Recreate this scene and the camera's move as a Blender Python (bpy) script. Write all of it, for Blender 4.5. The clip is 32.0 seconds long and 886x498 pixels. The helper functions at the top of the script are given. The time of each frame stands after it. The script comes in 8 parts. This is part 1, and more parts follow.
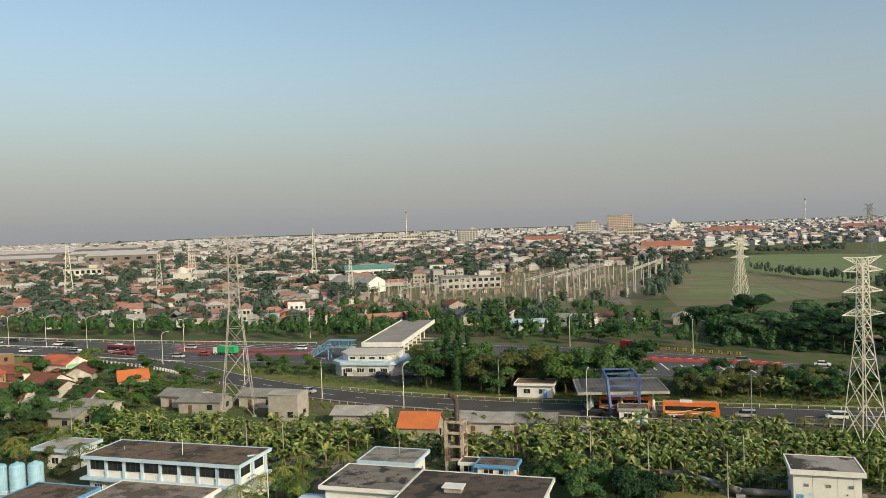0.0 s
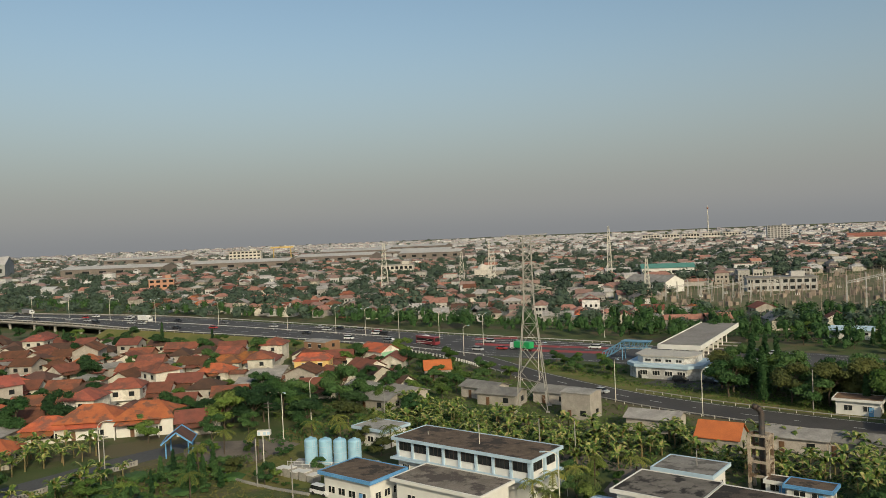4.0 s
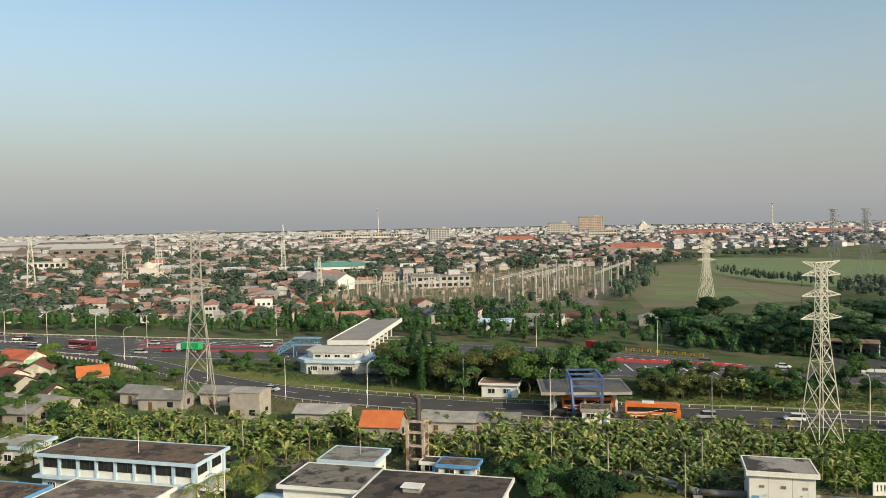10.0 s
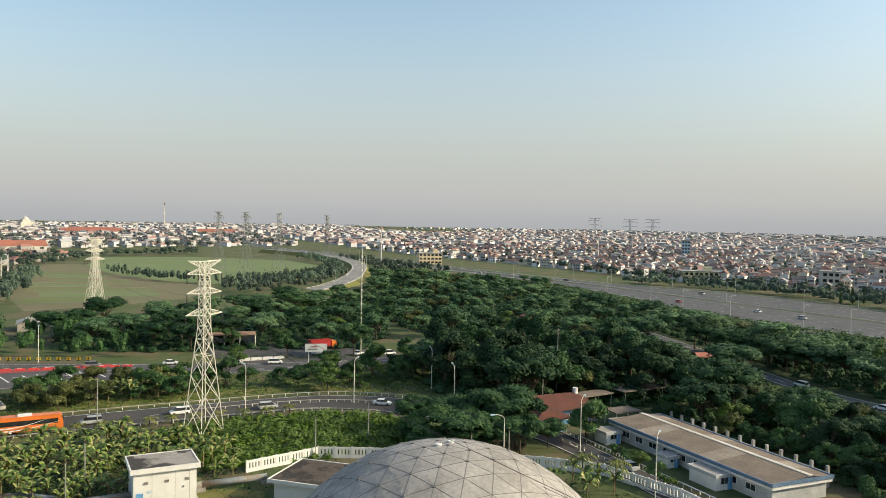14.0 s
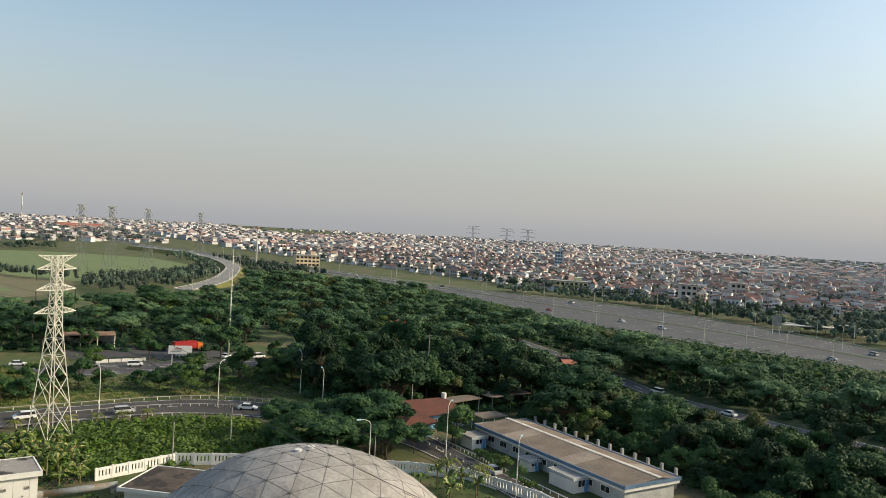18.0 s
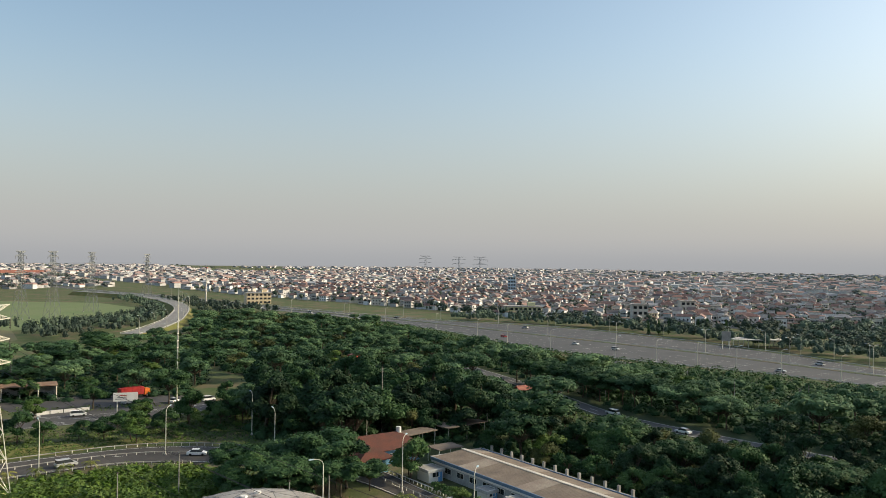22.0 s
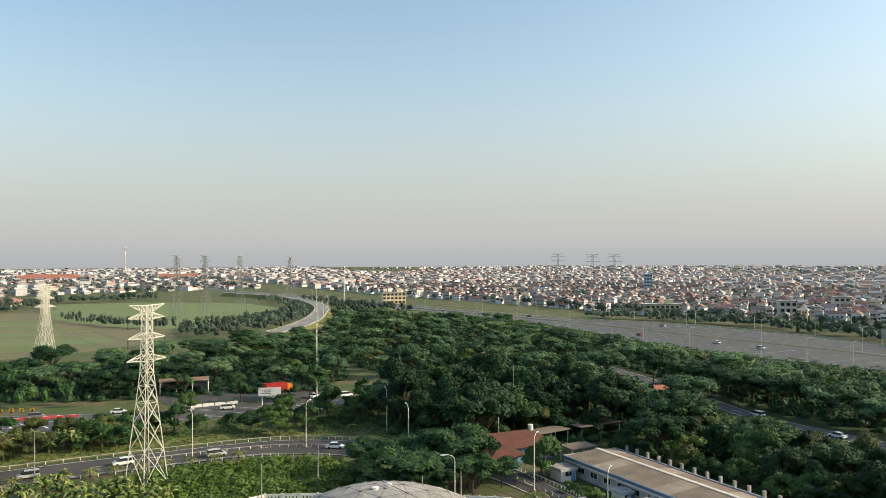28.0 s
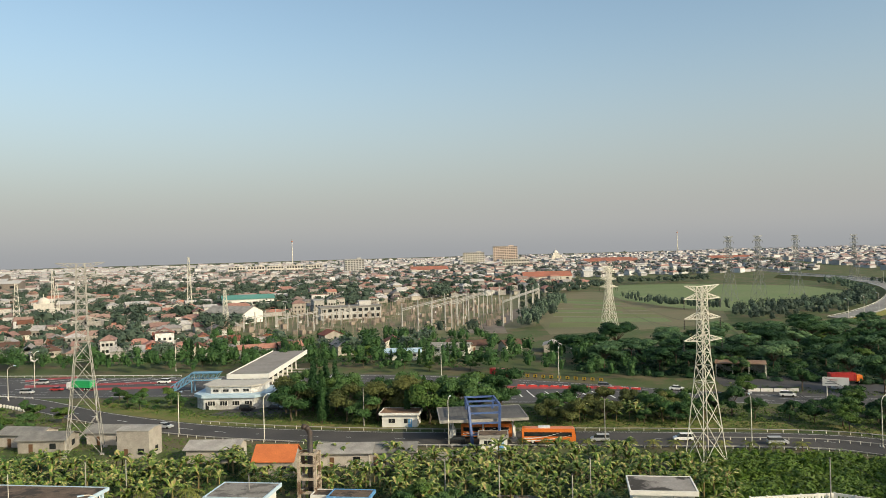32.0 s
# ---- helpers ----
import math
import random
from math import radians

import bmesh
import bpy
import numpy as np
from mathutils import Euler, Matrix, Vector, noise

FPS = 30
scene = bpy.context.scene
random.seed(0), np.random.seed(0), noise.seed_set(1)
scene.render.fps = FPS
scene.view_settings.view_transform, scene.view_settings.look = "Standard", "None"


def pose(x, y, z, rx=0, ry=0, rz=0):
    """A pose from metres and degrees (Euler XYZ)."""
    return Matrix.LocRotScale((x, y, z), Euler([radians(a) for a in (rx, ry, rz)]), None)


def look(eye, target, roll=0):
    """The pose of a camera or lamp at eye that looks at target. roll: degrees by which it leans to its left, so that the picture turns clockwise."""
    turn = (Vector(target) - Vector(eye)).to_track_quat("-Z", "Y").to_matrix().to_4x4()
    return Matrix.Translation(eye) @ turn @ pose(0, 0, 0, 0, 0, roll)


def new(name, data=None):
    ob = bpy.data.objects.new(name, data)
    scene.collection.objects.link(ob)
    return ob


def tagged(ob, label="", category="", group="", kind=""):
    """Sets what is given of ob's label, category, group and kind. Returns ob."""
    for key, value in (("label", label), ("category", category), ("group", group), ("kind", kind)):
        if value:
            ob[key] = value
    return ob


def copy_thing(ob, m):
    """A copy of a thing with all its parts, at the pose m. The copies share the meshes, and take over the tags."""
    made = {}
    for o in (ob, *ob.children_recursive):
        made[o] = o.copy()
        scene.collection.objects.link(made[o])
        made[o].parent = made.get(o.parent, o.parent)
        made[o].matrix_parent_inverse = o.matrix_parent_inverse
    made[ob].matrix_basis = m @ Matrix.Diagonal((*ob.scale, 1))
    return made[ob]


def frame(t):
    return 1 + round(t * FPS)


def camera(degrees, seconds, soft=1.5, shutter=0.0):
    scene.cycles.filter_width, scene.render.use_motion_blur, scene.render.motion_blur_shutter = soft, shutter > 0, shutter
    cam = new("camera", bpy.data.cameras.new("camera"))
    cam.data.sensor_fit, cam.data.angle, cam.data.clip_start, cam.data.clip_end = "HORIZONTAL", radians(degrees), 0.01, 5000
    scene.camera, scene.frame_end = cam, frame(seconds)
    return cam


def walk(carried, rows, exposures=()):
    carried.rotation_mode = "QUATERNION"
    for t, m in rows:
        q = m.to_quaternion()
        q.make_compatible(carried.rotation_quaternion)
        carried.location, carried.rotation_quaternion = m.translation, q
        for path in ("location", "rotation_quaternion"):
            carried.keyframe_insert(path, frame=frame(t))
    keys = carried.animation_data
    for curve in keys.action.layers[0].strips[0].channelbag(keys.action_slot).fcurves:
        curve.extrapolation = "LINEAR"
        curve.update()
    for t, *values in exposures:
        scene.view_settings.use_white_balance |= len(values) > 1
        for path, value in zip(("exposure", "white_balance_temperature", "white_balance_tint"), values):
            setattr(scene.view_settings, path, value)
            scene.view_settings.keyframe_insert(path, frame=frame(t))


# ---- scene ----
# ---- camera: seconds, place, yaw (left of +y), pitch, roll ----
cam = camera(58.67, 32.0, soft=0.6)
PATH = [
    (0.00, -3.15, 0.37, 45.13, -0.00, -1.94, -1.95),
    (0.50, -3.13, 0.53, 45.13, 2.31, -2.02, -1.29),
    (1.00, -3.00, 0.67, 45.17, 6.23, -1.92, -1.32),
    (1.50, -2.88, 0.85, 45.15, 9.73, -1.70, -1.30),
    (2.00, -2.88, 1.12, 45.17, 12.59, -1.58, -1.25),
    (2.50, -2.80, 1.27, 45.13, 15.09, -1.61, -1.33),
    (3.00, -2.72, 1.37, 45.19, 17.71, -1.58, -1.79),
    (3.50, -2.67, 1.41, 45.29, 19.01, -1.51, -2.32),
    (4.00, -2.61, 1.30, 45.34, 21.26, -1.28, -2.49),
    (4.50, -2.51, 1.01, 45.32, 23.98, -0.87, -2.17),
    (5.00, -2.42, 0.70, 45.27, 25.57, -0.52, -1.72),
    (5.50, -2.33, 0.55, 45.25, 24.36, -0.44, -1.52),
    (6.00, -2.27, 0.53, 45.26, 21.17, -0.58, -1.56),
    (6.50, -2.15, 0.59, 45.22, 17.79, -0.72, -1.34),
    (7.00, -2.01, 0.55, 45.15, 15.38, -0.79, -0.75),
    (7.50, -2.04, 0.54, 45.09, 14.03, -0.84, -1.01),
    (8.00, -1.89, 0.57, 45.22, 13.02, -1.26, -1.31),
    (8.50, -1.87, 0.57, 45.19, 8.66, -1.58, -1.41),
    (9.00, -1.88, 0.48, 45.10, 4.58, -1.72, -1.34),
    (9.50, -1.86, 0.55, 45.10, 2.00, -1.88, -1.21),
    (10.00, -1.71, 0.92, 45.09, -2.02, -2.09, -1.04),
    (10.50, -1.59, 0.97, 45.11, -9.43, -2.24, -0.85),
    (11.00, -1.50, 1.23, 45.09, -16.10, -2.31, -0.53),
    (11.50, -1.45, 1.15, 45.10, -22.02, -2.36, -0.16),
    (12.00, -1.53, 0.80, 45.15, -28.42, -2.52, -0.58),
    (12.50, -1.28, 0.75, 45.09, -31.67, -2.64, -0.46),
    (13.00, -1.12, 0.76, 45.08, -35.87, -2.55, -0.17),
    (13.50, -1.05, 0.78, 45.00, -40.99, -2.48, 0.37),
    (14.00, -0.85, 0.65, 45.13, -44.19, -2.12, 1.13),
    (14.50, -0.75, 0.67, 45.21, -46.73, -2.00, 1.51),
    (15.00, -0.62, 0.68, 45.28, -48.67, -1.90, 1.63),
    (15.50, -0.47, 0.63, 45.30, -49.66, -1.82, 1.52),
    (16.00, -0.33, 0.49, 45.26, -50.08, -1.73, 1.56),
    (16.50, -0.20, 0.25, 45.17, -50.31, -1.62, 2.17),
    (17.00, -0.09, -0.06, 45.06, -50.57, -1.49, 3.19),
    (17.50, 0.13, -0.16, 45.09, -51.11, -1.43, 3.36),
    (18.00, 0.43, -0.07, 45.03, -52.88, -1.43, 3.28),
    (18.50, 0.46, -0.13, 45.15, -54.14, -1.14, 3.04),
    (19.00, 0.54, -0.30, 45.13, -54.29, -0.89, 3.38),
    (19.50, 0.78, -0.34, 45.09, -54.14, -0.46, 2.76),
    (20.00, 0.95, -0.42, 45.14, -54.58, 0.18, 2.38),
    (20.50, 1.14, -0.48, 45.28, -55.63, 0.30, 1.46),
    (21.00, 1.41, -0.63, 45.15, -55.56, 0.22, 1.72),
    (21.50, 1.50, -0.71, 45.16, -55.33, 0.32, 1.61),
    (22.00, 1.92, -0.61, 45.24, -56.17, 0.85, 0.78),
    (22.50, 2.21, -0.72, 45.11, -57.45, 1.28, -0.12),
    (23.00, 2.34, -0.81, 45.24, -58.22, 1.25, 0.04),
    (23.50, 2.43, -1.03, 45.15, -61.01, 1.43, -0.26),
    (24.00, 2.27, -1.29, 45.25, -64.68, 1.33, -0.66),
    (24.50, 2.21, -1.55, 45.10, -64.79, 1.16, 0.90),
    (25.00, 2.06, -1.65, 44.95, -65.37, 0.99, 1.89),
    (25.50, 1.86, -1.53, 44.81, -65.84, 0.84, 1.96),
    (26.00, 1.80, -1.36, 44.72, -64.66, 0.74, 1.42),
    (26.50, 2.07, -1.29, 44.73, -60.30, 0.77, 0.59),
    (27.00, 2.57, -1.34, 44.82, -53.83, 0.86, -0.26),
    (27.50, 2.79, -1.16, 44.76, -49.84, 0.83, -0.25),
    (28.00, 2.89, -1.03, 44.75, -46.57, 0.74, -0.15),
    (28.50, 3.01, -0.75, 44.75, -41.07, 0.55, 0.10),
    (29.00, 2.81, -0.61, 44.70, -35.46, -0.00, 0.15),
    (29.50, 2.98, -0.42, 44.63, -30.02, -0.13, 0.08),
    (30.00, 3.02, -0.25, 44.61, -26.90, -0.18, -0.10),
    (30.50, 3.04, -0.05, 44.49, -22.47, -0.33, -0.11),
    (31.00, 3.05, -0.16, 44.60, -18.34, -0.30, -0.93),
    (31.50, 2.89, 0.01, 44.55, -13.63, -0.16, -1.40),
    (32.00, 2.93, 0.20, 44.55, -8.07, 0.01, -1.57),
]


def aim(x, y, z, yaw, pitch, roll):
    a, b = radians(yaw), radians(pitch)
    way = Vector((-math.sin(a) * math.cos(b), math.cos(a) * math.cos(b), math.sin(b)))
    eye = Vector((x, y, z))
    return look(eye, eye + way * 10, roll)


EXPOSURES = [(0, -0.1, 6550, 3.5), (1.5, -0.16, 6550, 3.5), (3, -0.5, 6550, 3.5), (5.5, -0.4, 6550, 3.5), (6, -0.16, 6550, 3.5), (9, -0.08, 6550, 3.5), (11, 0.14, 6550, 3.5), (12, 0.26, 6550, 3.5), (14, 0.36, 6550, 4), (17, 0.28, 6550, 5.5), (18, 0.2, 6550, 5.5), (19, 0.18, 6550, 5.5), (20, 0.25, 6550, 5.5), (22, 0.18, 6550, 5.5), (24, 0.04, 6550, 5.5), (26.5, 0.24, 6550, 5.5), (27, 0.42, 6550, 5.5), (28, 0.42, 6550, 4), (30, 0.34, 6550, 4), (31, 0.24, 6550, 4), (32, 0.06, 6550, 4)]
walk(cam, [(r[0], aim(*r[1:])) for r in PATH], EXPOSURES)

# ---- world and sun ----
SUN_AZ, SUN_EL = 138.0, 26.0   # degrees clockwise from +y, and above the horizon
world = bpy.data.worlds.new("world")
scene.world = world
world.use_nodes = True
wn, wl = world.node_tree.nodes, world.node_tree.links
wn.clear()
w_out = wn.new("ShaderNodeOutputWorld")
w_bg = wn.new("ShaderNodeBackground")
sky = wn.new("ShaderNodeTexSky")
sky.sky_type = "NISHITA"
sky.sun_disc = False
sky.sun_elevation, sky.sun_rotation = radians(SUN_EL), radians(SUN_AZ)
sky.air_density, sky.dust_density, sky.ozone_density = 1.0, 2.5, 1.5
w_bg.inputs["Strength"].default_value = 0.18
w_co = wn.new("ShaderNodeTexCoord")
w_sep = wn.new("ShaderNodeSeparateXYZ")
wl.new(w_co.outputs["Generated"], w_sep.inputs[0])
w_map = wn.new("ShaderNodeMapRange")
w_map.interpolation_type = "SMOOTHERSTEP"
w_map.inputs["From Min"].default_value, w_map.inputs["From Max"].default_value = -0.08, 0.34
w_map.inputs["To Min"].default_value, w_map.inputs["To Max"].default_value = 1.0, 0.0
wl.new(w_sep.outputs["Z"], w_map.inputs["Value"])
w_mix = wn.new("ShaderNodeMix")
w_mix.data_type = "RGBA"
w_mix.inputs["B"].default_value = (2.40, 2.345, 2.42, 1)   # grey dry-season haze low over the horizon
wl.new(w_map.outputs[0], w_mix.inputs["Factor"])
w_tint = wn.new("ShaderNodeMix")
w_tint.data_type, w_tint.blend_type = "RGBA", "MULTIPLY"
w_tint.inputs["Factor"].default_value = 1.0
w_tint.inputs["B"].default_value = (1.045, 1.0, 0.925, 1)   # dusty air
wl.new(sky.outputs[0], w_tint.inputs["A"])
wl.new(w_tint.outputs["Result"], w_mix.inputs["A"])
wl.new(w_mix.outputs["Result"], w_bg.inputs["Color"])
wl.new(w_bg.outputs[0], w_out.inputs["Surface"])

sun = new("sun", bpy.data.lights.new("sun", "SUN"))
sun.data.energy, sun.data.angle, sun.data.color = 4.0, radians(0.6), (1.0, 0.84, 0.61)
_a, _e = radians(SUN_AZ), radians(SUN_EL)
sun.matrix_world = look((0, 0, 0), (-math.sin(_a) * math.cos(_e), -math.cos(_a) * math.cos(_e), -math.sin(_e)))
scene.view_settings.exposure = 0.0


# ---- materials ----
MATS = {}


def mat(name, c1, c2=None, scale=1.0, rough=0.85, bump=0.15, metal=0.0, vary=0.0, fine=8.0, stain=None, spec=0.3, grain=0.15):
    """Two-scale noise between two colours, with bump; vary: brightness by object; stain: a third colour in patches."""
    if name in MATS:
        return MATS[name]
    m = bpy.data.materials.new(name)
    m.use_nodes = True
    n, l = m.node_tree.nodes, m.node_tree.links
    b = n["Principled BSDF"]
    b.inputs["Roughness"].default_value, b.inputs["Metallic"].default_value = rough, metal
    b.inputs["Specular IOR Level"].default_value = spec
    c2 = c2 or tuple(c * 0.75 for c in c1)
    geo = n.new("ShaderNodeNewGeometry")
    big, small = n.new("ShaderNodeTexNoise"), n.new("ShaderNodeTexNoise")
    big.inputs["Scale"].default_value, big.inputs["Detail"].default_value = scale, 5
    small.inputs["Scale"].default_value, small.inputs["Detail"].default_value = scale * fine, 3
    l.new(geo.outputs["Position"], big.inputs["Vector"])
    l.new(geo.outputs["Position"], small.inputs["Vector"])
    ramp = n.new("ShaderNodeMapRange")
    ramp.inputs["From Min"].default_value, ramp.inputs["From Max"].default_value = 0.35, 0.65
    l.new(big.outputs["Fac"], ramp.inputs["Value"])
    mix = n.new("ShaderNodeMix")
    mix.data_type = "RGBA"
    mix.inputs["A"].default_value, mix.inputs["B"].default_value = (*c1, 1), (*c2, 1)
    l.new(ramp.outputs[0], mix.inputs["Factor"])
    last = mix.outputs["Result"]
    if stain:
        sn = n.new("ShaderNodeTexNoise")
        sn.inputs["Scale"].default_value, sn.inputs["Detail"].default_value = scale * 0.45, 6
        sn.inputs["Roughness"].default_value = 0.65
        l.new(geo.outputs["Position"], sn.inputs["Vector"])
        sr = n.new("ShaderNodeMapRange")
        sr.inputs["From Min"].default_value, sr.inputs["From Max"].default_value = 0.5, 0.56
        l.new(sn.outputs["Fac"], sr.inputs["Value"])
        sm = n.new("ShaderNodeMix")
        sm.data_type = "RGBA"
        sm.inputs["B"].default_value = (*stain, 1)
        l.new(sr.outputs[0], sm.inputs["Factor"])
        l.new(last, sm.inputs["A"])
        last = sm.outputs["Result"]
    fm = n.new("ShaderNodeMapRange")
    fm.inputs["From Min"].default_value, fm.inputs["From Max"].default_value = 0.3, 0.7
    fm.inputs["To Min"].default_value, fm.inputs["To Max"].default_value = 1 - grain, 1 + grain
    l.new(small.outputs["Fac"], fm.inputs["Value"])
    hsv = n.new("ShaderNodeHueSaturation")
    l.new(last, hsv.inputs["Color"])
    if vary:
        oi = n.new("ShaderNodeObjectInfo")
        vm = n.new("ShaderNodeMapRange")
        vm.inputs["To Min"].default_value, vm.inputs["To Max"].default_value = 1 - vary, 1 + vary
        l.new(oi.outputs["Random"], vm.inputs["Value"])
        mu = n.new("ShaderNodeMath")
        mu.operation = "MULTIPLY"
        l.new(vm.outputs[0], mu.inputs[0])
        l.new(fm.outputs[0], mu.inputs[1])
        l.new(mu.outputs[0], hsv.inputs["Value"])
        hm = n.new("ShaderNodeMapRange")
        hm.inputs["To Min"].default_value, hm.inputs["To Max"].default_value = 0.5 + vary * 0.05, 0.5 - vary * 0.05
        l.new(oi.outputs["Random"], hm.inputs["Value"])
        l.new(hm.outputs[0], hsv.inputs["Hue"])
    else:
        l.new(fm.outputs[0], hsv.inputs["Value"])
    l.new(hsv.outputs[0], b.inputs["Base Color"])
    if bump:
        bp = n.new("ShaderNodeBump")
        bp.inputs["Strength"].default_value, bp.inputs["Distance"].default_value = bump, 0.1
        l.new(small.outputs["Fac"], bp.inputs["Height"])
        l.new(bp.outputs[0], b.inputs["Normal"])
    MATS[name] = m
    return m


def mat_islands(name, colours, rough=0.85, val=0.25):
    """Each loose piece of the mesh takes one of the colours at random."""
    m = bpy.data.materials.new(name)
    m.use_nodes = True
    n, l = m.node_tree.nodes, m.node_tree.links
    b = n["Principled BSDF"]
    b.inputs["Roughness"].default_value = rough
    b.inputs["Specular IOR Level"].default_value = 0.25
    geo = n.new("ShaderNodeNewGeometry")
    cr = n.new("ShaderNodeValToRGB")
    cr.color_ramp.interpolation = "CONSTANT"
    els = cr.color_ramp.elements
    for i, c in enumerate(colours):
        e = els[i] if i < 2 else els.new(i / len(colours))
        e.position = i / len(colours)
        e.color = (*c, 1)
    l.new(geo.outputs["Random Per Island"], cr.inputs["Fac"])
    tx = n.new("ShaderNodeTexNoise")
    tx.inputs["Scale"].default_value, tx.inputs["Detail"].default_value = 0.8, 4
    l.new(geo.outputs["Position"], tx.inputs["Vector"])
    mr = n.new("ShaderNodeMapRange")
    mr.inputs["From Min"].default_value, mr.inputs["From Max"].default_value = 0.3, 0.7
    mr.inputs["To Min"].default_value, mr.inputs["To Max"].default_value = 1 - val, 1 + val
    l.new(tx.outputs["Fac"], mr.inputs["Value"])
    hsv = n.new("ShaderNodeHueSaturation")
    l.new(cr.outputs[0], hsv.inputs["Color"])
    l.new(mr.outputs[0], hsv.inputs["Value"])
    l.new(hsv.outputs[0], b.inputs["Base Color"])
    return m


M_GRASS = mat("grass_soil", (0.055, 0.088, 0.026), (0.085, 0.096, 0.038), 0.11, 0.95, 0.5, fine=30, stain=(0.115, 0.10, 0.055))
M_LAWN = mat("lawn", (0.105, 0.125, 0.03), (0.175, 0.155, 0.055), 0.12, 0.95, 0.4, fine=20)
M_ASPHALT = mat("asphalt", (0.062, 0.06, 0.062), (0.085, 0.082, 0.08), 0.08, 0.8, 0.15, fine=30)
M_ASPHALT3 = mat("ramp_asphalt", (0.055, 0.052, 0.05), (0.075, 0.07, 0.066), 0.09, 0.85, 0.15, fine=30)
M_ASPHALT2 = mat("worn_asphalt", (0.072, 0.074, 0.079), (0.092, 0.093, 0.096), 0.07, 0.85, 0.15, fine=30)
M_PALEROAD = mat("pale_concrete_road", (0.24, 0.235, 0.225), (0.18, 0.178, 0.17), 0.08, 0.9, 0.1, fine=20)
M_WHITE = mat("white_paint", (0.70, 0.69, 0.66), (0.62, 0.61, 0.575), 0.5, 0.7, 0.05, fine=6, grain=0.04)
M_LINE = mat("road_paint", (0.7, 0.7, 0.68), (0.5, 0.5, 0.48), 0.6, 0.7, 0.05)
M_REDLINE = mat("red_road_paint", (0.36, 0.06, 0.06), (0.25, 0.06, 0.06), 0.3, 0.8, 0.05)
M_CONC = mat("concrete", (0.36, 0.345, 0.32), (0.25, 0.24, 0.22), 0.35, 0.9, 0.2)
M_DARKROOF = mat("weathered_flat_roof", (0.10, 0.072, 0.052), (0.15, 0.11, 0.08), 0.7, 0.92, 0.3, stain=(0.045, 0.036, 0.03))
M_STEEL = mat("galvanised_steel", (0.66, 0.63, 0.54), (0.54, 0.52, 0.46), 0.8, 0.6, 0.05, metal=0.0)
M_DARKSTEEL = mat("dark_steel", (0.05, 0.05, 0.05), (0.08, 0.06, 0.05), 0.8, 0.6, 0.05, metal=0.3)
M_BLUE = mat("blue_paint", (0.10, 0.27, 0.52), (0.13, 0.32, 0.56), 0.5, 0.6, 0.05)
M_PALEBLUE = mat("pale_blue_paint", (0.45, 0.58, 0.68), (0.38, 0.5, 0.6), 0.5, 0.7, 0.05, grain=0.05)
M_NAVY = mat("navy_steel", (0.06, 0.10, 0.24), (0.08, 0.13, 0.28), 0.5, 0.5, 0.05)
M_GLASS = mat("dark_glass", (0.015, 0.018, 0.02), (0.03, 0.034, 0.036), 0.4, 0.12, 0.0, spec=0.5)


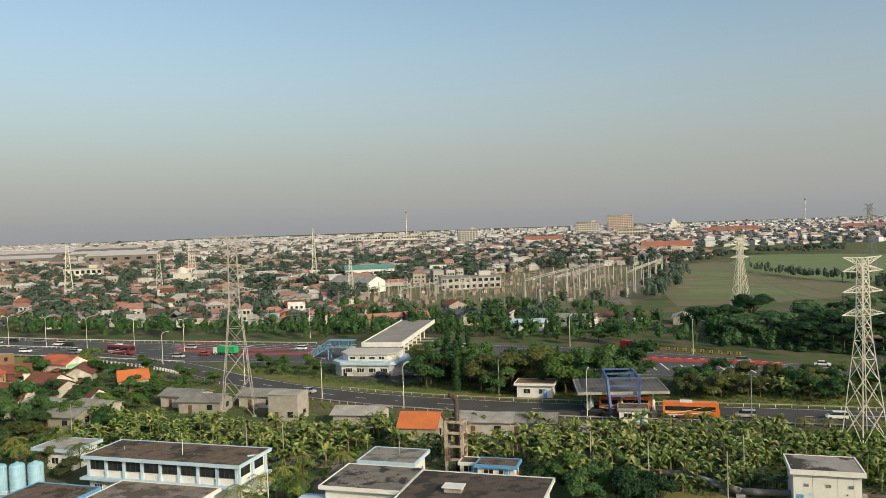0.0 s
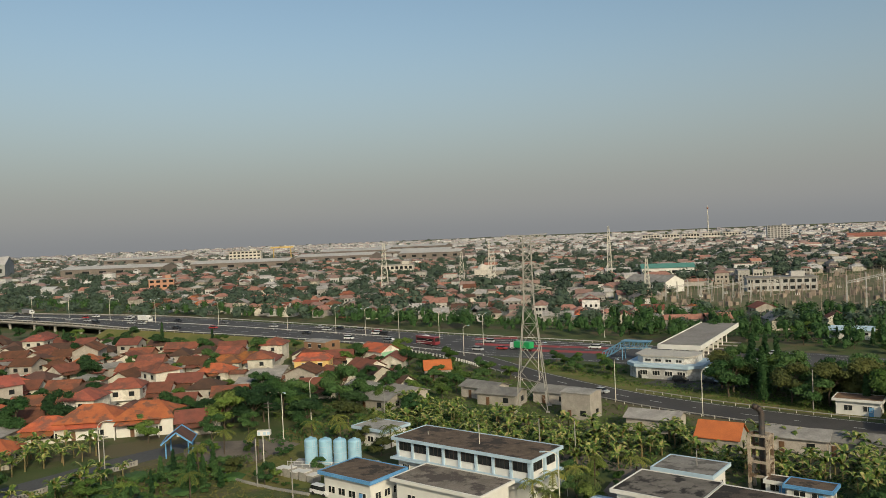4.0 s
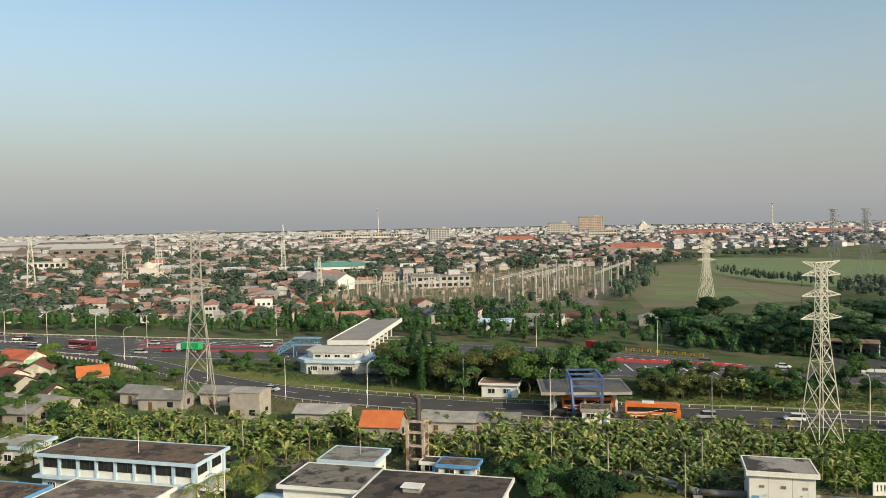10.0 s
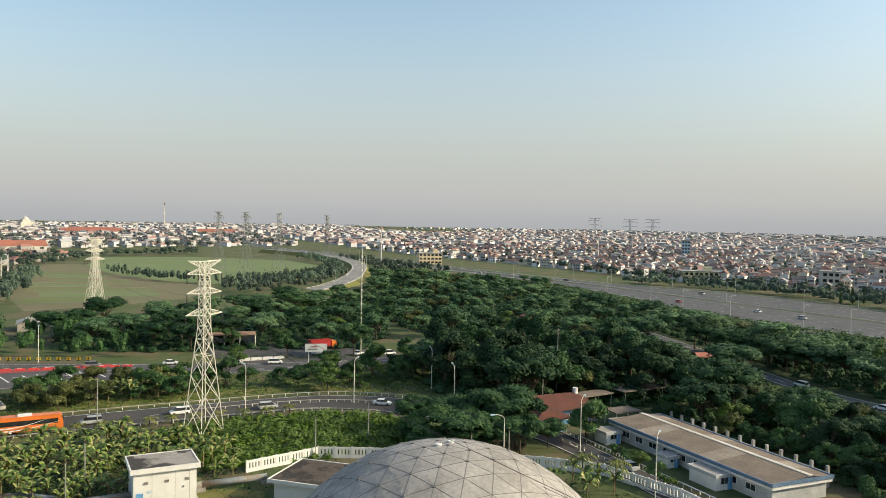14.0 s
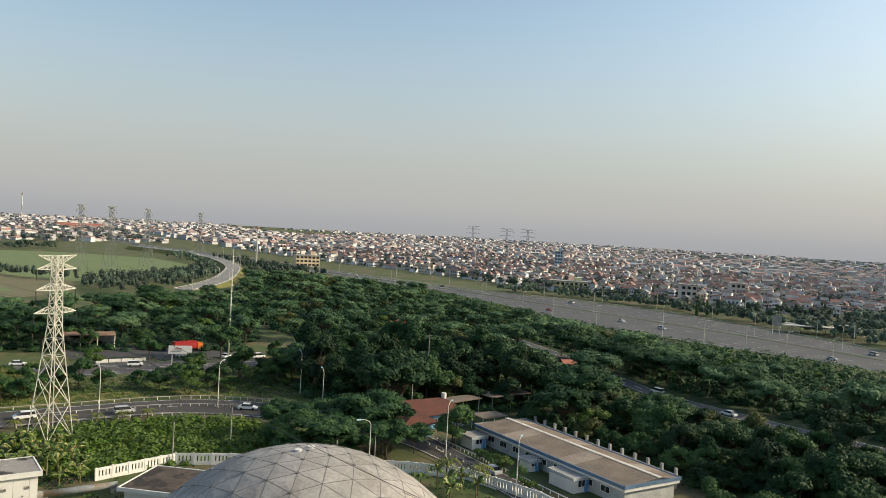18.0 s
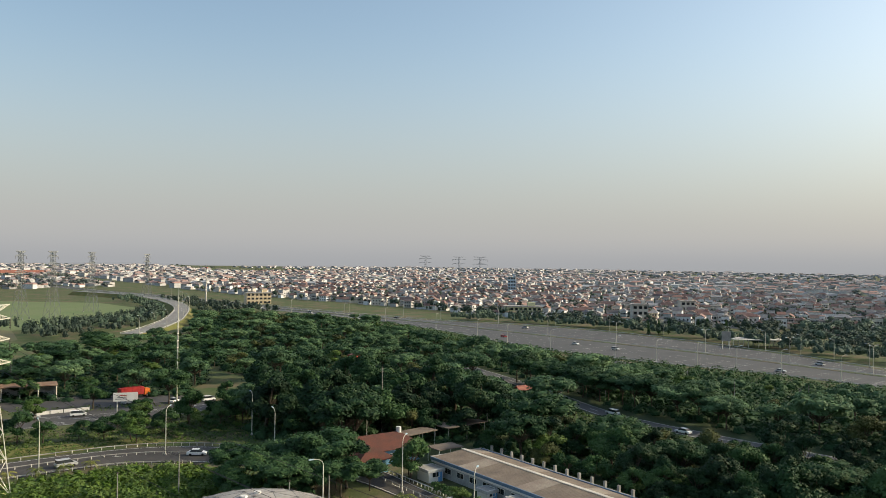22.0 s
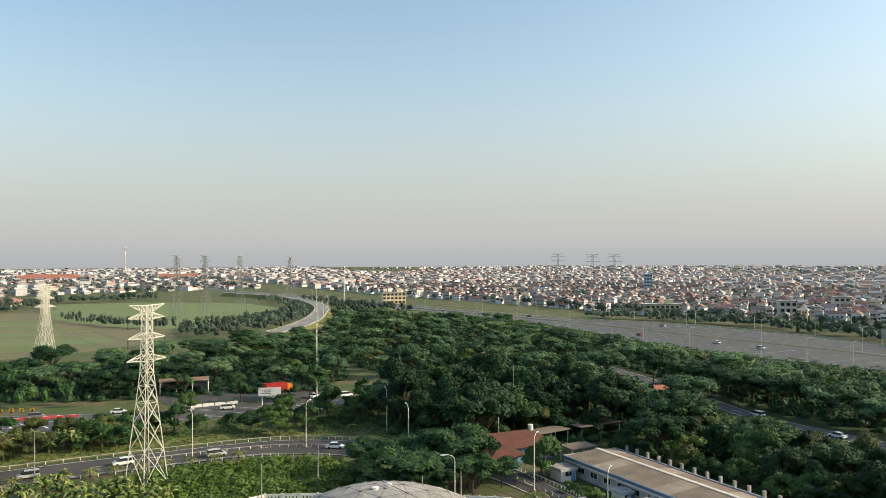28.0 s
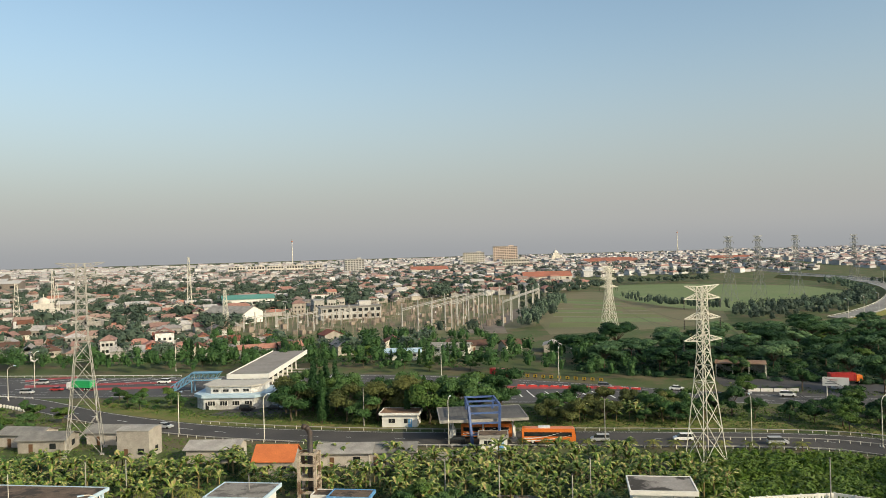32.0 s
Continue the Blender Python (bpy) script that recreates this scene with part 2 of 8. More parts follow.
# ---- building helpers ----
class Shell:
    """Collects vertices and faces for one mesh."""

    def __init__(self):
        self.v, self.f = [], []

    def poly(self, pts):
        i = len(self.v)
        self.v.extend([tuple(p) for p in pts])
        self.f.append(tuple(range(i, i + len(pts))))
        return self

    def box(self, x, y, z, sx, sy, sz, rz=0.0):
        """A box with its base centre at x, y, z."""
        i, c, s = len(self.v), math.cos(radians(rz)), math.sin(radians(rz))
        for dz in (0, sz):
            for dx, dy in ((-1, -1), (1, -1), (1, 1), (-1, 1)):
                px, py = dx * sx / 2, dy * sy / 2
                self.v.append((x + px * c - py * s, y + px * s + py * c, z + dz))
        for q in ((3, 2, 1, 0), (4, 5, 6, 7), (0, 1, 5, 4), (1, 2, 6, 5), (2, 3, 7, 6), (3, 0, 4, 7)):
            self.f.append(tuple(i + k for k in q))
        return self

    def beam(self, p, q, w, sides=4, w2=None):
        """A bar from p to q, w wide, w2 at its end."""
        p, q = Vector(p), Vector(q)
        d = (q - p).normalized()
        a = d.orthogonal().normalized() if abs(d.z) > 0.99 else d.cross(Vector((0, 0, 1))).normalized()
        b = d.cross(a)
        i = len(self.v)
        for e, r in ((p, w / 2), (q, (w if w2 is None else w2) / 2)):
            for k in range(sides):
                t = 2 * math.pi * (k + 0.5) / sides
                self.v.append(tuple(e + (a * math.cos(t) + b * math.sin(t)) * r * (1.25 if sides == 4 else 1)))
        for k in range(sides):
            j = (k + 1) % sides
            self.f.append((i + k, i + j, i + sides + j, i + sides + k))
        self.f.append(tuple(i + k for k in reversed(range(sides))))
        self.f.append(tuple(i + sides + k for k in range(sides)))
        return self

    def tube(self, pts, r, sides=5):
        """One bent round bar through the points."""
        i, n = len(self.v), len(pts)
        P = [Vector(p) for p in pts]
        for k, p in enumerate(P):
            d = (P[min(k + 1, n - 1)] - P[max(k - 1, 0)]).normalized()
            a = d.orthogonal().normalized() if abs(d.z) > 0.99 else d.cross(Vector((0, 0, 1))).normalized()
            b = d.cross(a)
            for j in range(sides):
                t = 2 * math.pi * j / sides
                self.v.append(tuple(p + (a * math.cos(t) + b * math.sin(t)) * r))
        for k in range(n - 1):
            for j in range(sides):
                m = (j + 1) % sides
                self.f.append((i + k * sides + j, i + k * sides + m, i + (k + 1) * sides + m, i + (k + 1) * sides + j))
        self.f.append(tuple(i + j for j in reversed(range(sides))))
        self.f.append(tuple(i + (n - 1) * sides + j for j in range(sides)))
        return self

    def cyl(self, x, y, z, r, h, sides=12, r2=None):
        return self.beam((x, y, z), (x, y, z + h), 2 * r, sides, None if r2 is None else 2 * r2)

    def slab(self, pts, z0, z1):
        """A flat plate with the outline pts (counter-clockwise)."""
        i, n = len(self.v), len(pts)
        for z in (z0, z1):
            self.v.extend([(p[0], p[1], z) for p in pts])
        self.f.append(tuple(i + n + k for k in range(n)))
        self.f.append(tuple(i + k for k in reversed(range(n))))
        for k in range(n):
            j = (k + 1) % n
            self.f.append((i + k, i + j, i + n + j, i + n + k))
        return self

    def mesh(self, name, material, smooth=False):
        me = bpy.data.meshes.new(name)
        me.from_pydata(self.v, [], self.f)
        me.materials.append(material)
        if smooth:
            me.polygons.foreach_set("use_smooth", [True] * len(me.polygons))
        me.update()
        return me


def part(name, shell, material, parent=None, label="", smooth=False):
    ob = new(name, shell.mesh(name, material, smooth) if isinstance(shell, Shell) else shell)
    if parent:
        ob.parent = parent
    return tagged(ob, label)


def thing(name, label, category, m=None, group="", kind=""):
    ob = new(name)
    ob.empty_display_size = 0.5
    if m is not None:
        ob.matrix_world = m
    return tagged(ob, label, category, group, kind)


def strip_mesh(left, right, z=0.0, thick=0.0):
    """A ribbon between two edges that have the same number of points; points may carry their own z."""
    s = Shell()
    n = len(left)
    for a, b in zip(left, right):
        s.v.append((a[0], a[1], (a[2] if len(a) > 2 else 0) + z))
        s.v.append((b[0], b[1], (b[2] if len(b) > 2 else 0) + z))
    for k in range(n - 1):
        s.f.append((2 * k, 2 * k + 1, 2 * k + 3, 2 * k + 2))
    return s


def resample(pts, n):
    """n points along a smooth line through pts (Catmull-Rom)."""
    P = [Vector((p[0], p[1], p[2] if len(p) > 2 else 0)) for p in pts]
    P = [P[0] * 2 - P[1]] + P + [P[-1] * 2 - P[-2]]
    out, seg = [], len(P) - 3
    for k in range(n):
        u = k / (n - 1) * seg
        i = min(int(u), seg - 1)
        t = u - i
        a, b, c, d = P[i:i + 4]
        out.append(0.5 * (2 * b + (c - a) * t + (2 * a - 5 * b + 4 * c - d) * t * t + (3 * b - a - 3 * c + d) * t ** 3))
    return out


# ---- ground and roads ----
g = Shell()
g.poly([(-4600, -4600, 0), (4600, -4600, 0), (4600, 4600, 0), (-4600, 4600, 0)])
ground = part("ground", g, M_GRASS)
tagged(ground, "dry green and brown open ground of the city plain", "ground", kind="structure")


def road(name, label, left, right, z, material, n=40, dashes=(), edge=True, skip=0.0):
    L, R = resample(left, n), resample(right, n)
    top = strip_mesh(L, R, z)
    base = strip_mesh(R, L, z - 0.4)
    top.f += [tuple(len(top.v) + k for k in f) for f in base.f]
    top.v += base.v
    m = 2 * n
    for k in range(n - 1):
        top.f.append((2 * k, 2 * k + 2, m + 2 * k + 3, m + 2 * k + 1))
        top.f.append((2 * k + 3, 2 * k + 1, m + 2 * k, m + 2 * k + 2))
    ob = tagged(part(name, top, material), label, "road", kind="structure")
    marks = Shell()
    for frac in dashes:
        line = [a.lerp(b, frac) for a, b in zip(L, R)]
        run = 0.0
        for p, q in zip(line, line[1:]):
            d = (q - p)
            ln = d.length
            if ln < 0.01:
                continue
            d /= ln
            side = Vector((-d.y, d.x, 0)) * 0.11
            pos = -run % 12.0 if run else 0.0
            pos = (12.0 - run % 12.0) % 12.0
            while pos < ln:
                a = p + d * pos
                b = p + d * min(pos + 5.0, ln)
                marks.poly([a - side + Vector((0, 0, z + 0.02)), b - side + Vector((0, 0, z + 0.02)), b + side + Vector((0, 0, z + 0.02)), a + side + Vector((0, 0, z + 0.02))][::-1])
                pos += 12.0
            run += ln
    if edge:
        for frac in (0.05, 0.95):
            line = [a.lerp(b, frac) for a, b in zip(L, R)]
            for p, q in zip(line, line[1:]):
                d = (q - p).normalized()
                side = Vector((-d.y, d.x, 0)) * 0.1
                up = Vector((0, 0, z + 0.02))
                marks.poly([p + side + up, q + side + up, q - side + up, p - side + up][::-1])
    if marks.f:
        part("road_marking", marks, M_LINE, ob, "white painted lane lines")
    return ob, L, R


HWY_FAR = [(-900, 440, 5), (-507, 378, 5), (-402, 360, 5), (-302, 351, 4.5), (-198, 335, 2), (-158, 329, 0.6), (-109, 317), (-53, 301), (0, 291), (53, 268), (111, 223), (150, 200), (190, 190)]
HWY_NEAR = [(-900, 400, 5), (-470, 342, 5), (-345, 318, 5), (-277, 300, 4.5), (-187, 292, 2), (-141, 286, 0.6), (-93, 270), (-41, 258), (0, 240), (46, 222), (103, 207), (150, 188), (190, 178)]
road("highway", "dark asphalt toll highway with white lane lines", HWY_FAR, HWY_NEAR, 0.06, M_ASPHALT, 60, (0.16, 0.28, 0.4, 0.6, 0.72, 0.84))
RAMP_FAR = [(-141, 300, 0.6), (-93, 270), (-62, 239), (-33, 216), (-8, 203), (25, 191), (51, 185), (83, 176), (114, 165), (128, 151), (134, 134), (138, 112), (130, 89), (124, 73), (112, 40), (96, 0), (60, -80)]
RAMP_NEAR = [(-141, 286, 0.6), (-97, 258), (-64, 226), (-36, 204), (-12, 191), (22, 178), (48, 171), (80, 162), (104, 154), (116, 142), (122, 128), (127, 108), (121, 84), (115, 69), (103, 38), (87, -2), (51, -82)]
road("ramp_road", "grey asphalt toll ramp road with white edge lines", RAMP_FAR, RAMP_NEAR, 0.10, M_ASPHALT3, 90, (0.5,))
RH_FAR = [(760, 1500), (628, 1000), (602, 850), (567, 691), (549, 598), (523, 503), (502, 390), (494, 330), (500, 262), (492, 200), (466, 140), (431, 78), (395, 30), (350, -25), (300, -110), (190, -300)]
RH_NEAR = [(740, 1500), (606, 1000), (578, 850), (535, 700), (512, 615), (498, 543), (478, 430), (455, 350), (414, 262), (385, 214), (364, 165), (353, 107), (346, 55), (319, -22), (268, -110), (160, -300)]
RH_MID = [(617, 1000), (550, 690), (508, 500), (476, 340), (450, 250), (436, 205), (412, 125), (386, 62), (366, 15), (337, -24), (284, -110)]
road("expressway", "wide pale grey asphalt expressway beyond the woods", RH_FAR, RH_NEAR, 0.06, M_ASPHALT2, 60, (0.12, 0.2, 0.28, 0.36, 0.62, 0.7, 0.78, 0.86))
road("median_strip", "narrow grass median of the expressway", [(x + 1.6, y) for x, y in RH_MID], [(x - 1.6, y) for x, y in RH_MID], 0.14, M_GRASS, 50, (), False)
road("slip_road", "narrow asphalt slip road beside the expressway", [(362, 160), (344, 118), (326, 72), (307, 28), (297, 8), (288, -20), (260, -90), (200, -210)], [(356, 160), (335, 118), (317, 72), (298, 28), (288, 8), (279, -20), (251, -90), (191, -210)], 0.055, M_ASPHALT2, 40, ())
road("wood_road", "narrow grey asphalt road between trees", [(290, 175), (259, 128), (229, 88), (216, 52), (205, 10), (180, -60)], [(282, 178), (251, 128), (221, 88), (208, 52), (197, 10), (172, -60)], 0.06, M_ASPHALT2, 30, (0.5,))
LOOP_FAR = [(533, 861, 4), (527, 758, 4), (500, 671, 4), (461, 590, 4), (416, 522, 4), (370, 467, 3.6), (339, 434, 2.8), (306, 408, 1.6), (284, 399, 0.3)]
LOOP_NEAR = [(522, 862, 4), (516, 761, 4), (489, 676, 4), (450, 595, 4), (407, 529, 4), (361, 474, 3.6), (330, 443, 2.8), (299, 419, 1.6), (279, 410, 0.3)]
road("loop_road", "pale concrete interchange loop road on an embankment", LOOP_FAR, LOOP_NEAR, 0.09, M_PALEROAD, 50, (0.5,))
road("lane", "narrow paved village lane beside a low railing", [(-150, 60), (-141, 95), (-135, 115), (-130, 131), (-124, 144)], [(-139, 60), (-131, 95), (-127, 113), (-123, 127), (-117, 141)], 0.06, M_ASPHALT2, 20, (), False)


# ---- vegetation ----
def leaf_mat(name, c1, c2, vary=0.38):
    m = mat(name, c1, c2, 0.35, 0.7, 0.0, vary=vary, fine=6, spec=0.2)
    b = m.node_tree.nodes["Principled BSDF"]
    b.inputs["Transmission Weight"].default_value = 0.0
    b.inputs["Subsurface Weight"].default_value = 0.0
    return m


M_LEAF_A = leaf_mat("leaf_dark", (0.018, 0.051, 0.018), (0.031, 0.074, 0.025))
# near woods' shaded sides painted as darker green; round trees' own tone too
M_LEAF_DEEP = leaf_mat("leaf_deep", (0.015, 0.041, 0.015), (0.027, 0.060, 0.021))
M_LEAF_B = leaf_mat("leaf_mid", (0.030, 0.077, 0.022), (0.050, 0.100, 0.032))
M_LEAF_C = leaf_mat("leaf_light", (0.062, 0.118, 0.022), (0.09, 0.136, 0.034))
# lighter bluish green that paints haze onto the far woods
M_LEAF_E = leaf_mat("leaf_wood_haze", (0.064, 0.130, 0.056), (0.086, 0.146, 0.066))
M_LEAF_D = leaf_mat("leaf_dry", (0.072, 0.082, 0.024), (0.058, 0.076, 0.025))
M_LEAF_P = leaf_mat("leaf_palm", (0.15, 0.16, 0.035), (0.10, 0.13, 0.03))
M_BANANA = mat_islands("banana_leaf", [(0.042, 0.082, 0.015), (0.09, 0.14, 0.025), (0.165, 0.20, 0.045), (0.055, 0.10, 0.018), (0.27, 0.27, 0.095), (0.115, 0.16, 0.03), (0.23, 0.18, 0.075), (0.07, 0.118, 0.022)], 0.5)
M_BARK = mat("bark", (0.11, 0.085, 0.06), (0.07, 0.055, 0.04), 1.5, 0.95, 0.4)
M_STEM = mat("banana_stem", (0.16, 0.16, 0.07), (0.2, 0.14, 0.07), 1.5, 0.9, 0.2)


def leaf_cards(s, rng, centre, radii, count, size, flat=0.0):
    """Leaf clumps on and just inside an ellipsoid; each a bent three-cornered spray."""
    d = rng.normal(size=(count, 3))
    d /= np.linalg.norm(d, axis=1, keepdims=True)
    d[:, 2] = np.where(d[:, 2] < -0.35, -d[:, 2], d[:, 2])
    r = rng.uniform(0.55, 1.05, size=(count, 1))
    p = np.array(centre) + d * r * np.array(radii)
    nrm = d * 0.8 + rng.normal(size=(count, 3)) * 0.5 + np.array([0, 0, 0.45 + flat])
    nrm /= np.linalg.norm(nrm, axis=1, keepdims=True)
    a = np.cross(nrm, rng.normal(size=(count, 3)))
    a /= np.linalg.norm(a, axis=1, keepdims=True) + 1e-9
    b = np.cross(nrm, a)
    k = size * rng.uniform(0.55, 1.25, size=(count, 1))
    i = len(s.v)
    tip = p + a * k * 1.15 - nrm * k * 0.3
    l, q = p - a * k * 0.7 + b * k * 0.68, p - a * k * 0.55 - b * k * 0.68
    s.v.extend(map(tuple, np.stack([tip, l, q], 1).reshape(-1, 3).tolist()))
    s.f.extend([(i + 3 * j, i + 3 * j + 1, i + 3 * j + 2) for j in range(count)])


def leaf_core(s, rng, centre, radii):
    """The close inner foliage of one bough: a lumpy low form under the outer leaves."""
    i = len(s.v)
    n = 7
    for k in range(1, 4):
        a = math.pi * k / 4
        for j in range(n):
            b = 2 * math.pi * (j + 0.5 * (k % 2)) / n
            w = rng.uniform(0.52, 0.82)
            s.v.append((centre[0] + radii[0] * w * math.sin(a) * math.cos(b), centre[1] + radii[1] * w * math.sin(a) * math.sin(b), centre[2] + radii[2] * w * math.cos(a)))
    s.v += [(centre[0], centre[1], centre[2] + radii[2] * 0.7), (centre[0], centre[1], centre[2] - radii[2] * 0.5)]
    for j in range(n):
        q = (j + 1) % n
        s.f.append((i + 3 * n, i + j, i + q))
        s.f.append((i + 3 * n + 1, i + 2 * n + q, i + 2 * n + j))
        for k in (0, n):
            s.f.append((i + k + j, i + k + n + j, i + k + n + q, i + k + q))


def tree_meshes(name, seed, h, spread, lobes, count, size, material, trunk_h=0.4, flat=0.0, column=False):
    rng = np.random.default_rng(seed)
    crown, trunk = Shell(), Shell()
    fork = Vector((0, 0, h * trunk_h))
    lean = Vector((rng.uniform(-0.3, 0.3), rng.uniform(-0.3, 0.3), 0))
    count, size = int(count * 1.7), size * 0.76
    trunk.beam((0, 0, -0.3), fork * 0.5 + lean, h * 0.05, 7, h * 0.04)
    trunk.beam(fork * 0.5 + lean, fork, h * 0.04, 7, h * 0.03)
    if column:
        for k in range(lobes):
            z = h * (0.12 + 0.86 * k / lobes)
            w = spread * (1.0 - 0.75 * (k / lobes) ** 1.5)
            leaf_cards(crown, rng, (rng.normal() * 0.12, rng.normal() * 0.12, z), (w, w, h / lobes * 0.9), count // lobes, size, flat)
        trunk.beam(fork, (0, 0, h * 0.85), h * 0.03, 6, 0.05)
    else:
        for k in range(lobes):
            a = 2 * math.pi * (k * 0.618 + rng.uniform(0, 0.15))
            d = spread * (0.15 + 0.62 * math.sqrt((k + 0.5) / lobes))
            r = spread * rng.uniform(0.28, 0.46)
            z = h * 0.60 + h * rng.uniform(-0.04, 0.26) * (1 - 0.25 * d / spread) if flat else h * (0.24 + (0.08 + 0.56 * (k * 0.382 % 1.0)) * (1.1 - 0.55 * d / spread))
            c = (math.cos(a) * d, math.sin(a) * d, z)
            leaf_core(crown, rng, c, (r, r, r * (0.45 if flat else 0.72)))
            leaf_cards(crown, rng, c, (r, r, r * (0.45 if flat else 0.72)), count // lobes, size, flat)
            trunk.beam(fork, (c[0] * 0.85, c[1] * 0.85, c[2] - r * 0.2), h * 0.022, 5, 0.06)
    return trunk.mesh("trunk", M_BARK), crown.mesh("crown", material)


TREES = {
    "rain_tree": [tree_meshes("rain_tree", 10 + k, 11.5 + k, 7.2 + 0.5 * k, 24, 3300, 0.48, M_LEAF_A, 0.35, 0.5) for k in range(3)],
    "wood_tree": [tree_meshes("wood_tree", 20 + k, 11 + 1.5 * k, 4.6 + 0.5 * k, 18, 2400, 0.46, (M_LEAF_A, M_LEAF_B, M_LEAF_DEEP)[k], 0.3) for k in range(3)],
    "broad_tree": [tree_meshes("broad_tree", 30 + k, 7.5 + k, 3.4 + 0.4 * k, 15, 1500, 0.36, (M_LEAF_B, M_LEAF_C, M_LEAF_B)[k], 0.28) for k in range(3)],
    "column_tree": [tree_meshes("column_tree", 40 + k, 9 + 1.5 * k, 1.3, 9, 1000, 0.36, (M_LEAF_B, M_LEAF_A)[k], 0.2, column=True) for k in range(2)],
    "dry_tree": [tree_meshes("dry_tree", 50 + k, 8 + 2 * k, 4 + 0.6 * k, 15, 1800, 0.36, M_LEAF_D, 0.3) for k in range(2)],
    "shrub": [tree_meshes("shrub", 60 + k, 2.2 + 0.6 * k, 1.6, 6, 520, 0.3, (M_LEAF_C, M_LEAF_B)[k], 0.15) for k in range(2)],
}
TREES["round_tree"] = [tree_meshes("round_tree", 90 + k, 8.0 + k, 4.4, 14, 2600, 0.36, M_LEAF_DEEP, 0.12) for k in range(2)]
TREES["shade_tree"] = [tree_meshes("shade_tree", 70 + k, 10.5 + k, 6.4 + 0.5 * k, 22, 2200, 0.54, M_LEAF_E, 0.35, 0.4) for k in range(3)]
TREES["tall_tree"] = [tree_meshes("tall_tree", 80 + k, 15.5 + 1.2 * k, 4.8, 24, 3600, 0.46, (M_LEAF_DEEP, M_LEAF_A)[k], 0.22) for k in range(2)]
TREE_LABELS = {
    "shade_tree": "wide-crowned tree in the far woods, green paled for haze",
    "tall_tree": "very tall dense dark green tree behind the works",
    "rain_tree": "wide flat-crowned dark green rain tree in the woods",
    "wood_tree": "tall leafy dark green tree standing in the woods",
    "broad_tree": "rounded bright green leafy tree with short trunk",
    "column_tree": "narrow columnar green tree clad in drooping leaves",
    "dry_tree": "leafy tree with dry brownish green crown",
    "round_tree": "dense dark green round-crowned tree beside the works",
    "shrub": "low leafy green shrub on the ground",
}
N_TREE = [0]


TREE_H = {"shade_tree": 11.5, "tall_tree": 16.2, "rain_tree": 12.0, "wood_tree": 12.5, "broad_tree": 8.5, "column_tree": 10.0, "dry_tree": 9.0, "shrub": 2.6, "round_tree": 8.5}
# stretches of road that stay in the open: the trees on this side of them are young and low
OPEN_ROADS = [[(254, 140), (240, 124)], [(226, 97), (208, 46)], [(512, 440), (480, 300), (414, 262), (385, 214), (364, 165), (353, 107), (346, 55), (319, -22)]]


def height_limit(x, y):
    a, d, best = math.atan2(x, y), math.hypot(x, y), 99.0
    for line in OPEN_ROADS:
        for (x0, y0), (x1, y1) in zip(line, line[1:]):
            a0, a1 = math.atan2(x0, y0), math.atan2(x1, y1)
            if a0 <= a < a1:
                u = (a - a0) / (a1 - a0)
                r = math.hypot(x0, y0) * (1 - u) + math.hypot(x1, y1) * u
                if d < r - 3:
                    best = min(best, 45 * (1 - d / r) + 1.5)
    return best


def tree(kind, x, y, scale=1.0, rng=random):
    top = height_limit(x, y) / TREE_H[kind]
    if top < 0.45 and kind not in ("shrub", "broad_tree"):
        kind, top = "broad_tree", height_limit(x, y) / 8.5
    scale = min(scale, top * rng.uniform(0.85, 1.05))
    if scale < 0.22:
        return None
    k = N_TREE[0]
    N_TREE[0] += 1
    trunk, crown = TREES[kind][k % len(TREES[kind])]
    m = Matrix.LocRotScale((x, y, 0), Euler((0, 0, rng.uniform(0, 6.28))), (scale, scale, scale * rng.uniform(0.9, 1.12)))
    t = thing(kind, TREE_LABELS[kind], "shrub" if kind == "shrub" else "tree", m, group=kind.replace("_", " ") + "s")
    part("trunk", trunk, M_BARK, t)
    part("crown", crown, None, t)
    return t


def inside(p, poly):
    x, y, c = p[0], p[1], False
    for (x1, y1), (x2, y2) in zip(poly, poly[1:] + poly[:1]):
        if (y1 > y) != (y2 > y) and x < (x2 - x1) * (y - y1) / (y2 - y1) + x1:
            c = not c
    return c


def scatter(poly, gap, seed, keep=None, limit=5000):
    """Points in a polygon, no two nearer than gap."""
    rng = random.Random(seed)
    x0, x1 = min(p[0] for p in poly), max(p[0] for p in poly)
    y0, y1 = min(p[1] for p in poly), max(p[1] for p in poly)
    cells, out = {}, []
    for _ in range(int((x1 - x0) * (y1 - y0) / gap ** 2 * 5) + 20):
        p = (rng.uniform(x0, x1), rng.uniform(y0, y1))
        c = (int(p[0] // gap), int(p[1] // gap))
        if not inside(p, poly) or (keep and not keep(p)):
            continue
        if any((q[0] - p[0]) ** 2 + (q[1] - p[1]) ** 2 < gap * gap for i in (-1, 0, 1) for j in (-1, 0, 1) for q in cells.get((c[0] + i, c[1] + j), ())):
            continue
        cells.setdefault(c, []).append(p)
        out.append(p)
        if len(out) >= limit:
            break
    return out


def band(left, right, grow=0.0):
    """The outline of a road, widened by grow."""
    L, R = [], []
    for a, b in zip(left, right):
        va, vb = Vector(a[:2]), Vector(b[:2])
        d = (va - vb).normalized() * grow
        L.append(tuple(va + d))
        R.append(tuple(vb - d))
    return L + R[::-1]


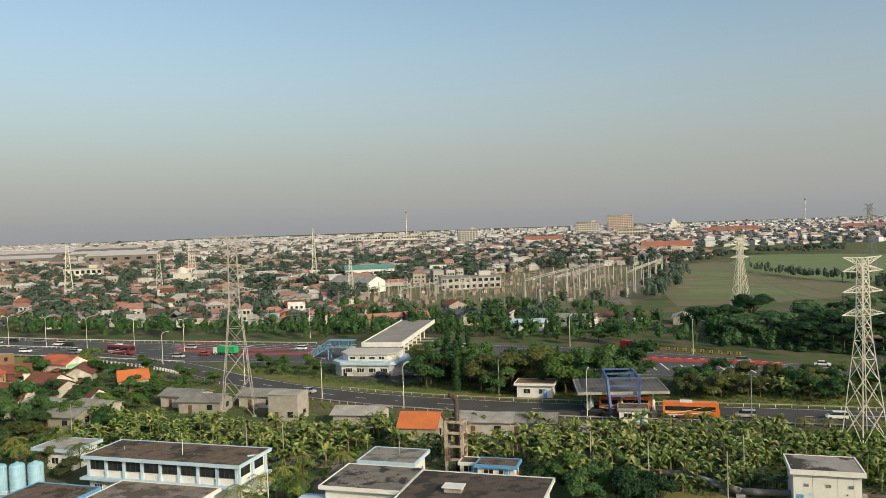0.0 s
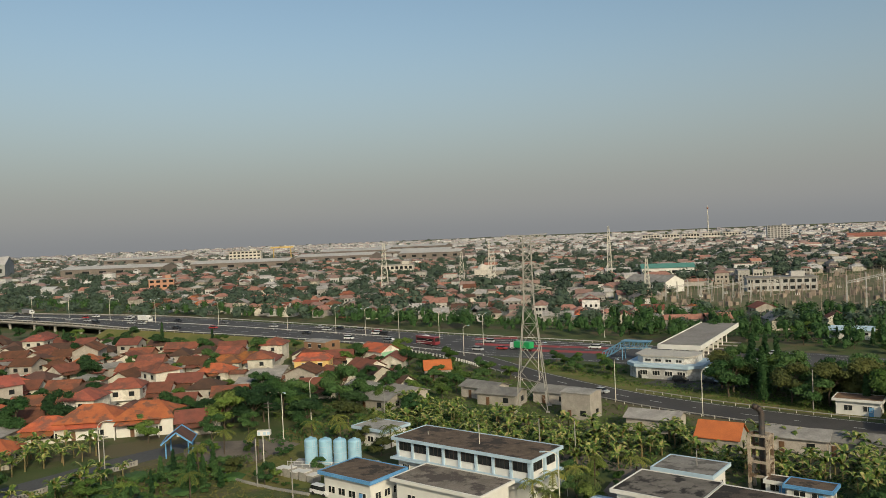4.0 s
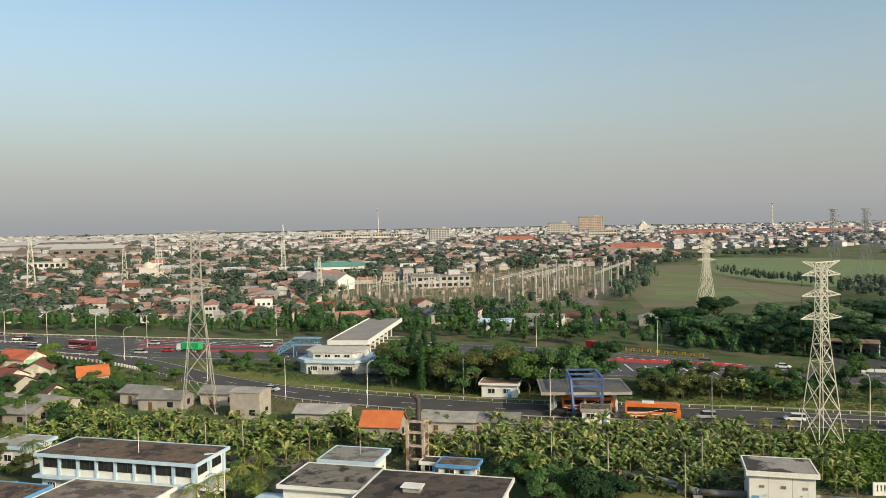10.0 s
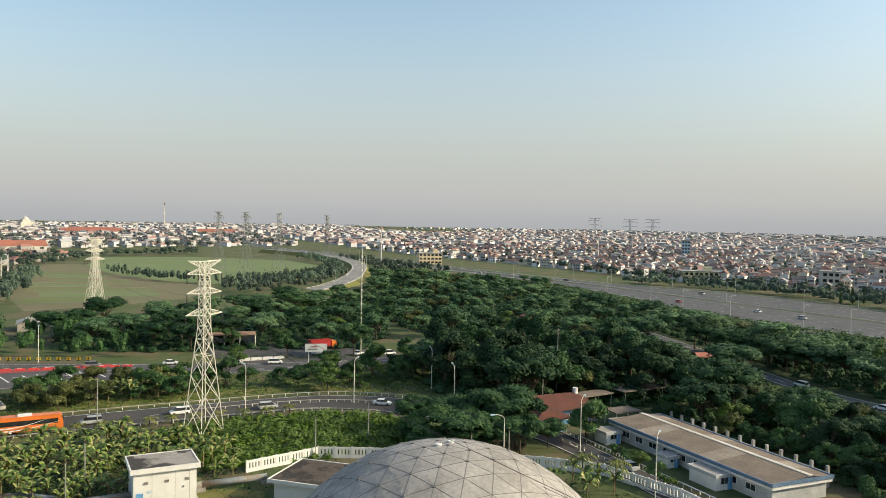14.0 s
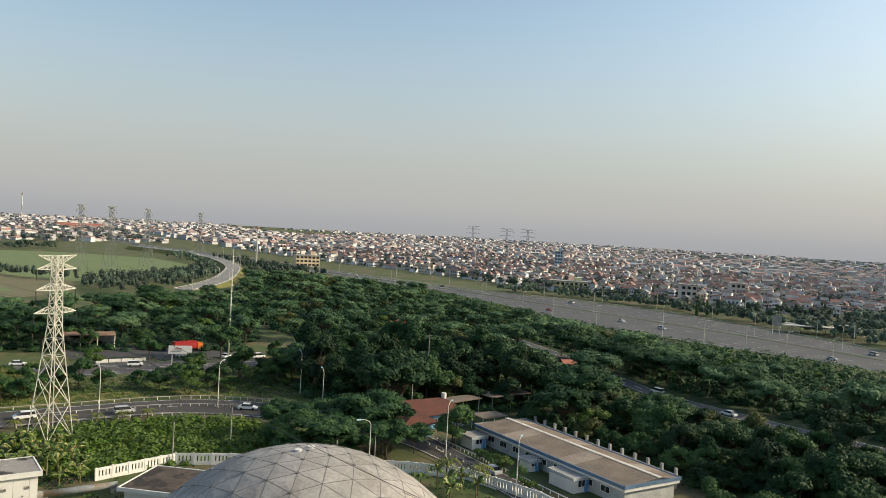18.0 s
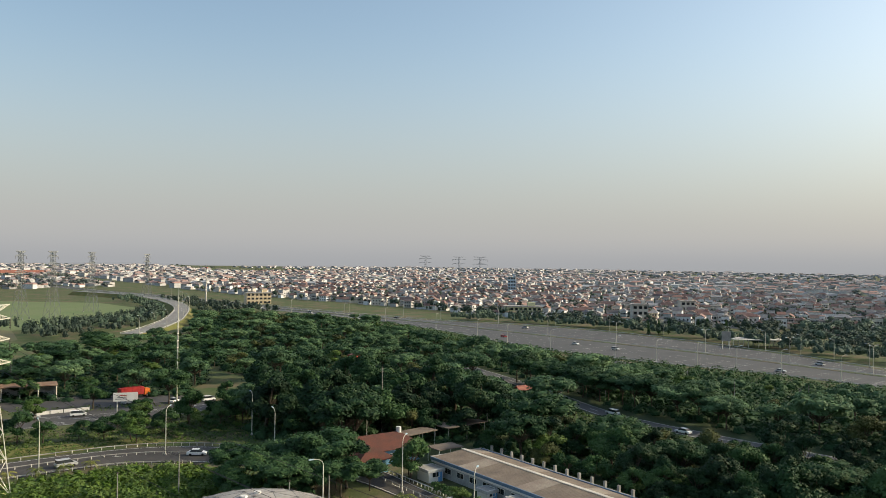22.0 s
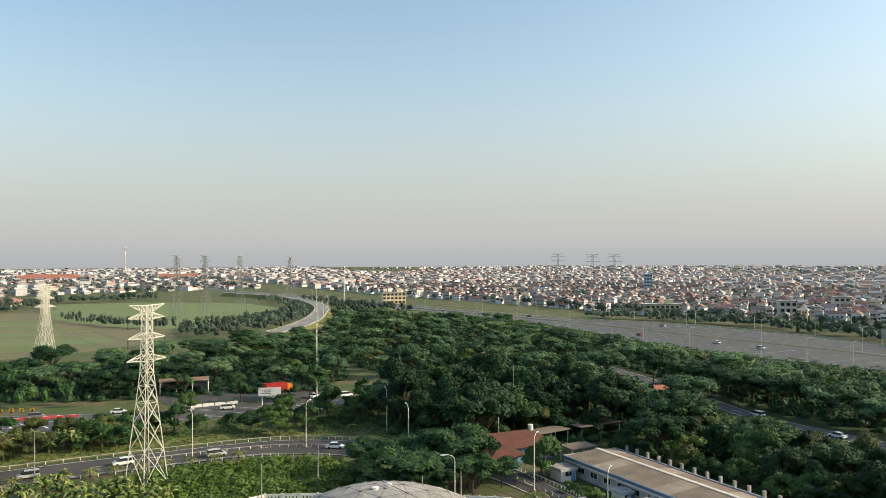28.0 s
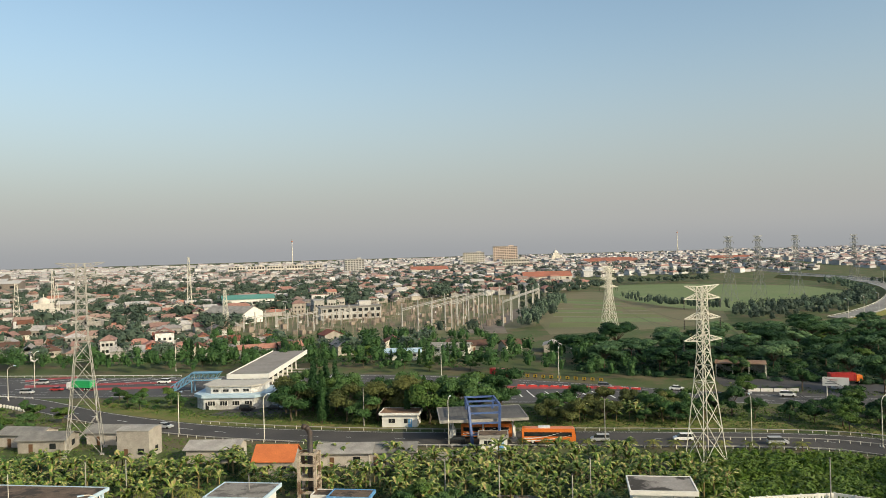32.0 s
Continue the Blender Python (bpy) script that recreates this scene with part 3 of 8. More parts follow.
WOOD_ROAD_BAND = [(296, 175), (265, 128), (236, 88), (223, 52), (212, 10), (187, -60), (150, -60), (186, 10), (196, 52), (207, 88), (237, 128), (270, 178)]
LOOP_BAND = band(LOOP_FAR, LOOP_NEAR, 7)
NO_TREES = [band(HWY_FAR, HWY_NEAR, 4), band(RAMP_FAR, RAMP_NEAR, 4), band(RH_FAR, RH_NEAR, 6), WOOD_ROAD_BAND,
            [(114, 44), (128, 104), (158, 122), (164, 96), (140, 40)], LOOP_BAND]
clear = lambda p: not any(inside(p, b) for b in NO_TREES)
rt = random.Random(5)
WOOD = [(142, 112), (140, 150), (170, 180), (205, 195), (225, 290), (250, 345), (290, 365), (330, 400), (385, 480), (440, 470), (455, 400), (400, 290), (366, 240), (340, 180), (322, 130), (306, 76), (284, 30), (258, -20), (225, -60), (150, -60), (140, 0), (158, 60), (152, 95)]
for p in scatter(WOOD, 10.7, 3, clear, 400):
    d = math.hypot(p[0], p[1])
    far = inside(p, [(300, -80), (235, -60), (262, 40), (300, 110), (345, 200), (400, 330), (430, 520), (560, 420), (400, 40)])
    if far and rt.random() < 0.55:
        continue
    kind = rt.choice(("rain_tree", "wood_tree", "wood_tree", "broad_tree", "rain_tree", "dry_tree")) if not far else rt.choice(("broad_tree", "shrub", "wood_tree", "broad_tree"))
    # past 215 m trees switch to the leaf colour with haze painted in
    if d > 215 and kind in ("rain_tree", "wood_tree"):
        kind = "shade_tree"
    tree(kind, p[0], p[1], rt.uniform(0.62, 1.28) * (0.5 if far else 0.78 if d > 300 else 1.0), rt)
for k in range(11):
    tree("rain_tree", 263 - 3.3 * k + rt.uniform(-2, 2), 142 - 8.6 * k + rt.uniform(-2, 2), rt.uniform(0.8, 1.05), rt)
PLAZA_WOOD = [(88, 268), (115, 246), (170, 214), (205, 240), (245, 352), (224, 356), (182, 334), (150, 322), (98, 306)]
for p in scatter(PLAZA_WOOD, 11.0, 4, clear, 120):
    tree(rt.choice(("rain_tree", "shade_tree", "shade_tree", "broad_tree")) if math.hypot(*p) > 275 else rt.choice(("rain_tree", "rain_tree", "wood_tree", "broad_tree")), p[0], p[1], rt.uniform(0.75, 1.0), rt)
for poly, gap, kinds, sc in (
        ([(-10, 210), (36, 197), (50, 212), (46, 222), (2, 236), (-12, 236)], 4.6, ("broad_tree", "broad_tree", "dry_tree", "broad_tree", "column_tree"), 1.2),
        ([(8, 300), (52, 280), (66, 312), (14, 345)], 6.5, ("broad_tree", "broad_tree", "column_tree"), 0.62),
        ([(54, 190), (92, 182), (104, 186), (100, 202), (60, 214)], 5.0, ("broad_tree", "broad_tree", "dry_tree"), 0.8),
        ([(-70, 250), (-42, 232), (-38, 240), (-62, 262)], 4.2, ("broad_tree", "shrub"), 0.7),
        ([(-52, 322), (-2, 306), (2, 330), (-60, 350)], 7, ("broad_tree", "broad_tree", "column_tree"), 0.8),
        ([(130, 168), (150, 158), (180, 176), (190, 196), (150, 206), (136, 190)], 8.5, ("wood_tree", "broad_tree", "rain_tree"), 0.75),
        ([(144, 122), (146, 150), (166, 172), (190, 172), (206, 130), (186, 100), (166, 110)], 6.8, ("tall_tree", "tall_tree", "wood_tree"), 1.05),
        ([(116, 174), (132, 160), (146, 160), (160, 170), (150, 184), (126, 196)], 5.2, ("broad_tree", "broad_tree", "shrub"), 0.8),
        ([(-112, 200), (-80, 196), (-68, 236), (-95, 264), (-114, 240)], 6.5, ("broad_tree", "broad_tree", "shrub"), 0.68),
        ([(150, 60), (162, 100), (200, 80), (196, 20), (172, -40), (150, -30), (152, 20)], 6.6, ("tall_tree", "wood_tree", "broad_tree", "dry_tree", "broad_tree"), 0.85),
        ([(121, 114), (129, 102), (116, 94), (104, 104), (104, 122), (112, 124)], 4.8, ("wood_tree", "broad_tree", "rain_tree"), 0.8),
        ([(148, 50), (158, 60), (176, 40), (168, 26), (156, 34)], 6.0, ("tall_tree", "wood_tree", "tall_tree"), 0.7),
        ([(-130, 172), (-100, 160), (-78, 172), (-88, 200), (-140, 200)], 11.5, ("broad_tree", "broad_tree", "dry_tree"), 0.8),
        ([(-105, 120), (-92, 112), (-70, 152), (-92, 160)], 8.0, ("broad_tree", "shrub", "dry_tree"), 0.6),
        ([(10, 122), (24, 118), (30, 130), (14, 136)], 4.5, ("broad_tree",), 0.85),
        ([(-300, 160), (-170, 125), (-112, 160), (-110, 240), (-180, 280), (-300, 290)], 13.0, ("broad_tree", "broad_tree", "wood_tree"), 0.66),
        ([(-172, 96), (-140, 78), (-128, 98), (-150, 116), (-200, 124)], 7.0, ("broad_tree", "wood_tree"), 0.8),
        ([(-196, 120), (-176, 112), (-170, 134), (-196, 142)], 6.0, ("broad_tree",), 0.9),
        ([(-113, 154), (-122, 150), (-138, 165), (-128, 190), (-104, 198), (-100, 184), (-112, 172)], 6.2, ("wood_tree", "broad_tree", "broad_tree", "shrub"), 0.72),
        ([(-118, 100), (-96, 108), (-92, 126), (-108, 122)], 5.0, ("shrub", "broad_tree", "column_tree"), 0.6),
        ([(-108, 200), (-84, 200), (-76, 232), (-100, 244)], 8.0, ("broad_tree", "shrub"), 0.62),
        ([(-36, 128), (-27, 124), (-24, 142), (-34, 146)], 3.5, ("shrub", "broad_tree"), 0.6),
        ([(-520, 300), (-330, 296), (-200, 282), (-110, 262), (-120, 245), (-330, 270)], 12.0, ("broad_tree", "broad_tree", "column_tree"), 0.8)):
    for p in scatter(poly, gap, int(abs(poly[0][0]) * 7 + gap), clear, 60):
        tree(rt.choice(kinds), p[0], p[1], sc * rt.uniform(0.75, 1.2), rt)


for kind, x, y, k in (("broad_tree", -121, 157, 1.25), ("wood_tree", -116, 161, 0.85), ("broad_tree", -126, 172, 1.2), ("wood_tree", -114, 178, 0.9), ("broad_tree", -106, 186, 1.3), ("broad_tree", -99, 188, 1.1), ("broad_tree", -110, 172, 0.9),
                      ("broad_tree", -118, 148, 0.7), ("broad_tree", -112, 138, 0.5), ("broad_tree", -108, 130, 0.5), ("shrub", -104, 122, 1.0), ("column_tree", -112, 124, 0.4), ("shrub", -108, 118, 1.1), ("column_tree", -105, 128, 0.4), ("broad_tree", -120, 118, 0.45),
                      ("wood_tree", -168, 138, 0.9), ("wood_tree", -162, 146, 0.8), ("wood_tree", -172, 128, 0.9), ("broad_tree", -132, 143, 0.75), ("broad_tree", -140, 148, 0.6), ("shrub", -94, 140, 1.0), ("shrub", -88, 128, 0.9), ("broad_tree", -100, 158, 0.6)):
    tree(kind, x, y, k, rt)
for x, y, k in ((24.5, 118.5, 0.9), (29, 121, 0.75), (-105, 168, 0.9), (-111, 176, 0.95), (-98, 180, 0.8), (-128, 160, 0.8)):
    tree("round_tree", x, y, k, rt)


def banana_meshes(seed):
    rng = random.Random(seed)
    stem, leaves = Shell(), []
    h = rng.uniform(2.2, 3.0)
    stem.beam((0, 0, -0.2), (0.1, 0, h), 0.34, 7, 0.2)
    for k in range(11):
        s = Shell()
        a = k * 2.4 + rng.uniform(-0.3, 0.3)
        ln, up = rng.uniform(1.5, 2.3), rng.uniform(0.35, 1.5) * (0.3 if k > 8 else 1)
        d, side = Vector((math.cos(a), math.sin(a), 0)), Vector((-math.sin(a), math.cos(a), 0))
        pts = []
        for j in range(6):
            t = j / 5
            c = Vector((0.1, 0, h - 0.1)) + d * (0.15 + ln * t) + Vector((0, 0, up * math.sin(t * 1.9) * 1.35 - ln * 0.42 * t * t))
            w = 0.34 * math.sin(math.pi * min(0.98, 0.12 + 0.86 * t)) + 0.03
            pts.append((c + side * w - Vector((0, 0, 0.14 * w)), c + Vector((0, 0, 0.06)), c - side * w - Vector((0, 0, 0.14 * w))))
        for p, q in zip(pts, pts[1:]):
            s.poly([p[0], p[1], q[1], q[0]])
            s.poly([p[1], p[2], q[2], q[1]])
        leaves.append(s)
    return stem.mesh("stem", M_STEM), leaves


def banana_type(seed):
    stem, leaves = banana_meshes(seed)
    whole = Shell()
    for s in leaves:
        whole.f += [tuple(i + len(whole.v) for i in f) for f in s.f]
        whole.v += s.v
    return stem, whole.mesh("leaves", M_BANANA)


BANANAS = [banana_type(k) for k in range(5)]
GROVE = [(-92, 168), (-72, 156), (-58, 147), (-28, 146), (-22, 150), (-6, 148), (8, 143), (16, 132), (44, 124), (70, 123), (74, 142), (62, 156), (34, 161), (2, 168), (-20, 174), (-48, 172), (-62, 184), (-88, 192)]
HUTS = [(-18, 152, 9), (-51, 181, 10), (-65, 186, 12), (9, 162, 8), (0, 160, 8), (-31, 172, 7), (-78, 154, 7)]
free = lambda p: clear(p) and not any(math.hypot(p[0] - h[0], p[1] - h[1]) < h[2] * 0.6 for h in HUTS)
rb = random.Random(9)
for p in scatter(GROVE, 2.35, 8, free, 290) + scatter([(-124, 98), (-116, 106), (-116, 120), (-122, 118)], 2.6, 2, None, 10) + scatter([(-166, 126), (-142, 134), (-133, 134), (-138, 120), (-146, 108)], 3.0, 6, None, 36) + scatter([(60, 192), (96, 184), (98, 196), (64, 206)], 3.2, 5, clear, 24):
    k = rb.randrange(5)
    s = rb.uniform(0.8, 1.25)
    t = thing("banana_plant", "banana plant with long arching torn green leaves", "banana plant",
              Matrix.LocRotScale((p[0], p[1], 0), Euler((0, 0, rb.uniform(0, 6.28))), (s, s, s)), group="banana grove")
    part("stem", BANANAS[k][0], M_STEM, t)
    part("leaves", BANANAS[k][1], M_BANANA, t)


def undergrowth(name, label, poly, gap, h, material, seed, cards=14, keep=clear, size=0.35, core=False):
    """Low tangled green cover, one object."""
    s, rng = Shell(), np.random.default_rng(seed)
    for p in scatter(poly, gap, seed, keep, 6000):
        k = rng.uniform(0.5, 1.0)
        if core:
            leaf_core(s, rng, (p[0], p[1], h * k * 0.15), (gap * 0.62, gap * 0.62, h * k * 0.75))
        leaf_cards(s, rng, (p[0], p[1], 0.0), (gap * 0.75, gap * 0.75, h * k), int(cards * 2.0), size * 0.9, 0.3)
    return tagged(part(name, s, material), label, "undergrowth", kind="stuff")


spare, rq = Shell(), random.Random(10)
for p in scatter(GROVE, 2.6, 28, free, 170):
    me_, a, k = BANANAS[rq.randrange(5)][1], rq.uniform(0, 6.28), rq.uniform(0.6, 1.05)
    i, c, sn = len(spare.v), math.cos(a) * k, math.sin(a) * k
    spare.v.extend((p[0] + v.co.x * c - v.co.y * sn, p[1] + v.co.x * sn + v.co.y * c, v.co.z * k - 0.4) for v in me_.vertices)
    spare.f.extend(tuple(i + j for j in f.vertices) for f in me_.polygons)
tagged(part("banana_thicket", spare, M_BANANA), "dense young banana shoots filling the grove", "banana plants", kind="stuff")
undergrowth("vine_thicket", "dense bright green vines and bushes covering waste ground", [(66, 128), (72, 124), (98, 117), (112, 108), (117, 128), (112, 142), (100, 151), (84, 156), (70, 158)], 1.5, 1.7, leaf_mat("vine_leaf", (0.125, 0.205, 0.022), (0.17, 0.225, 0.038)), 11, 34, clear, 0.4, True)
undergrowth("vine_mounds", "lumpy vine-covered bushes on waste ground", [(70, 130), (98, 120), (110, 112), (114, 128), (108, 140), (84, 152), (72, 154)], 5.0, 3.4, M_LEAF_C, 31, 110, clear, 0.4)
undergrowth("grove_undergrowth", "low weeds and ferns under the banana plants", GROVE, 2.2, 0.8, M_LEAF_A, 12, 14, free)
undergrowth("yard_weeds", "weeds and low bushes round the works", [(-104, 150), (-86, 150), (-62, 158), (-62, 186), (-84, 196), (-100, 240), (-118, 200), (-108, 168)], 2.6, 1.2, M_LEAF_B, 16, 16, clear, 0.45)
undergrowth("lane_weeds", "low green plants along the village lane", [(-118, 96), (-98, 118), (-100, 142), (-116, 124), (-134, 84)], 2.2, 1.0, M_LEAF_C, 17, 16, clear, 0.4)
undergrowth("bank_weeds", "rough green grass below the toll highway", [(-330, 292), (-190, 276), (-120, 256), (-118, 246), (-190, 262), (-330, 280)], 3.2, 0.8, M_LEAF_C, 18, 14, clear, 0.5)
undergrowth("verge_weeds", "rough green verge between ramp and plaza", [(-60, 250), (-36, 226), (8, 204), (48, 192), (110, 172), (126, 160), (140, 150), (160, 178), (122, 196), (100, 200), (50, 214), (0, 236), (-14, 224)], 2.0, 0.35, M_LEAF_C, 19, 14, clear, 0.28)
undergrowth("roadside_scrub", "low green scrub beside the wood road", [(264, 170), (232, 130), (200, 88), (188, 52), (178, 10), (190, 10), (203, 52), (216, 88), (246, 128), (276, 172)], 3.2, 2.0, M_LEAF_C, 23, 16, None, 0.5)
low_growth = lambda p: clear(p) and height_limit(*p) > 4.0
undergrowth("wood_undergrowth", "dark bushes and scrub on the wood floor", WOOD, 4.2, 3.4, M_LEAF_A, 13, 36, low_growth, 0.55, True)
undergrowth("plaza_undergrowth", "green bushes behind the toll plaza", PLAZA_WOOD, 4.4, 3.0, M_LEAF_A, 14, 34, clear, 0.55, True)
undergrowth("scrub_mounds", "lush green thicket mounds between the wood road and expressway", [(300, 150), (338, 150), (330, 70), (306, 20), (280, -30), (232, -40), (226, 20), (236, 70), (268, 120)], 5.2, 4.4, M_LEAF_B, 33, 60, low_growth, 0.5, True)
undergrowth("roadside_weeds", "dense green scrub along the expressway", [(455, 400), (400, 290), (366, 240), (340, 180), (322, 130), (306, 76), (284, 30), (258, -20), (225, -60), (250, -110), (300, -60), (319, -22), (346, 55), (353, 107), (364, 165), (385, 214), (455, 350)], 4.0, 2.2, M_LEAF_B, 15, 26, None, 0.55)


# ---- pylons, masts and lamps ----
def truss(s, a0, a1, b0, b1, w):
    """Cross bracing between two bars a0-a1 and b0-b1."""
    s.beam(a0, b1, w)
    s.beam(b0, a1, w)


def pylon(x, y, h, base, rz, label, arms=(0.688, 0.813, 0.925, 1.0), reach=4.7, material=None, bar=0.16):
    material = material or M_STEEL
    t = thing("pylon", label, "pylon", pose(x, y, 0, 0, 0, rz), group="power line pylons")
    waist, top = base * 0.32, base * 0.24
    half = lambda z: (base / 2 + (waist / 2 - base / 2) * (z / (h * 0.62)) if z < h * 0.62 else waist / 2 + (top / 2 - waist / 2) * ((z - h * 0.62) / (h * 0.38)))
    corner = lambda k, z: (half(z) * (1, 1, -1, -1)[k], half(z) * (1, -1, -1, 1)[k], z)
    levels, z = [0.0], 0.0
    while z < h * 0.985:
        z = min(h, z + max(1.1, half(z) * 2.3))
        levels.append(z)
    levels[-1] = h
    for k in range(4):
        leg = Shell()
        leg.tube([Vector(corner(k, z)) for z in (0, h * 0.62, h)], bar * 0.62, 5)
        part("leg", leg, material, t)
        part("footing", Shell().box(corner(k, 0)[0], corner(k, 0)[1], -0.2, 0.9, 0.9, 0.6), M_CONC, t)
    for k in range(4):
        brace, j = Shell(), (k + 1) % 4
        for z0, z1 in zip(levels, levels[1:]):
            truss(brace, corner(k, z0), corner(k, z1), corner(j, z0), corner(j, z1), bar * 0.7)
            if z0 > h * 0.3:
                brace.beam(corner(k, z1), corner(j, z1), bar * 0.6)
        part("bracing", brace, material, t)
    for f in arms:
        z = h * f
        w = reach * (1.0 if f < 0.8 else 0.94 if f < 0.95 else 0.9)
        for sgn in (-1, 1):
            a, tip, q = Shell(), (sgn * w, 0, z + 0.2), half(z)
            rise = 1.3 if f < 0.95 else -1.3
            for dy in (-q, q):
                a.beam((sgn * q, dy, z), tip, bar * 0.9)
                a.beam((sgn * q, dy, z + rise), tip, bar * 0.8)
                for u in (0.3, 0.6):
                    p1 = Vector((sgn * q, dy, z)).lerp(Vector(tip), u)
                    p2 = Vector((sgn * q, dy, z + rise)).lerp(Vector(tip), u)
                    a.beam(p1, p2, bar * 0.5)
                    a.beam(p1, Vector((sgn * q, dy, z + rise)).lerp(Vector(tip), u - 0.3), bar * 0.5)
            arm = part("cross_arm", a, material, t)
            if f < 0.95:
                ins = Shell()
                for i in range(5):
                    ins.cyl(tip[0], 0, z - 0.3 - 0.36 * i, 0.16, 0.16, 6)
                ins.beam((tip[0], 0, z + 0.1), (tip[0], 0, z - 2.0), 0.06)
                part("insulator", ins, M_DARKSTEEL, arm, "string of dark insulator discs")
    return t


PYLONS = [
    (77.2, 151.4, 35.6, 5.8, 12, "tall pale lattice steel power pylon in scrub"),
    (141, 384, 33.5, 6.6, 12, "pale lattice steel power pylon beside green fields"),
    (148, 400, 32.0, 6.0, 12, "pale lattice steel power pylon beside green fields"),
    (-54.3, 191.5, 43.5, 7.8, 10, "slim lattice steel power pylon among huts"),
    (299, 557.6, 48.0, 9.0, 30, "grey lattice steel power pylon in a field"),
    (317, 548, 48.0, 9.0, 30, "grey lattice steel power pylon in a field"),
    (375, 592, 48.0, 9.0, 30, "grey lattice steel power pylon in a field"),
    (570.5, 793, 48.0, 9.0, 30, "distant grey lattice steel power pylon"),
    (901, 631, 51.5, 7.0, -55, "distant grey lattice steel power pylon"),
    (885, 565, 50.5, 7.0, -57, "distant grey lattice steel power pylon"),
    (857, 515.5, 50.5, 7.0, -59, "distant grey lattice steel power pylon"),
]
M_MIDSTEEL = mat("weathered_steel", (0.36, 0.35, 0.32), (0.28, 0.27, 0.25), 0.8, 0.7, 0.05)
M_FARSTEEL = mat("dull_steel", (0.24, 0.25, 0.25), (0.19, 0.2, 0.2), 0.8, 0.7, 0.05)
for x, y, h, b, rz, label in PYLONS:
    far = math.hypot(x, y) > 450
    pylon(x, y, h, b, rz, label, bar=0.15 if not far else 0.2 if math.hypot(x, y) < 900 else 0.26, reach=5.8 if x < 0 else 7.0 if far and math.hypot(x, y) < 900 else 9.5 if far else 4.7, material=M_FARSTEEL if far else M_MIDSTEEL if x < 0 else None)


def small_mast(x, y, h, w, label):
    """A lattice mast."""
    t = thing("lattice_mast", label, "mast", pose(x, y, 0, 0, 0, 20), group="lattice masts")
    for k in range(4):
        c = lambda z, k=k: ((1, 1, -1, -1)[k] * w / 2 * (1 - 0.75 * z / h), (1, -1, -1, 1)[k] * w / 2 * (1 - 0.75 * z / h), z)
        d = lambda z, k=k: ((1, -1, -1, 1)[k] * w / 2 * (1 - 0.75 * z / h), (-1, -1, 1, 1)[k] * w / 2 * (1 - 0.75 * z / h), z)
        part("leg", Shell().beam(c(0), c(h), 0.22), M_STEEL, t)
        s, n = Shell(), 9
        for i in range(n):
            truss(s, c(h * i / n), c(h * (i + 1) / n), d(h * i / n), d(h * (i + 1) / n), 0.12)
        part("bracing", s, M_STEEL, t)
    return t


for x, y, h, w, label in ((-270, 560, 38, 6, "pale lattice telecom mast among village roofs"), (-214, 655, 36, 3, "red and white lattice telecom mast over roofs"),
                          (-200, 545, 30, 5, "slim lattice mast beside a mosque"), (-60, 480, 24, 4, "short lattice mast beside the substation"),
                          (-190, 590, 28, 5, "slim lattice mast beside a mosque"), (-108, 640, 44, 4, "lattice telecom mast above red roofs")):
    small_mast(x, y, h, w, label)
mast = thing("radio_mast", "very tall thin pole mast with ivy at its foot", "mast", pose(160, 204, 0))
part("shaft", Shell().beam((0, 0, -0.3), (0, 0, 35.5), 0.55, 8, 0.18), M_STEEL, mast)
ivy, ri = Shell(), np.random.default_rng(77)
for k in range(9):
    leaf_cards(ivy, ri, (0, 0, 2 + 1.6 * k), (0.7, 0.7, 1.0), 26, 0.35)
part("ivy", ivy, M_LEAF_C, mast, "green climbing leaves")
for k in range(8):
    part("bracket", Shell().box(0, 0, 17 + 2.2 * k, 0.7, 0.3, 0.25), M_STEEL, mast)


def lamp_type(h, arms, reach=2.0):
    t = thing("street_lamp", "tall grey steel street lamp with curved arm", "street lamp", group="street lamps")
    part("pole", Shell().beam((0, 0, -0.2), (0, 0, h * 0.9), 0.24, 8, 0.14), M_STEEL, t)
    part("base", Shell().box(0, 0, -0.1, 0.5, 0.5, 0.5), M_CONC, t)
    for sgn in arms:
        s = Shell()
        pts = [Vector((sgn * reach * (1 - math.cos(a)), 0, h * 0.9 + h * 0.1 * math.sin(a))) for a in (0, 0.4, 0.8, 1.2, 1.57)]
        s.tube(pts, 0.06, 6)
        arm = part("arm", s, M_STEEL, t)
        part("lamp_head", Shell().box(sgn * (reach + 0.35), 0, h - 0.1, 0.9, 0.3, 0.16), M_PALEBLUE, arm, "pale lamp head")
    return t


LAMP1, LAMP2 = lamp_type(11.0, (1,)), lamp_type(12.5, (-1, 1))
LAMP1.matrix_world, LAMP2.matrix_world = pose(-36, 205, 0, 0, 0, -60), pose(-58, 318, 0, 0, 0, 70)
for x, y, rz in ((-14, 192, 60), (125.5, 91, 20), (130.5, 131, 60), (113, 67, 20), (92, 160, 70), (117, 152, 30), (-62, 228, 40), (28, 176, 70), (-100, 268, 50), (150, 120, 0), (143, 152, 60), (76, 252, 70), (40, 274, 70)):
    copy_thing(LAMP1, pose(x, y, 0, 0, 0, rz))
for k, p in enumerate(resample([((a[0] + b[0]) / 2, (a[1] + b[1]) / 2, (a[2] if len(a) > 2 else 0)) for a, b in zip(HWY_FAR[:7], HWY_NEAR[:7])], 15)[3:]):
    copy_thing(LAMP2, pose(p.x, p.y, p.z, 0, 0, 75))
RHL, RHR = resample(RH_FAR, 44), resample(RH_NEAR, 44)
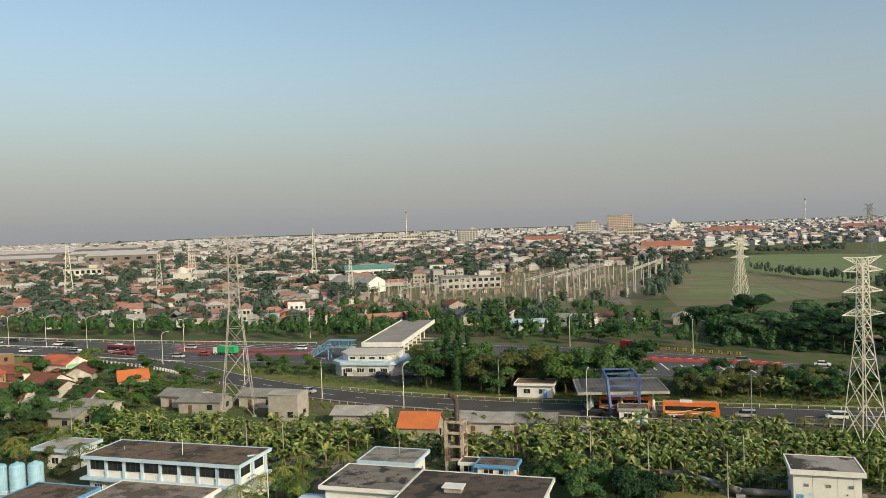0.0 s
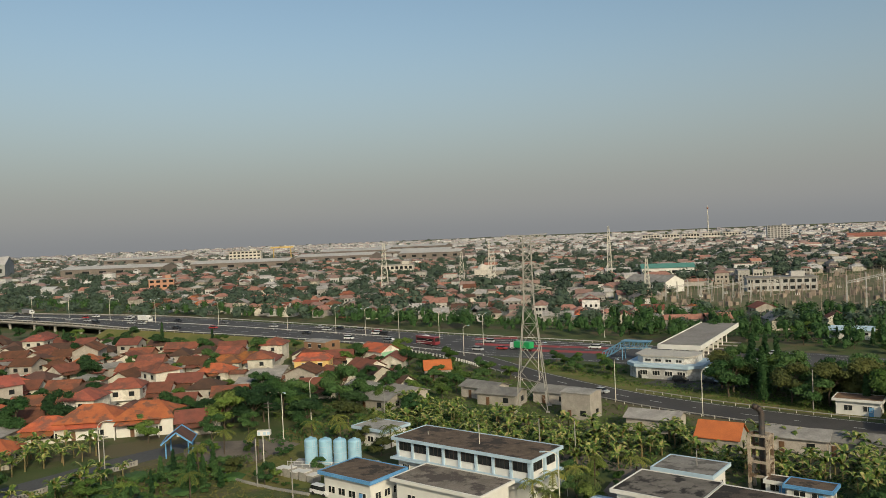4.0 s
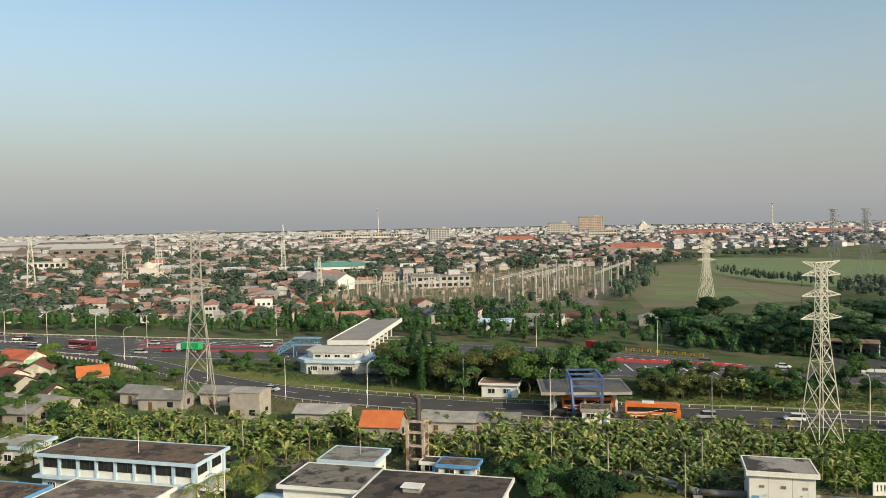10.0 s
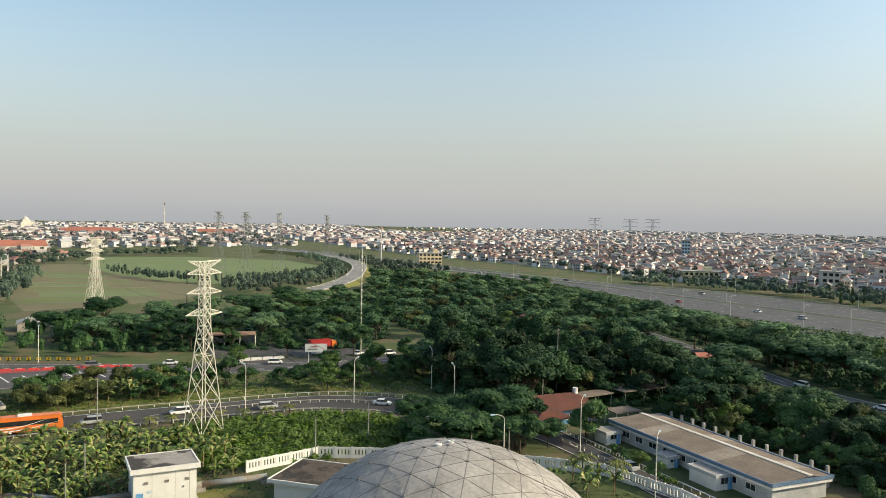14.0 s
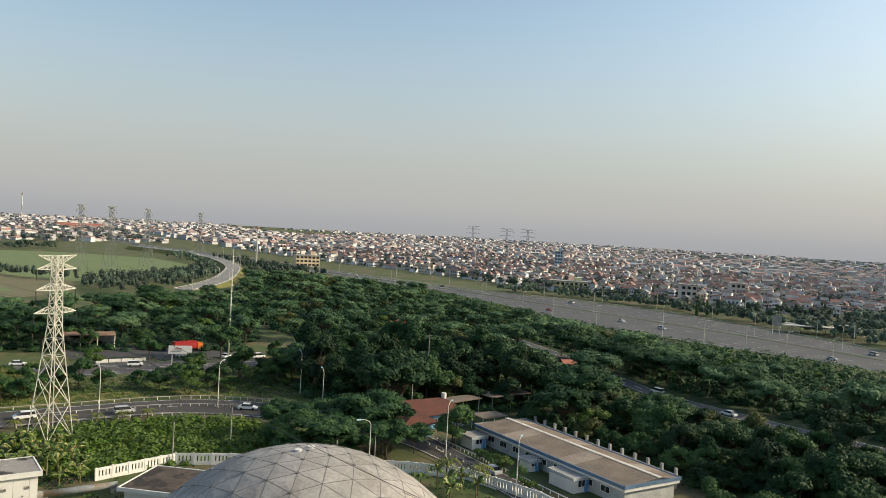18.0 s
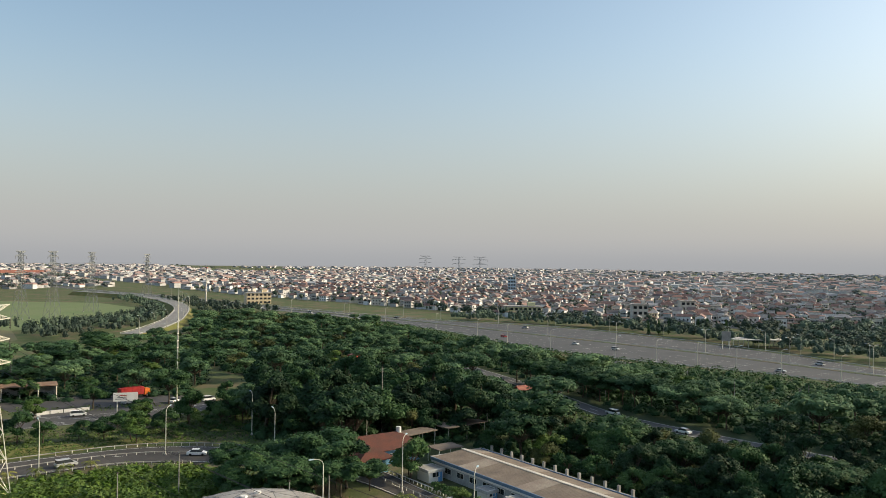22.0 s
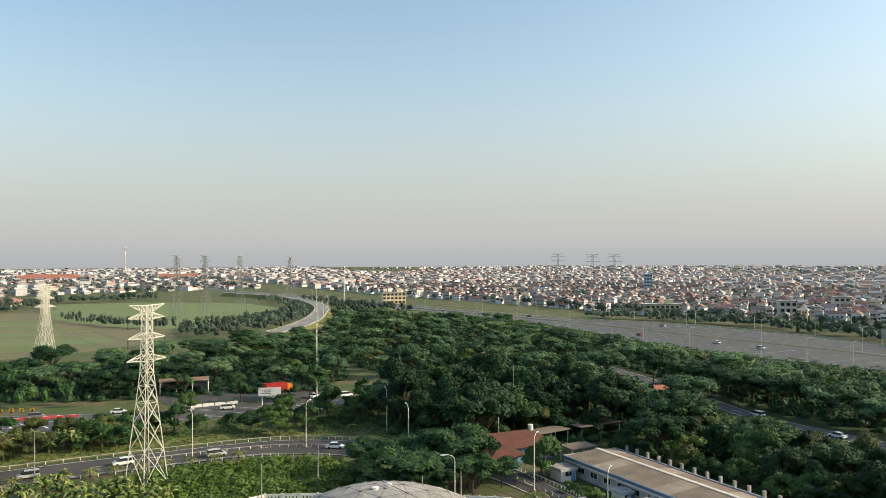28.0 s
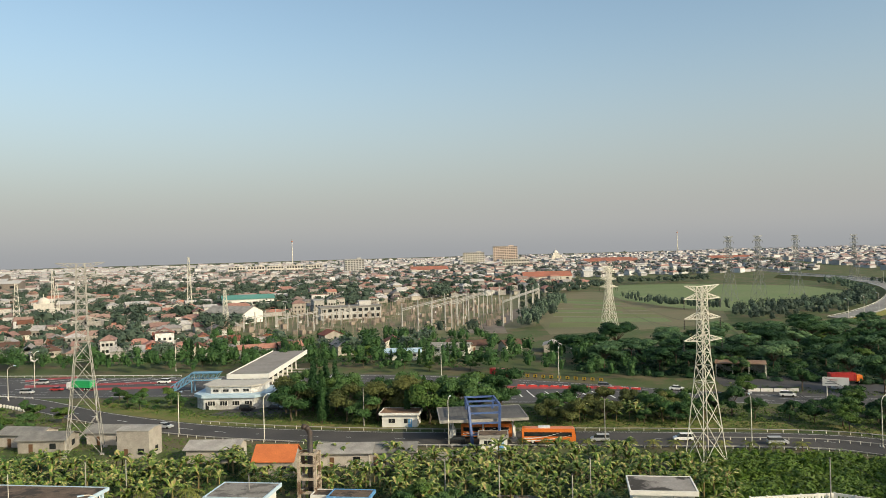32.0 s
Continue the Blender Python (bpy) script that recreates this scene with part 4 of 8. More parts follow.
for k in range(16, 42):
    if k % 2 and k < 30:
        continue
    d = RHL[k] - RHL[k - 1]
    rz = math.degrees(math.atan2(d.y, d.x)) + 90
    copy_thing(LAMP1, pose(RHR[k].x - 1.5, RHR[k].y, 0, 0, 0, rz))
    copy_thing(LAMP1, pose(RHL[k].x + 1.5, RHL[k].y, 0, 0, 0, rz + 180))
for p in resample(RH_MID, 30)[14:26:2]:
    copy_thing(LAMP2, pose(p.x, p.y, 0, 0, 0, 150))
for p in resample(LOOP_FAR, 14)[4:]:
    copy_thing(LAMP1, pose(p.x, p.y, p.z, 0, 0, 200))


def pole_thing(x, y, h, label, cross=False, mat_=None):
    t = thing("utility_pole", label, "pole", pose(x, y, 0, 0, 0, 15), group="utility poles")
    part("shaft", Shell().beam((0, 0, -0.2), (0, 0, h), 0.26, 8, 0.16), mat_ or M_CONC, t)
    part("cap", Shell().box(0, 0, h, 0.3, 0.3, 0.14), M_DARKSTEEL, t)
    if cross:
        for z in (h - 0.5, h - 1.3):
            part("cross_arm", Shell().box(0, 0, z, 2.0, 0.14, 0.14), M_DARKSTEEL, t)
    return t


for x, y, h, c in ((10, 202, 9.5, 0), (62, 168.5, 10.5, 0), (22, 140, 7, 0), (30, 131, 8, 0), (40, 122, 8, 0), (46, 131, 8, 0), (84, 121, 8, 0), (99, 124, 8, 0), (-42, 150, 8, 0), (-60, 137, 8, 0), (-35, 150, 8, 0),
                   (166, 128, 17, 1), (190, 110, 10, 1), (205, 95, 9, 1), (-84, 168, 9, 0), (-104, 150, 9, 1), (-120, 118, 9, 1), (-78, 118, 7, 0), (250, 100, 9, 1), (255, 60, 9, 1), (262, 40, 9, 1), (160, 150, 9, 0), (-88, 122, 9, 0), (9, 150, 6, 0), (-12, 138, 7, 0), (120, 118, 6, 0), (103, 99, 6, 0), (110, 96, 6, 0)):
    pole_thing(x, y, h, "slim pale concrete utility pole" + (" with crossarms" if c else " standing upright"), c)


def wire(p, q, sag, r=0.022, label="thin dark overhead power line"):
    s = Shell()
    pts = [Vector(p).lerp(Vector(q), k / 24) - Vector((0, 0, sag * 4 * (k / 24) * (1 - k / 24))) for k in range(25)]
    s.tube(pts, r, 4)
    return tagged(part("power_line", s, M_DARKSTEEL), label, "power line", group="power lines")


for f in (0.70, 0.83):
    for sgn in (-1, 1):
        a = pose(77.2, 151.4, 0, 0, 0, 12) @ Vector((sgn * 4.5, 0, 35.6 * f - 2))
        b = pose(141, 384, 0, 0, 0, 12) @ Vector((sgn * 4.5, 0, 33.5 * f - 2))
        wire(a, b, 5)
        wire(a, a + Vector((-46, -300, -4)), 6, 0.03)


# ---- substation ----
M_RUST = mat("rusty_steel", (0.30, 0.24, 0.19), (0.24, 0.2, 0.17), 0.4, 0.8, 0.1)
rs = random.Random(31)


M_GANTRY = mat("gantry_steel", (0.38, 0.375, 0.36), (0.30, 0.295, 0.28), 0.3, 0.7, 0.05)


def gantry(x, y, rz, bays, span, h):
    t = thing("substation_gantry", "pale steel substation gantry with slim columns", "gantry", pose(x, y, 0, 0, 0, rz), group="substation gantries")
    for k in range(bays + 1):
        c = Shell()
        for dx in (-0.9, 0.9):
            c.beam((k * span + dx, 0, -0.2), (k * span + dx * 0.2, 0, h + 3.5), 0.28)
        for i in range(5):
            c.beam((k * span - 0.9 * (1 - 0.16 * i), 0, h * i / 5), (k * span + 0.9 * (0.84 - 0.16 * i), 0, h * (i + 1) / 5), 0.14)
        part("column", c, M_GANTRY, t)
    for k in range(bays):
        b = Shell()
        for dz in (0, 0.9):
            b.beam((k * span, 0, h + dz), ((k + 1) * span, 0, h + dz), 0.28)
        for i in range(6):
            b.beam((k * span + span * i / 6, 0, h), (k * span + span * (i + 1) / 6, 0, h + 0.9), 0.14)
        part("girder", b, M_GANTRY, t)
    return t


for x, y, rz, bays, span, h in ((37, 392, 66, 5, 26, 14.5), (53, 402, 66, 5, 26, 14.5), (68, 432, 66, 5, 26, 14), (98, 436, 66, 5, 26, 13.5), (110, 470, 66, 4, 27, 13), (-28, 450, 64, 4, 12, 7.5), (-8, 452, 64, 4, 12, 8), (-48, 466, 64, 4, 12, 7)):
    gantry(x, y, rz, bays, span, h)
for k, p in enumerate(scatter([(-60, 430), (50, 400), (100, 440), (150, 620), (60, 640), (-30, 520)], 7.5, 41, None, 34)):
    t = thing("switchgear_post", "rusty steel substation post with insulators", "switchgear", pose(p[0], p[1], 0, 0, 0, rs.uniform(0, 90)), group="substation switchgear")
    hh = rs.uniform(3, 6.5)
    part("frame", Shell().beam((-0.9, 0, 0), (-0.9, 0, hh), 0.25).beam((0.9, 0, 0), (0.9, 0, hh), 0.25).box(0, 0, hh, 2.6, 0.3, 0.3), M_RUST, t)
    for dx in (-1, 0, 1):
        part("insulator", Shell().cyl(dx, 0, hh + 0.3, 0.2, 1.3, 6, 0.12), M_DARKSTEEL if k % 2 else M_WHITE, t)


tangle = Shell()
for p in scatter([(-70, 430), (40, 395), (95, 430), (150, 640), (60, 660), (-40, 540)], 4.2, 43, None, 420):
    hh = rs.uniform(3, 8)
    tangle.beam((p[0], p[1], 0), (p[0], p[1], hh), 0.26)
    if rs.random() < 0.5:
        a = rs.choice((0.5, 1.1, 2.1))
        tangle.beam((p[0], p[1], hh), (p[0] + 4 * math.cos(a), p[1] + 4 * math.sin(a), hh), 0.2)
    elif rs.random() < 0.5:
        tangle.box(p[0] + 1.5, p[1], 0, rs.uniform(1.2, 3.2), rs.uniform(1.2, 2.4), rs.uniform(1.5, 3.6), rs.uniform(0, 90))
tagged(part("busbar_posts", tangle, M_RUST), "tangle of rusty substation posts and bars", "switchgear", kind="stuff")


# ---- vehicles ----
PAINT = {n: mat("paint_" + n, c, tuple(v * 0.92 for v in c), 0.6, 0.35, 0.0, spec=0.5) for n, c in
         {"white": (0.75, 0.75, 0.74), "silver": (0.42, 0.43, 0.44), "black": (0.02, 0.02, 0.022), "red": (0.35, 0.03, 0.03), "blue": (0.03, 0.10, 0.35),
          "green": (0.03, 0.36, 0.12), "orange": (0.65, 0.17, 0.03), "maroon": (0.2, 0.03, 0.04), "grey": (0.18, 0.18, 0.19), "yellow": (0.6, 0.4, 0.04)}.items()}
M_TYRE = mat("tyre", (0.02, 0.02, 0.02), (0.03, 0.03, 0.03), 2, 0.9, 0.1)


def wheel(parent, x, y, r, w):
    tyre = part("wheel", Shell().beam((x, y - w / 2, r), (x, y + w / 2, r), 2 * r, 12), M_TYRE, parent)
    if r > 0.4:
        part("rim", Shell().beam((x, y - w / 2 - 0.01, r), (x, y + w / 2 + 0.01, r), 1.1 * r, 8), M_STEEL, tyre)


def profile(s, pts, w, taper=None):
    """A body from a side outline, pulled across the width; taper narrows the points above a height."""
    n, i = len(pts), len(s.v)
    for sgn in (-1, 1):
        for x, z in pts:
            s.v.append((x, sgn * w / 2 * (taper[1] if taper and z > taper[0] else 1), z))
    s.f.append(tuple(i + k for k in range(n)))
    s.f.append(tuple(i + n + k for k in reversed(range(n))))
    for k in range(n):
        j = (k + 1) % n
        s.f.append((i + j, i + k, i + n + k, i + n + j))
    return s


def car_type(colour, van=False):
    t = thing("car", f"{colour} {'minivan' if van else 'saloon car'} with dark glass on the road", "car", group="cars on the roads")
    L = 4.3
    if van:
        body = [(-2.15, 0.35), (2.15, 0.35), (2.18, 0.75), (1.5, 1.0), (-2.1, 1.0), (-2.18, 0.7)]
        cab = [(-2.08, 1.0), (1.4, 1.0), (0.7, 1.62), (-1.95, 1.68)]
    else:
        body = [(-2.15, 0.32), (2.15, 0.32), (2.18, 0.68), (1.3, 0.9), (-1.7, 0.92), (-2.18, 0.8)]
        cab = [(-1.6, 0.9), (1.2, 0.9), (0.5, 1.42), (-1.0, 1.45)]
    part("body", profile(Shell(), body, 1.72), PAINT[colour], t)
    part("glasshouse", profile(Shell(), cab, 1.62, (1.1, 0.86)), M_GLASS, t, "dark glass")
    zt = cab[-1][1]
    part("roof", Shell().box((cab[2][0] + cab[3][0]) / 2 - 0.02, 0, zt - 0.05, abs(cab[2][0] - cab[3][0]) + 0.1, 1.42, 0.07), PAINT[colour], t)
    for sx in (-1.35, 1.35):
        for sy in (-0.78, 0.78):
            wheel(t, sx, sy, 0.31, 0.2)
    return t


def bus_type(colour, stripe, label):
    t = thing("bus", label, "bus", group="buses")
    part("body", profile(Shell(), [(-6, 0.45), (6, 0.45), (6.05, 1.6), (5.75, 3.3), (5.4, 3.5), (-5.9, 3.5), (-6, 3.3)], 2.5), PAINT[colour], t)
    for sy in (-1.262, 1.262):
        part("side_glass", Shell().box(-0.2, sy, 1.75, 10.6, 0.03, 0.95), M_GLASS, t)
        for lift, ln in ((0.0, 5.4), (0.55, 4.2)):
            arc = [(-5.6 + ln * 2 * u / 8, 0.62 + lift + 1.5 * (u / 8) ** 2) for u in range(9)]
            part("stripe", profile(Shell(), arc + [(x + 0.1, z + 0.26 - 0.025 * k) for k, (x, z) in list(enumerate(arc))[::-1]], 0.04), PAINT[stripe], t, "curved painted stripe").location = (0, sy, 0)
    part("windscreen", Shell().box(5.98, 0, 1.5, 0.12, 2.3, 1.6), M_GLASS, t)
    part("roof_unit", Shell().box(-1, 0, 3.5, 2.6, 1.6, 0.28), PAINT["white"], t)
    for sx in (-3.6, 3.8):
        for sy in (-1.1, 1.1):
            wheel(t, sx, sy, 0.5, 0.32)
    return t


def truck_type(cab, box, label, tank=False):
    t = thing("lorry", label, "truck", group="lorries")
    part("cab", profile(Shell(), [(2.6, 0.6), (4.4, 0.6), (4.45, 1.6), (4.2, 2.7), (2.6, 2.75)], 2.3), PAINT[cab], t)
    part("windscreen", Shell().box(4.34, 0, 1.65, 0.14, 2.0, 0.8), M_GLASS, t)
    part("chassis", Shell().box(-0.8, 0, 0.7, 9.6, 0.9, 0.35), M_DARKSTEEL, t)
    if tank:
        part("cargo_box", Shell().beam((-5.2, 0, 2.2), (2.2, 0, 2.2), 2.3, 14), PAINT[box], t)
    else:
        s = Shell().box(-1.5, 0, 1.05, 7.6, 2.45, 2.3)
        for k in range(9):
            for sy in (-1.25, 1.25):
                s.box(-5.0 + 0.87 * k, sy, 1.1, 0.1, 0.08, 2.2)
        part("cargo_box", s, PAINT[box], t)
    for sx in (-4.2, -3.0, 3.3):
        for sy in (-1.0, 1.0):
            wheel(t, sx, sy, 0.5, 0.32)
    return t


CARS = [car_type(c, v) for c, v in (("white", True), ("silver", True), ("black", True), ("white", False), ("silver", False), ("red", False), ("grey", True), ("black", False))]
used = set()


def park(kind, x, y, rz, z=0.1):
    """The first use places the type itself, later uses copy it."""
    if kind.name not in used:
        used.add(kind.name)
        kind.matrix_world = pose(x, y, z, 0, 0, rz)
        return kind
    return copy_thing(kind, pose(x, y, z, 0, 0, rz))


rv = random.Random(17)
HL, HR = resample(HWY_FAR, 120), resample(HWY_NEAR, 120)
for k in range(8, 84):
    for lane, back in ((0.18, 1), (0.33, 1), (0.66, 0), (0.8, 0)):
        if rv.random() < 0.13:
            p, q = HL[k].lerp(HR[k], lane), HL[k + 1].lerp(HR[k + 1], lane)
            park(rv.choice(CARS), p.x, p.y, math.degrees(math.atan2(q.y - p.y, q.x - p.x)) + 180 * back, p.z + 0.07)
RL, RR = resample(RH_FAR, 120), resample(RH_NEAR, 120)
for k in range(38, 114):
    for lane, back in ((0.25, 1), (0.7, 0), (0.82, 0)):
        if rv.random() < 0.10:
            p, q = RL[k].lerp(RR[k], lane), RL[k + 1].lerp(RR[k + 1], lane)
            park(rv.choice(CARS), p.x, p.y, math.degrees(math.atan2(q.y - p.y, q.x - p.x)) + 180 * back, 0.07)
for x, y, rz, k in ((124, 79, 70, 4), (-41, 213, -28, 4), (98, 160, -15, 1), (121, 146, -50, 3), (80, 168, 165, 0), (30, 178, 165, 2), (62, 172, 165, 1), (122, 118, 80, 0),
                    (-14, 230, -20, 7), (-22, 231, -20, 2), (105, 226, -30, 3), (86, 236, -28, 6), (130, 208, -28, 0), (120, 214, -30, 4), (213, 63, 75, 3), (226, 88, 65, 0), (-74, 121, -17, 0), (-27, 119, 70, 0),
                    (160, 205, 20, 3), (168, 199, -10, 0), (150, 214, 10, 1)):
    park(CARS[k], x, y, rz, 0.11)
BUS_O = bus_type("orange", "white", "orange coach with white swirl at the toll gate")
park(BUS_O, 50.5, 173.5, -16, 0.1)
park(BUS_O, 38, 182, -14, 0.1)
park(bus_type("maroon", "white", "maroon coach on the toll highway"), -124, 292, -28, 0.3)
park(truck_type("white", "green", "green box lorry on the toll plaza"), -83, 283, 155, 0.07)
park(truck_type("yellow", "red", "red tipper lorry with yellow cab parked roadside"), 60, 262, -45, 0.07)
park(truck_type("orange", "red", "red cargo lorry parked beside the workshop"), 158, 222, -10, 0.07)
park(truck_type("white", "grey", "grey cargo lorry on the viaduct"), -420, 362, -10, 5.1)
park(truck_type("white", "white", "white box lorry on the viaduct"), -300, 330, -14, 4.6)


# ---- the walled works: buildings ----
def wall_windows(parent, x0, x1, y, z, n, w, h, frame_mat=None, axis="x", panes=3):
    """n windows along a wall, each a frame with panes, set proud of the wall face at y."""
    out = []
    for k in range(n):
        c = x0 + (x1 - x0) * (k + 0.5) / n
        place = (lambda a, b: (a, b)) if axis == "x" else (lambda a, b: (b, a))
        size = (lambda a, b: (a, b)) if axis == "x" else (lambda a, b: (b, a))
        f = Shell()
        for dx in (-w / 2, w / 2):
            f.box(*place(c + dx, y), z, *size(0.1, 0.16), h)
        for dz in (0, h - 0.08):
            f.box(*place(c, y), z + dz, *size(w, 0.16), 0.08)
        for i in range(1, panes):
            f.box(*place(c - w / 2 + w * i / panes, y), z, *size(0.07, 0.14), h)
        win = part("window", f, frame_mat or M_WHITE, parent)
        for i in range(panes):
            part("pane", Shell().box(*place(c - w / 2 + w * (i + 0.5) / panes, y), z + 0.08, *size(w / panes - 0.08, 0.06), h - 0.16), M_GLASS, win)
        out.append(win)
    return out


def flat_roof(parent, sx, sy, z, top=None, rim=None, over=0.7, thick=0.55, x=0.0, y=0.0):
    """A slab with a raised rim round a weathered top."""
    ex, ey = sx + 2 * over, sy + 2 * over
    r = part("roof", Shell().box(x, y, z, ex - 0.5, ey - 0.5, thick - 0.14), top or M_DARKROOF, parent, "weathered dark flat roof")
    for dx, dy, a, b in ((0, -ey / 2 + 0.125, ex, 0.25), (0, ey / 2 - 0.125, ex, 0.25), (-ex / 2 + 0.125, 0, 0.25, ey - 0.5), (ex / 2 - 0.125, 0, 0.25, ey - 0.5)):
        part("parapet", Shell().box(x + dx, y + dy, z - 0.05, a, b, thick), rim or M_PALEBLUE, r)
    return r


M_CREAM = mat("cream_wall", (0.69, 0.685, 0.66), (0.62, 0.61, 0.58), 0.4, 0.8, 0.05, grain=0.03)
lb = thing("administration_block", "long two-storey white office block with dark flat roof", "building", pose(-50, 134.2, 0, 0, 0, -17))
part("ground_floor_wall", Shell().box(0, 0, -0.2, 29, 8.6, 3.6), M_CREAM, lb)
part("upper_wall", Shell().box(0, 0, 3.75, 29, 8.6, 3.2), M_CREAM, lb)
part("ledge", Shell().box(0, -0.3, 3.4, 31, 10.4, 0.35), M_PALEBLUE, lb)
flat_roof(lb, 29, 8.6, 6.95, over=0.9)
for k in range(9):
    part("pilaster", Shell().box(-14.4 + 28.8 * k / 8, -4.42, 3.75, 0.45, 0.4, 3.2), M_PALEBLUE, lb)
for k in range(3):
    part("pilaster", Shell().box(14.62, -4.2 + 4.2 * k, 3.75, 0.5, 0.6, 3.2), M_PALEBLUE, lb)
wall_windows(lb, -14.4, 14.4, -4.33, 5.0, 8, 2.8, 1.6, M_DARKSTEEL)
wall_windows(lb, -4.2, 4.2, 14.53, 5.0, 2, 2.8, 1.6, M_DARKSTEEL, axis="y")
wall_windows(lb, -14.4, 10, -4.33, 1.2, 7, 1.6, 1.3)
for k in range(4):
    part("vent", Shell().box(-11 + 7.2 * k, -4.36, 4.25, 0.4, 0.14, 0.4), M_DARKSTEEL, lb)
part("entrance_canopy", Shell().poly([(14.4, -4, 3.2), (18, -4, 2.4), (18, 2, 2.4), (14.4, 2, 3.2)]).poly([(14.4, 2, 3.1), (18, 2, 2.3), (18, -4, 2.3), (14.4, -4, 3.1)]), M_WHITE, lb, "sloping white canopy")
for dy in (-3.8, 1.8):
    part("canopy_post", Shell().beam((17.8, dy, 0), (17.8, dy, 2.4), 0.12), M_STEEL, lb)
part("roof_pole", Shell().beam((2, -1, 7.3), (2, -1, 11), 0.1), M_STEEL, lb)

ph = thing("pump_house", "white blockhouse with stained flat roof and blue door", "building", Matrix.LocRotScale((54.2, 120.5, 0), Euler((0, 0, radians(-17))), (0.9, 0.9, 0.94)))
part("wall", Shell().box(0, 0, -0.2, 10.4, 8, 6.0), M_CREAM, ph)
part("plinth", Shell().box(0, 0, -0.2, 11.2, 8.8, 0.45), M_CONC, ph)
flat_roof(ph, 10.4, 8, 5.75, mat("stained_concrete_roof", (0.30, 0.28, 0.26), (0.24, 0.22, 0.2), 0.3, 0.9, 0.2, stain=(0.05, 0.045, 0.04)), M_WHITE, 0.6, 0.8)
door = part("door", Shell().box(-4.2, -4.03, 0.25, 1.1, 0.12, 2.1), M_BLUE, ph, "blue metal door")
part("handle", Shell().box(-3.8, -4.12, 1.2, 0.06, 0.1, 0.2), M_STEEL, door)
for k in (-3.2, 0.2, 3.6):
    v = part("vent", Shell().box(k, -4.03, 3.7, 0.75, 0.1, 0.45), M_DARKSTEEL, ph)
    for j in range(3):
        part("slat", Shell().box(k, -4.1, 3.75 + 0.14 * j, 0.75, 0.06, 0.06), M_CONC, v)
for k in (-2.2, 1.6, 4.0):
    part("panel_joint", Shell().box(k, -4.005, 0.3, 0.06, 0.03, 5.4), M_CONC, ph)
part("sign_plate", Shell().box(-2.6, -4.04, 2.2, 0.6, 0.06, 0.4), M_PALEBLUE, ph)
part("valve", Shell().box(3.0, -4.08, 2.6, 0.2, 0.15, 0.2), M_DARKSTEEL, ph)


def roof_block(name, label, x, y, sx, sy, h, rz, rim=M_PALEBLUE, top=None, wall=M_CREAM, windows=3, over=0.8, extras=0):
    t = thing(name, label, "building", pose(x, y, 0, 0, 0, rz))
    part("wall", Shell().box(0, 0, -0.2, sx, sy, h - 0.2), wall, t)
    flat_roof(t, sx, sy, h - 0.4, top, rim, over, 0.6)
    if windows:
        wall_windows(t, -sx / 2 + 0.6, sx / 2 - 0.6, -sy / 2 - 0.03, 1.0, windows, min(1.8, sx / windows * 0.6), 1.3, panes=2)
        wall_windows(t, -sy / 2 + 0.6, sy / 2 - 0.6, sx / 2 + 0.03, 1.0, max(1, windows - 1), 1.4, 1.3, axis="y", panes=2)
    part("door", Shell().box(sx * 0.3, -sy / 2 - 0.04, 0, 0.95, 0.1, 2.1), M_BLUE, t)
    for k in range(extras):
        v = part("roof_vent", Shell().box(-sx * 0.15 + 4 * k, -sy * 0.1, h + 0.05, 2.6, 1.8, 0.7), M_CONC, t)
        part("vent_cap", Shell().box(-sx * 0.15 + 4 * k, -sy * 0.1, h + 0.75, 3.2, 2.3, 0.16), M_CREAM, v)
    return t


roof_block("workshop_block", "low white block with black weathered flat roof", 0.5, 117.0, 20, 13, 5.0, -17, M_CREAM, mat("black_flat_roof", (0.07, 0.055, 0.045), (0.10, 0.08, 0.065), 0.5, 0.92, 0.3, stain=(0.035, 0.03, 0.027)), extras=1)
M_MOTTLED = mat("mottled_roof", (0.20, 0.18, 0.155), (0.13, 0.115, 0.10), 0.45, 0.92, 0.3, stain=(0.03, 0.027, 0.025))
roof_block("store_block", "low white block with mottled black and grey flat roof", -15.5, 124.5, 12, 10, 5.0, -17, M_CREAM, M_MOTTLED)
roof_block("side_block", "small block with grey top and pale blue roof rim", -13, 138, 9, 7, 4.4, -17, M_PALEBLUE, mat("grey_flat_roof", (0.26, 0.245, 0.22), (0.20, 0.185, 0.165), 0.6, 0.9, 0.2, stain=(0.12, 0.11, 0.10)))
roof_block("guard_hut", "small hut with bright blue roof rim", 5.2, 136.5, 6.5, 3.6, 3.0, -17, M_BLUE, windows=2, over=0.5)
roof_block("switch_hut", "tiny white hut beside the frame tower", 0.5, 139.5, 3.2, 3, 2.6, -17, M_WHITE, windows=1, over=0.3)
roof_block("treatment_block", "low block with blue roof rim and dark top", -66.5, 122.5, 11, 8, 4.6, -17, M_BLUE, windows=4)
roof_block("filter_block", "low white block with brown weathered flat roof", -49.5, 121, 17, 8, 4.6, -17, M_CREAM, mat("brown_flat_roof", (0.17, 0.145, 0.12), (0.23, 0.20, 0.165), 0.5, 0.92, 0.3, stain=(0.09, 0.075, 0.065)))
roof_block("stepped_hut", "small white hut with stepped pale flat roof", -78.5, 154.5, 8.5, 6.5, 4.0, -17, M_PALEBLUE, M_CONC)
roof_block("basin_block", "low building with black flat roof beside the dome", 73.0, 104.8, 10, 10, 3.8, 28, M_WHITE, MATS["black_flat_roof"], windows=2)
aw = thing("awning", "pale blue sloping awning over a parking bay", "awning", pose(-25, 121, 0, 0, 0, -17))
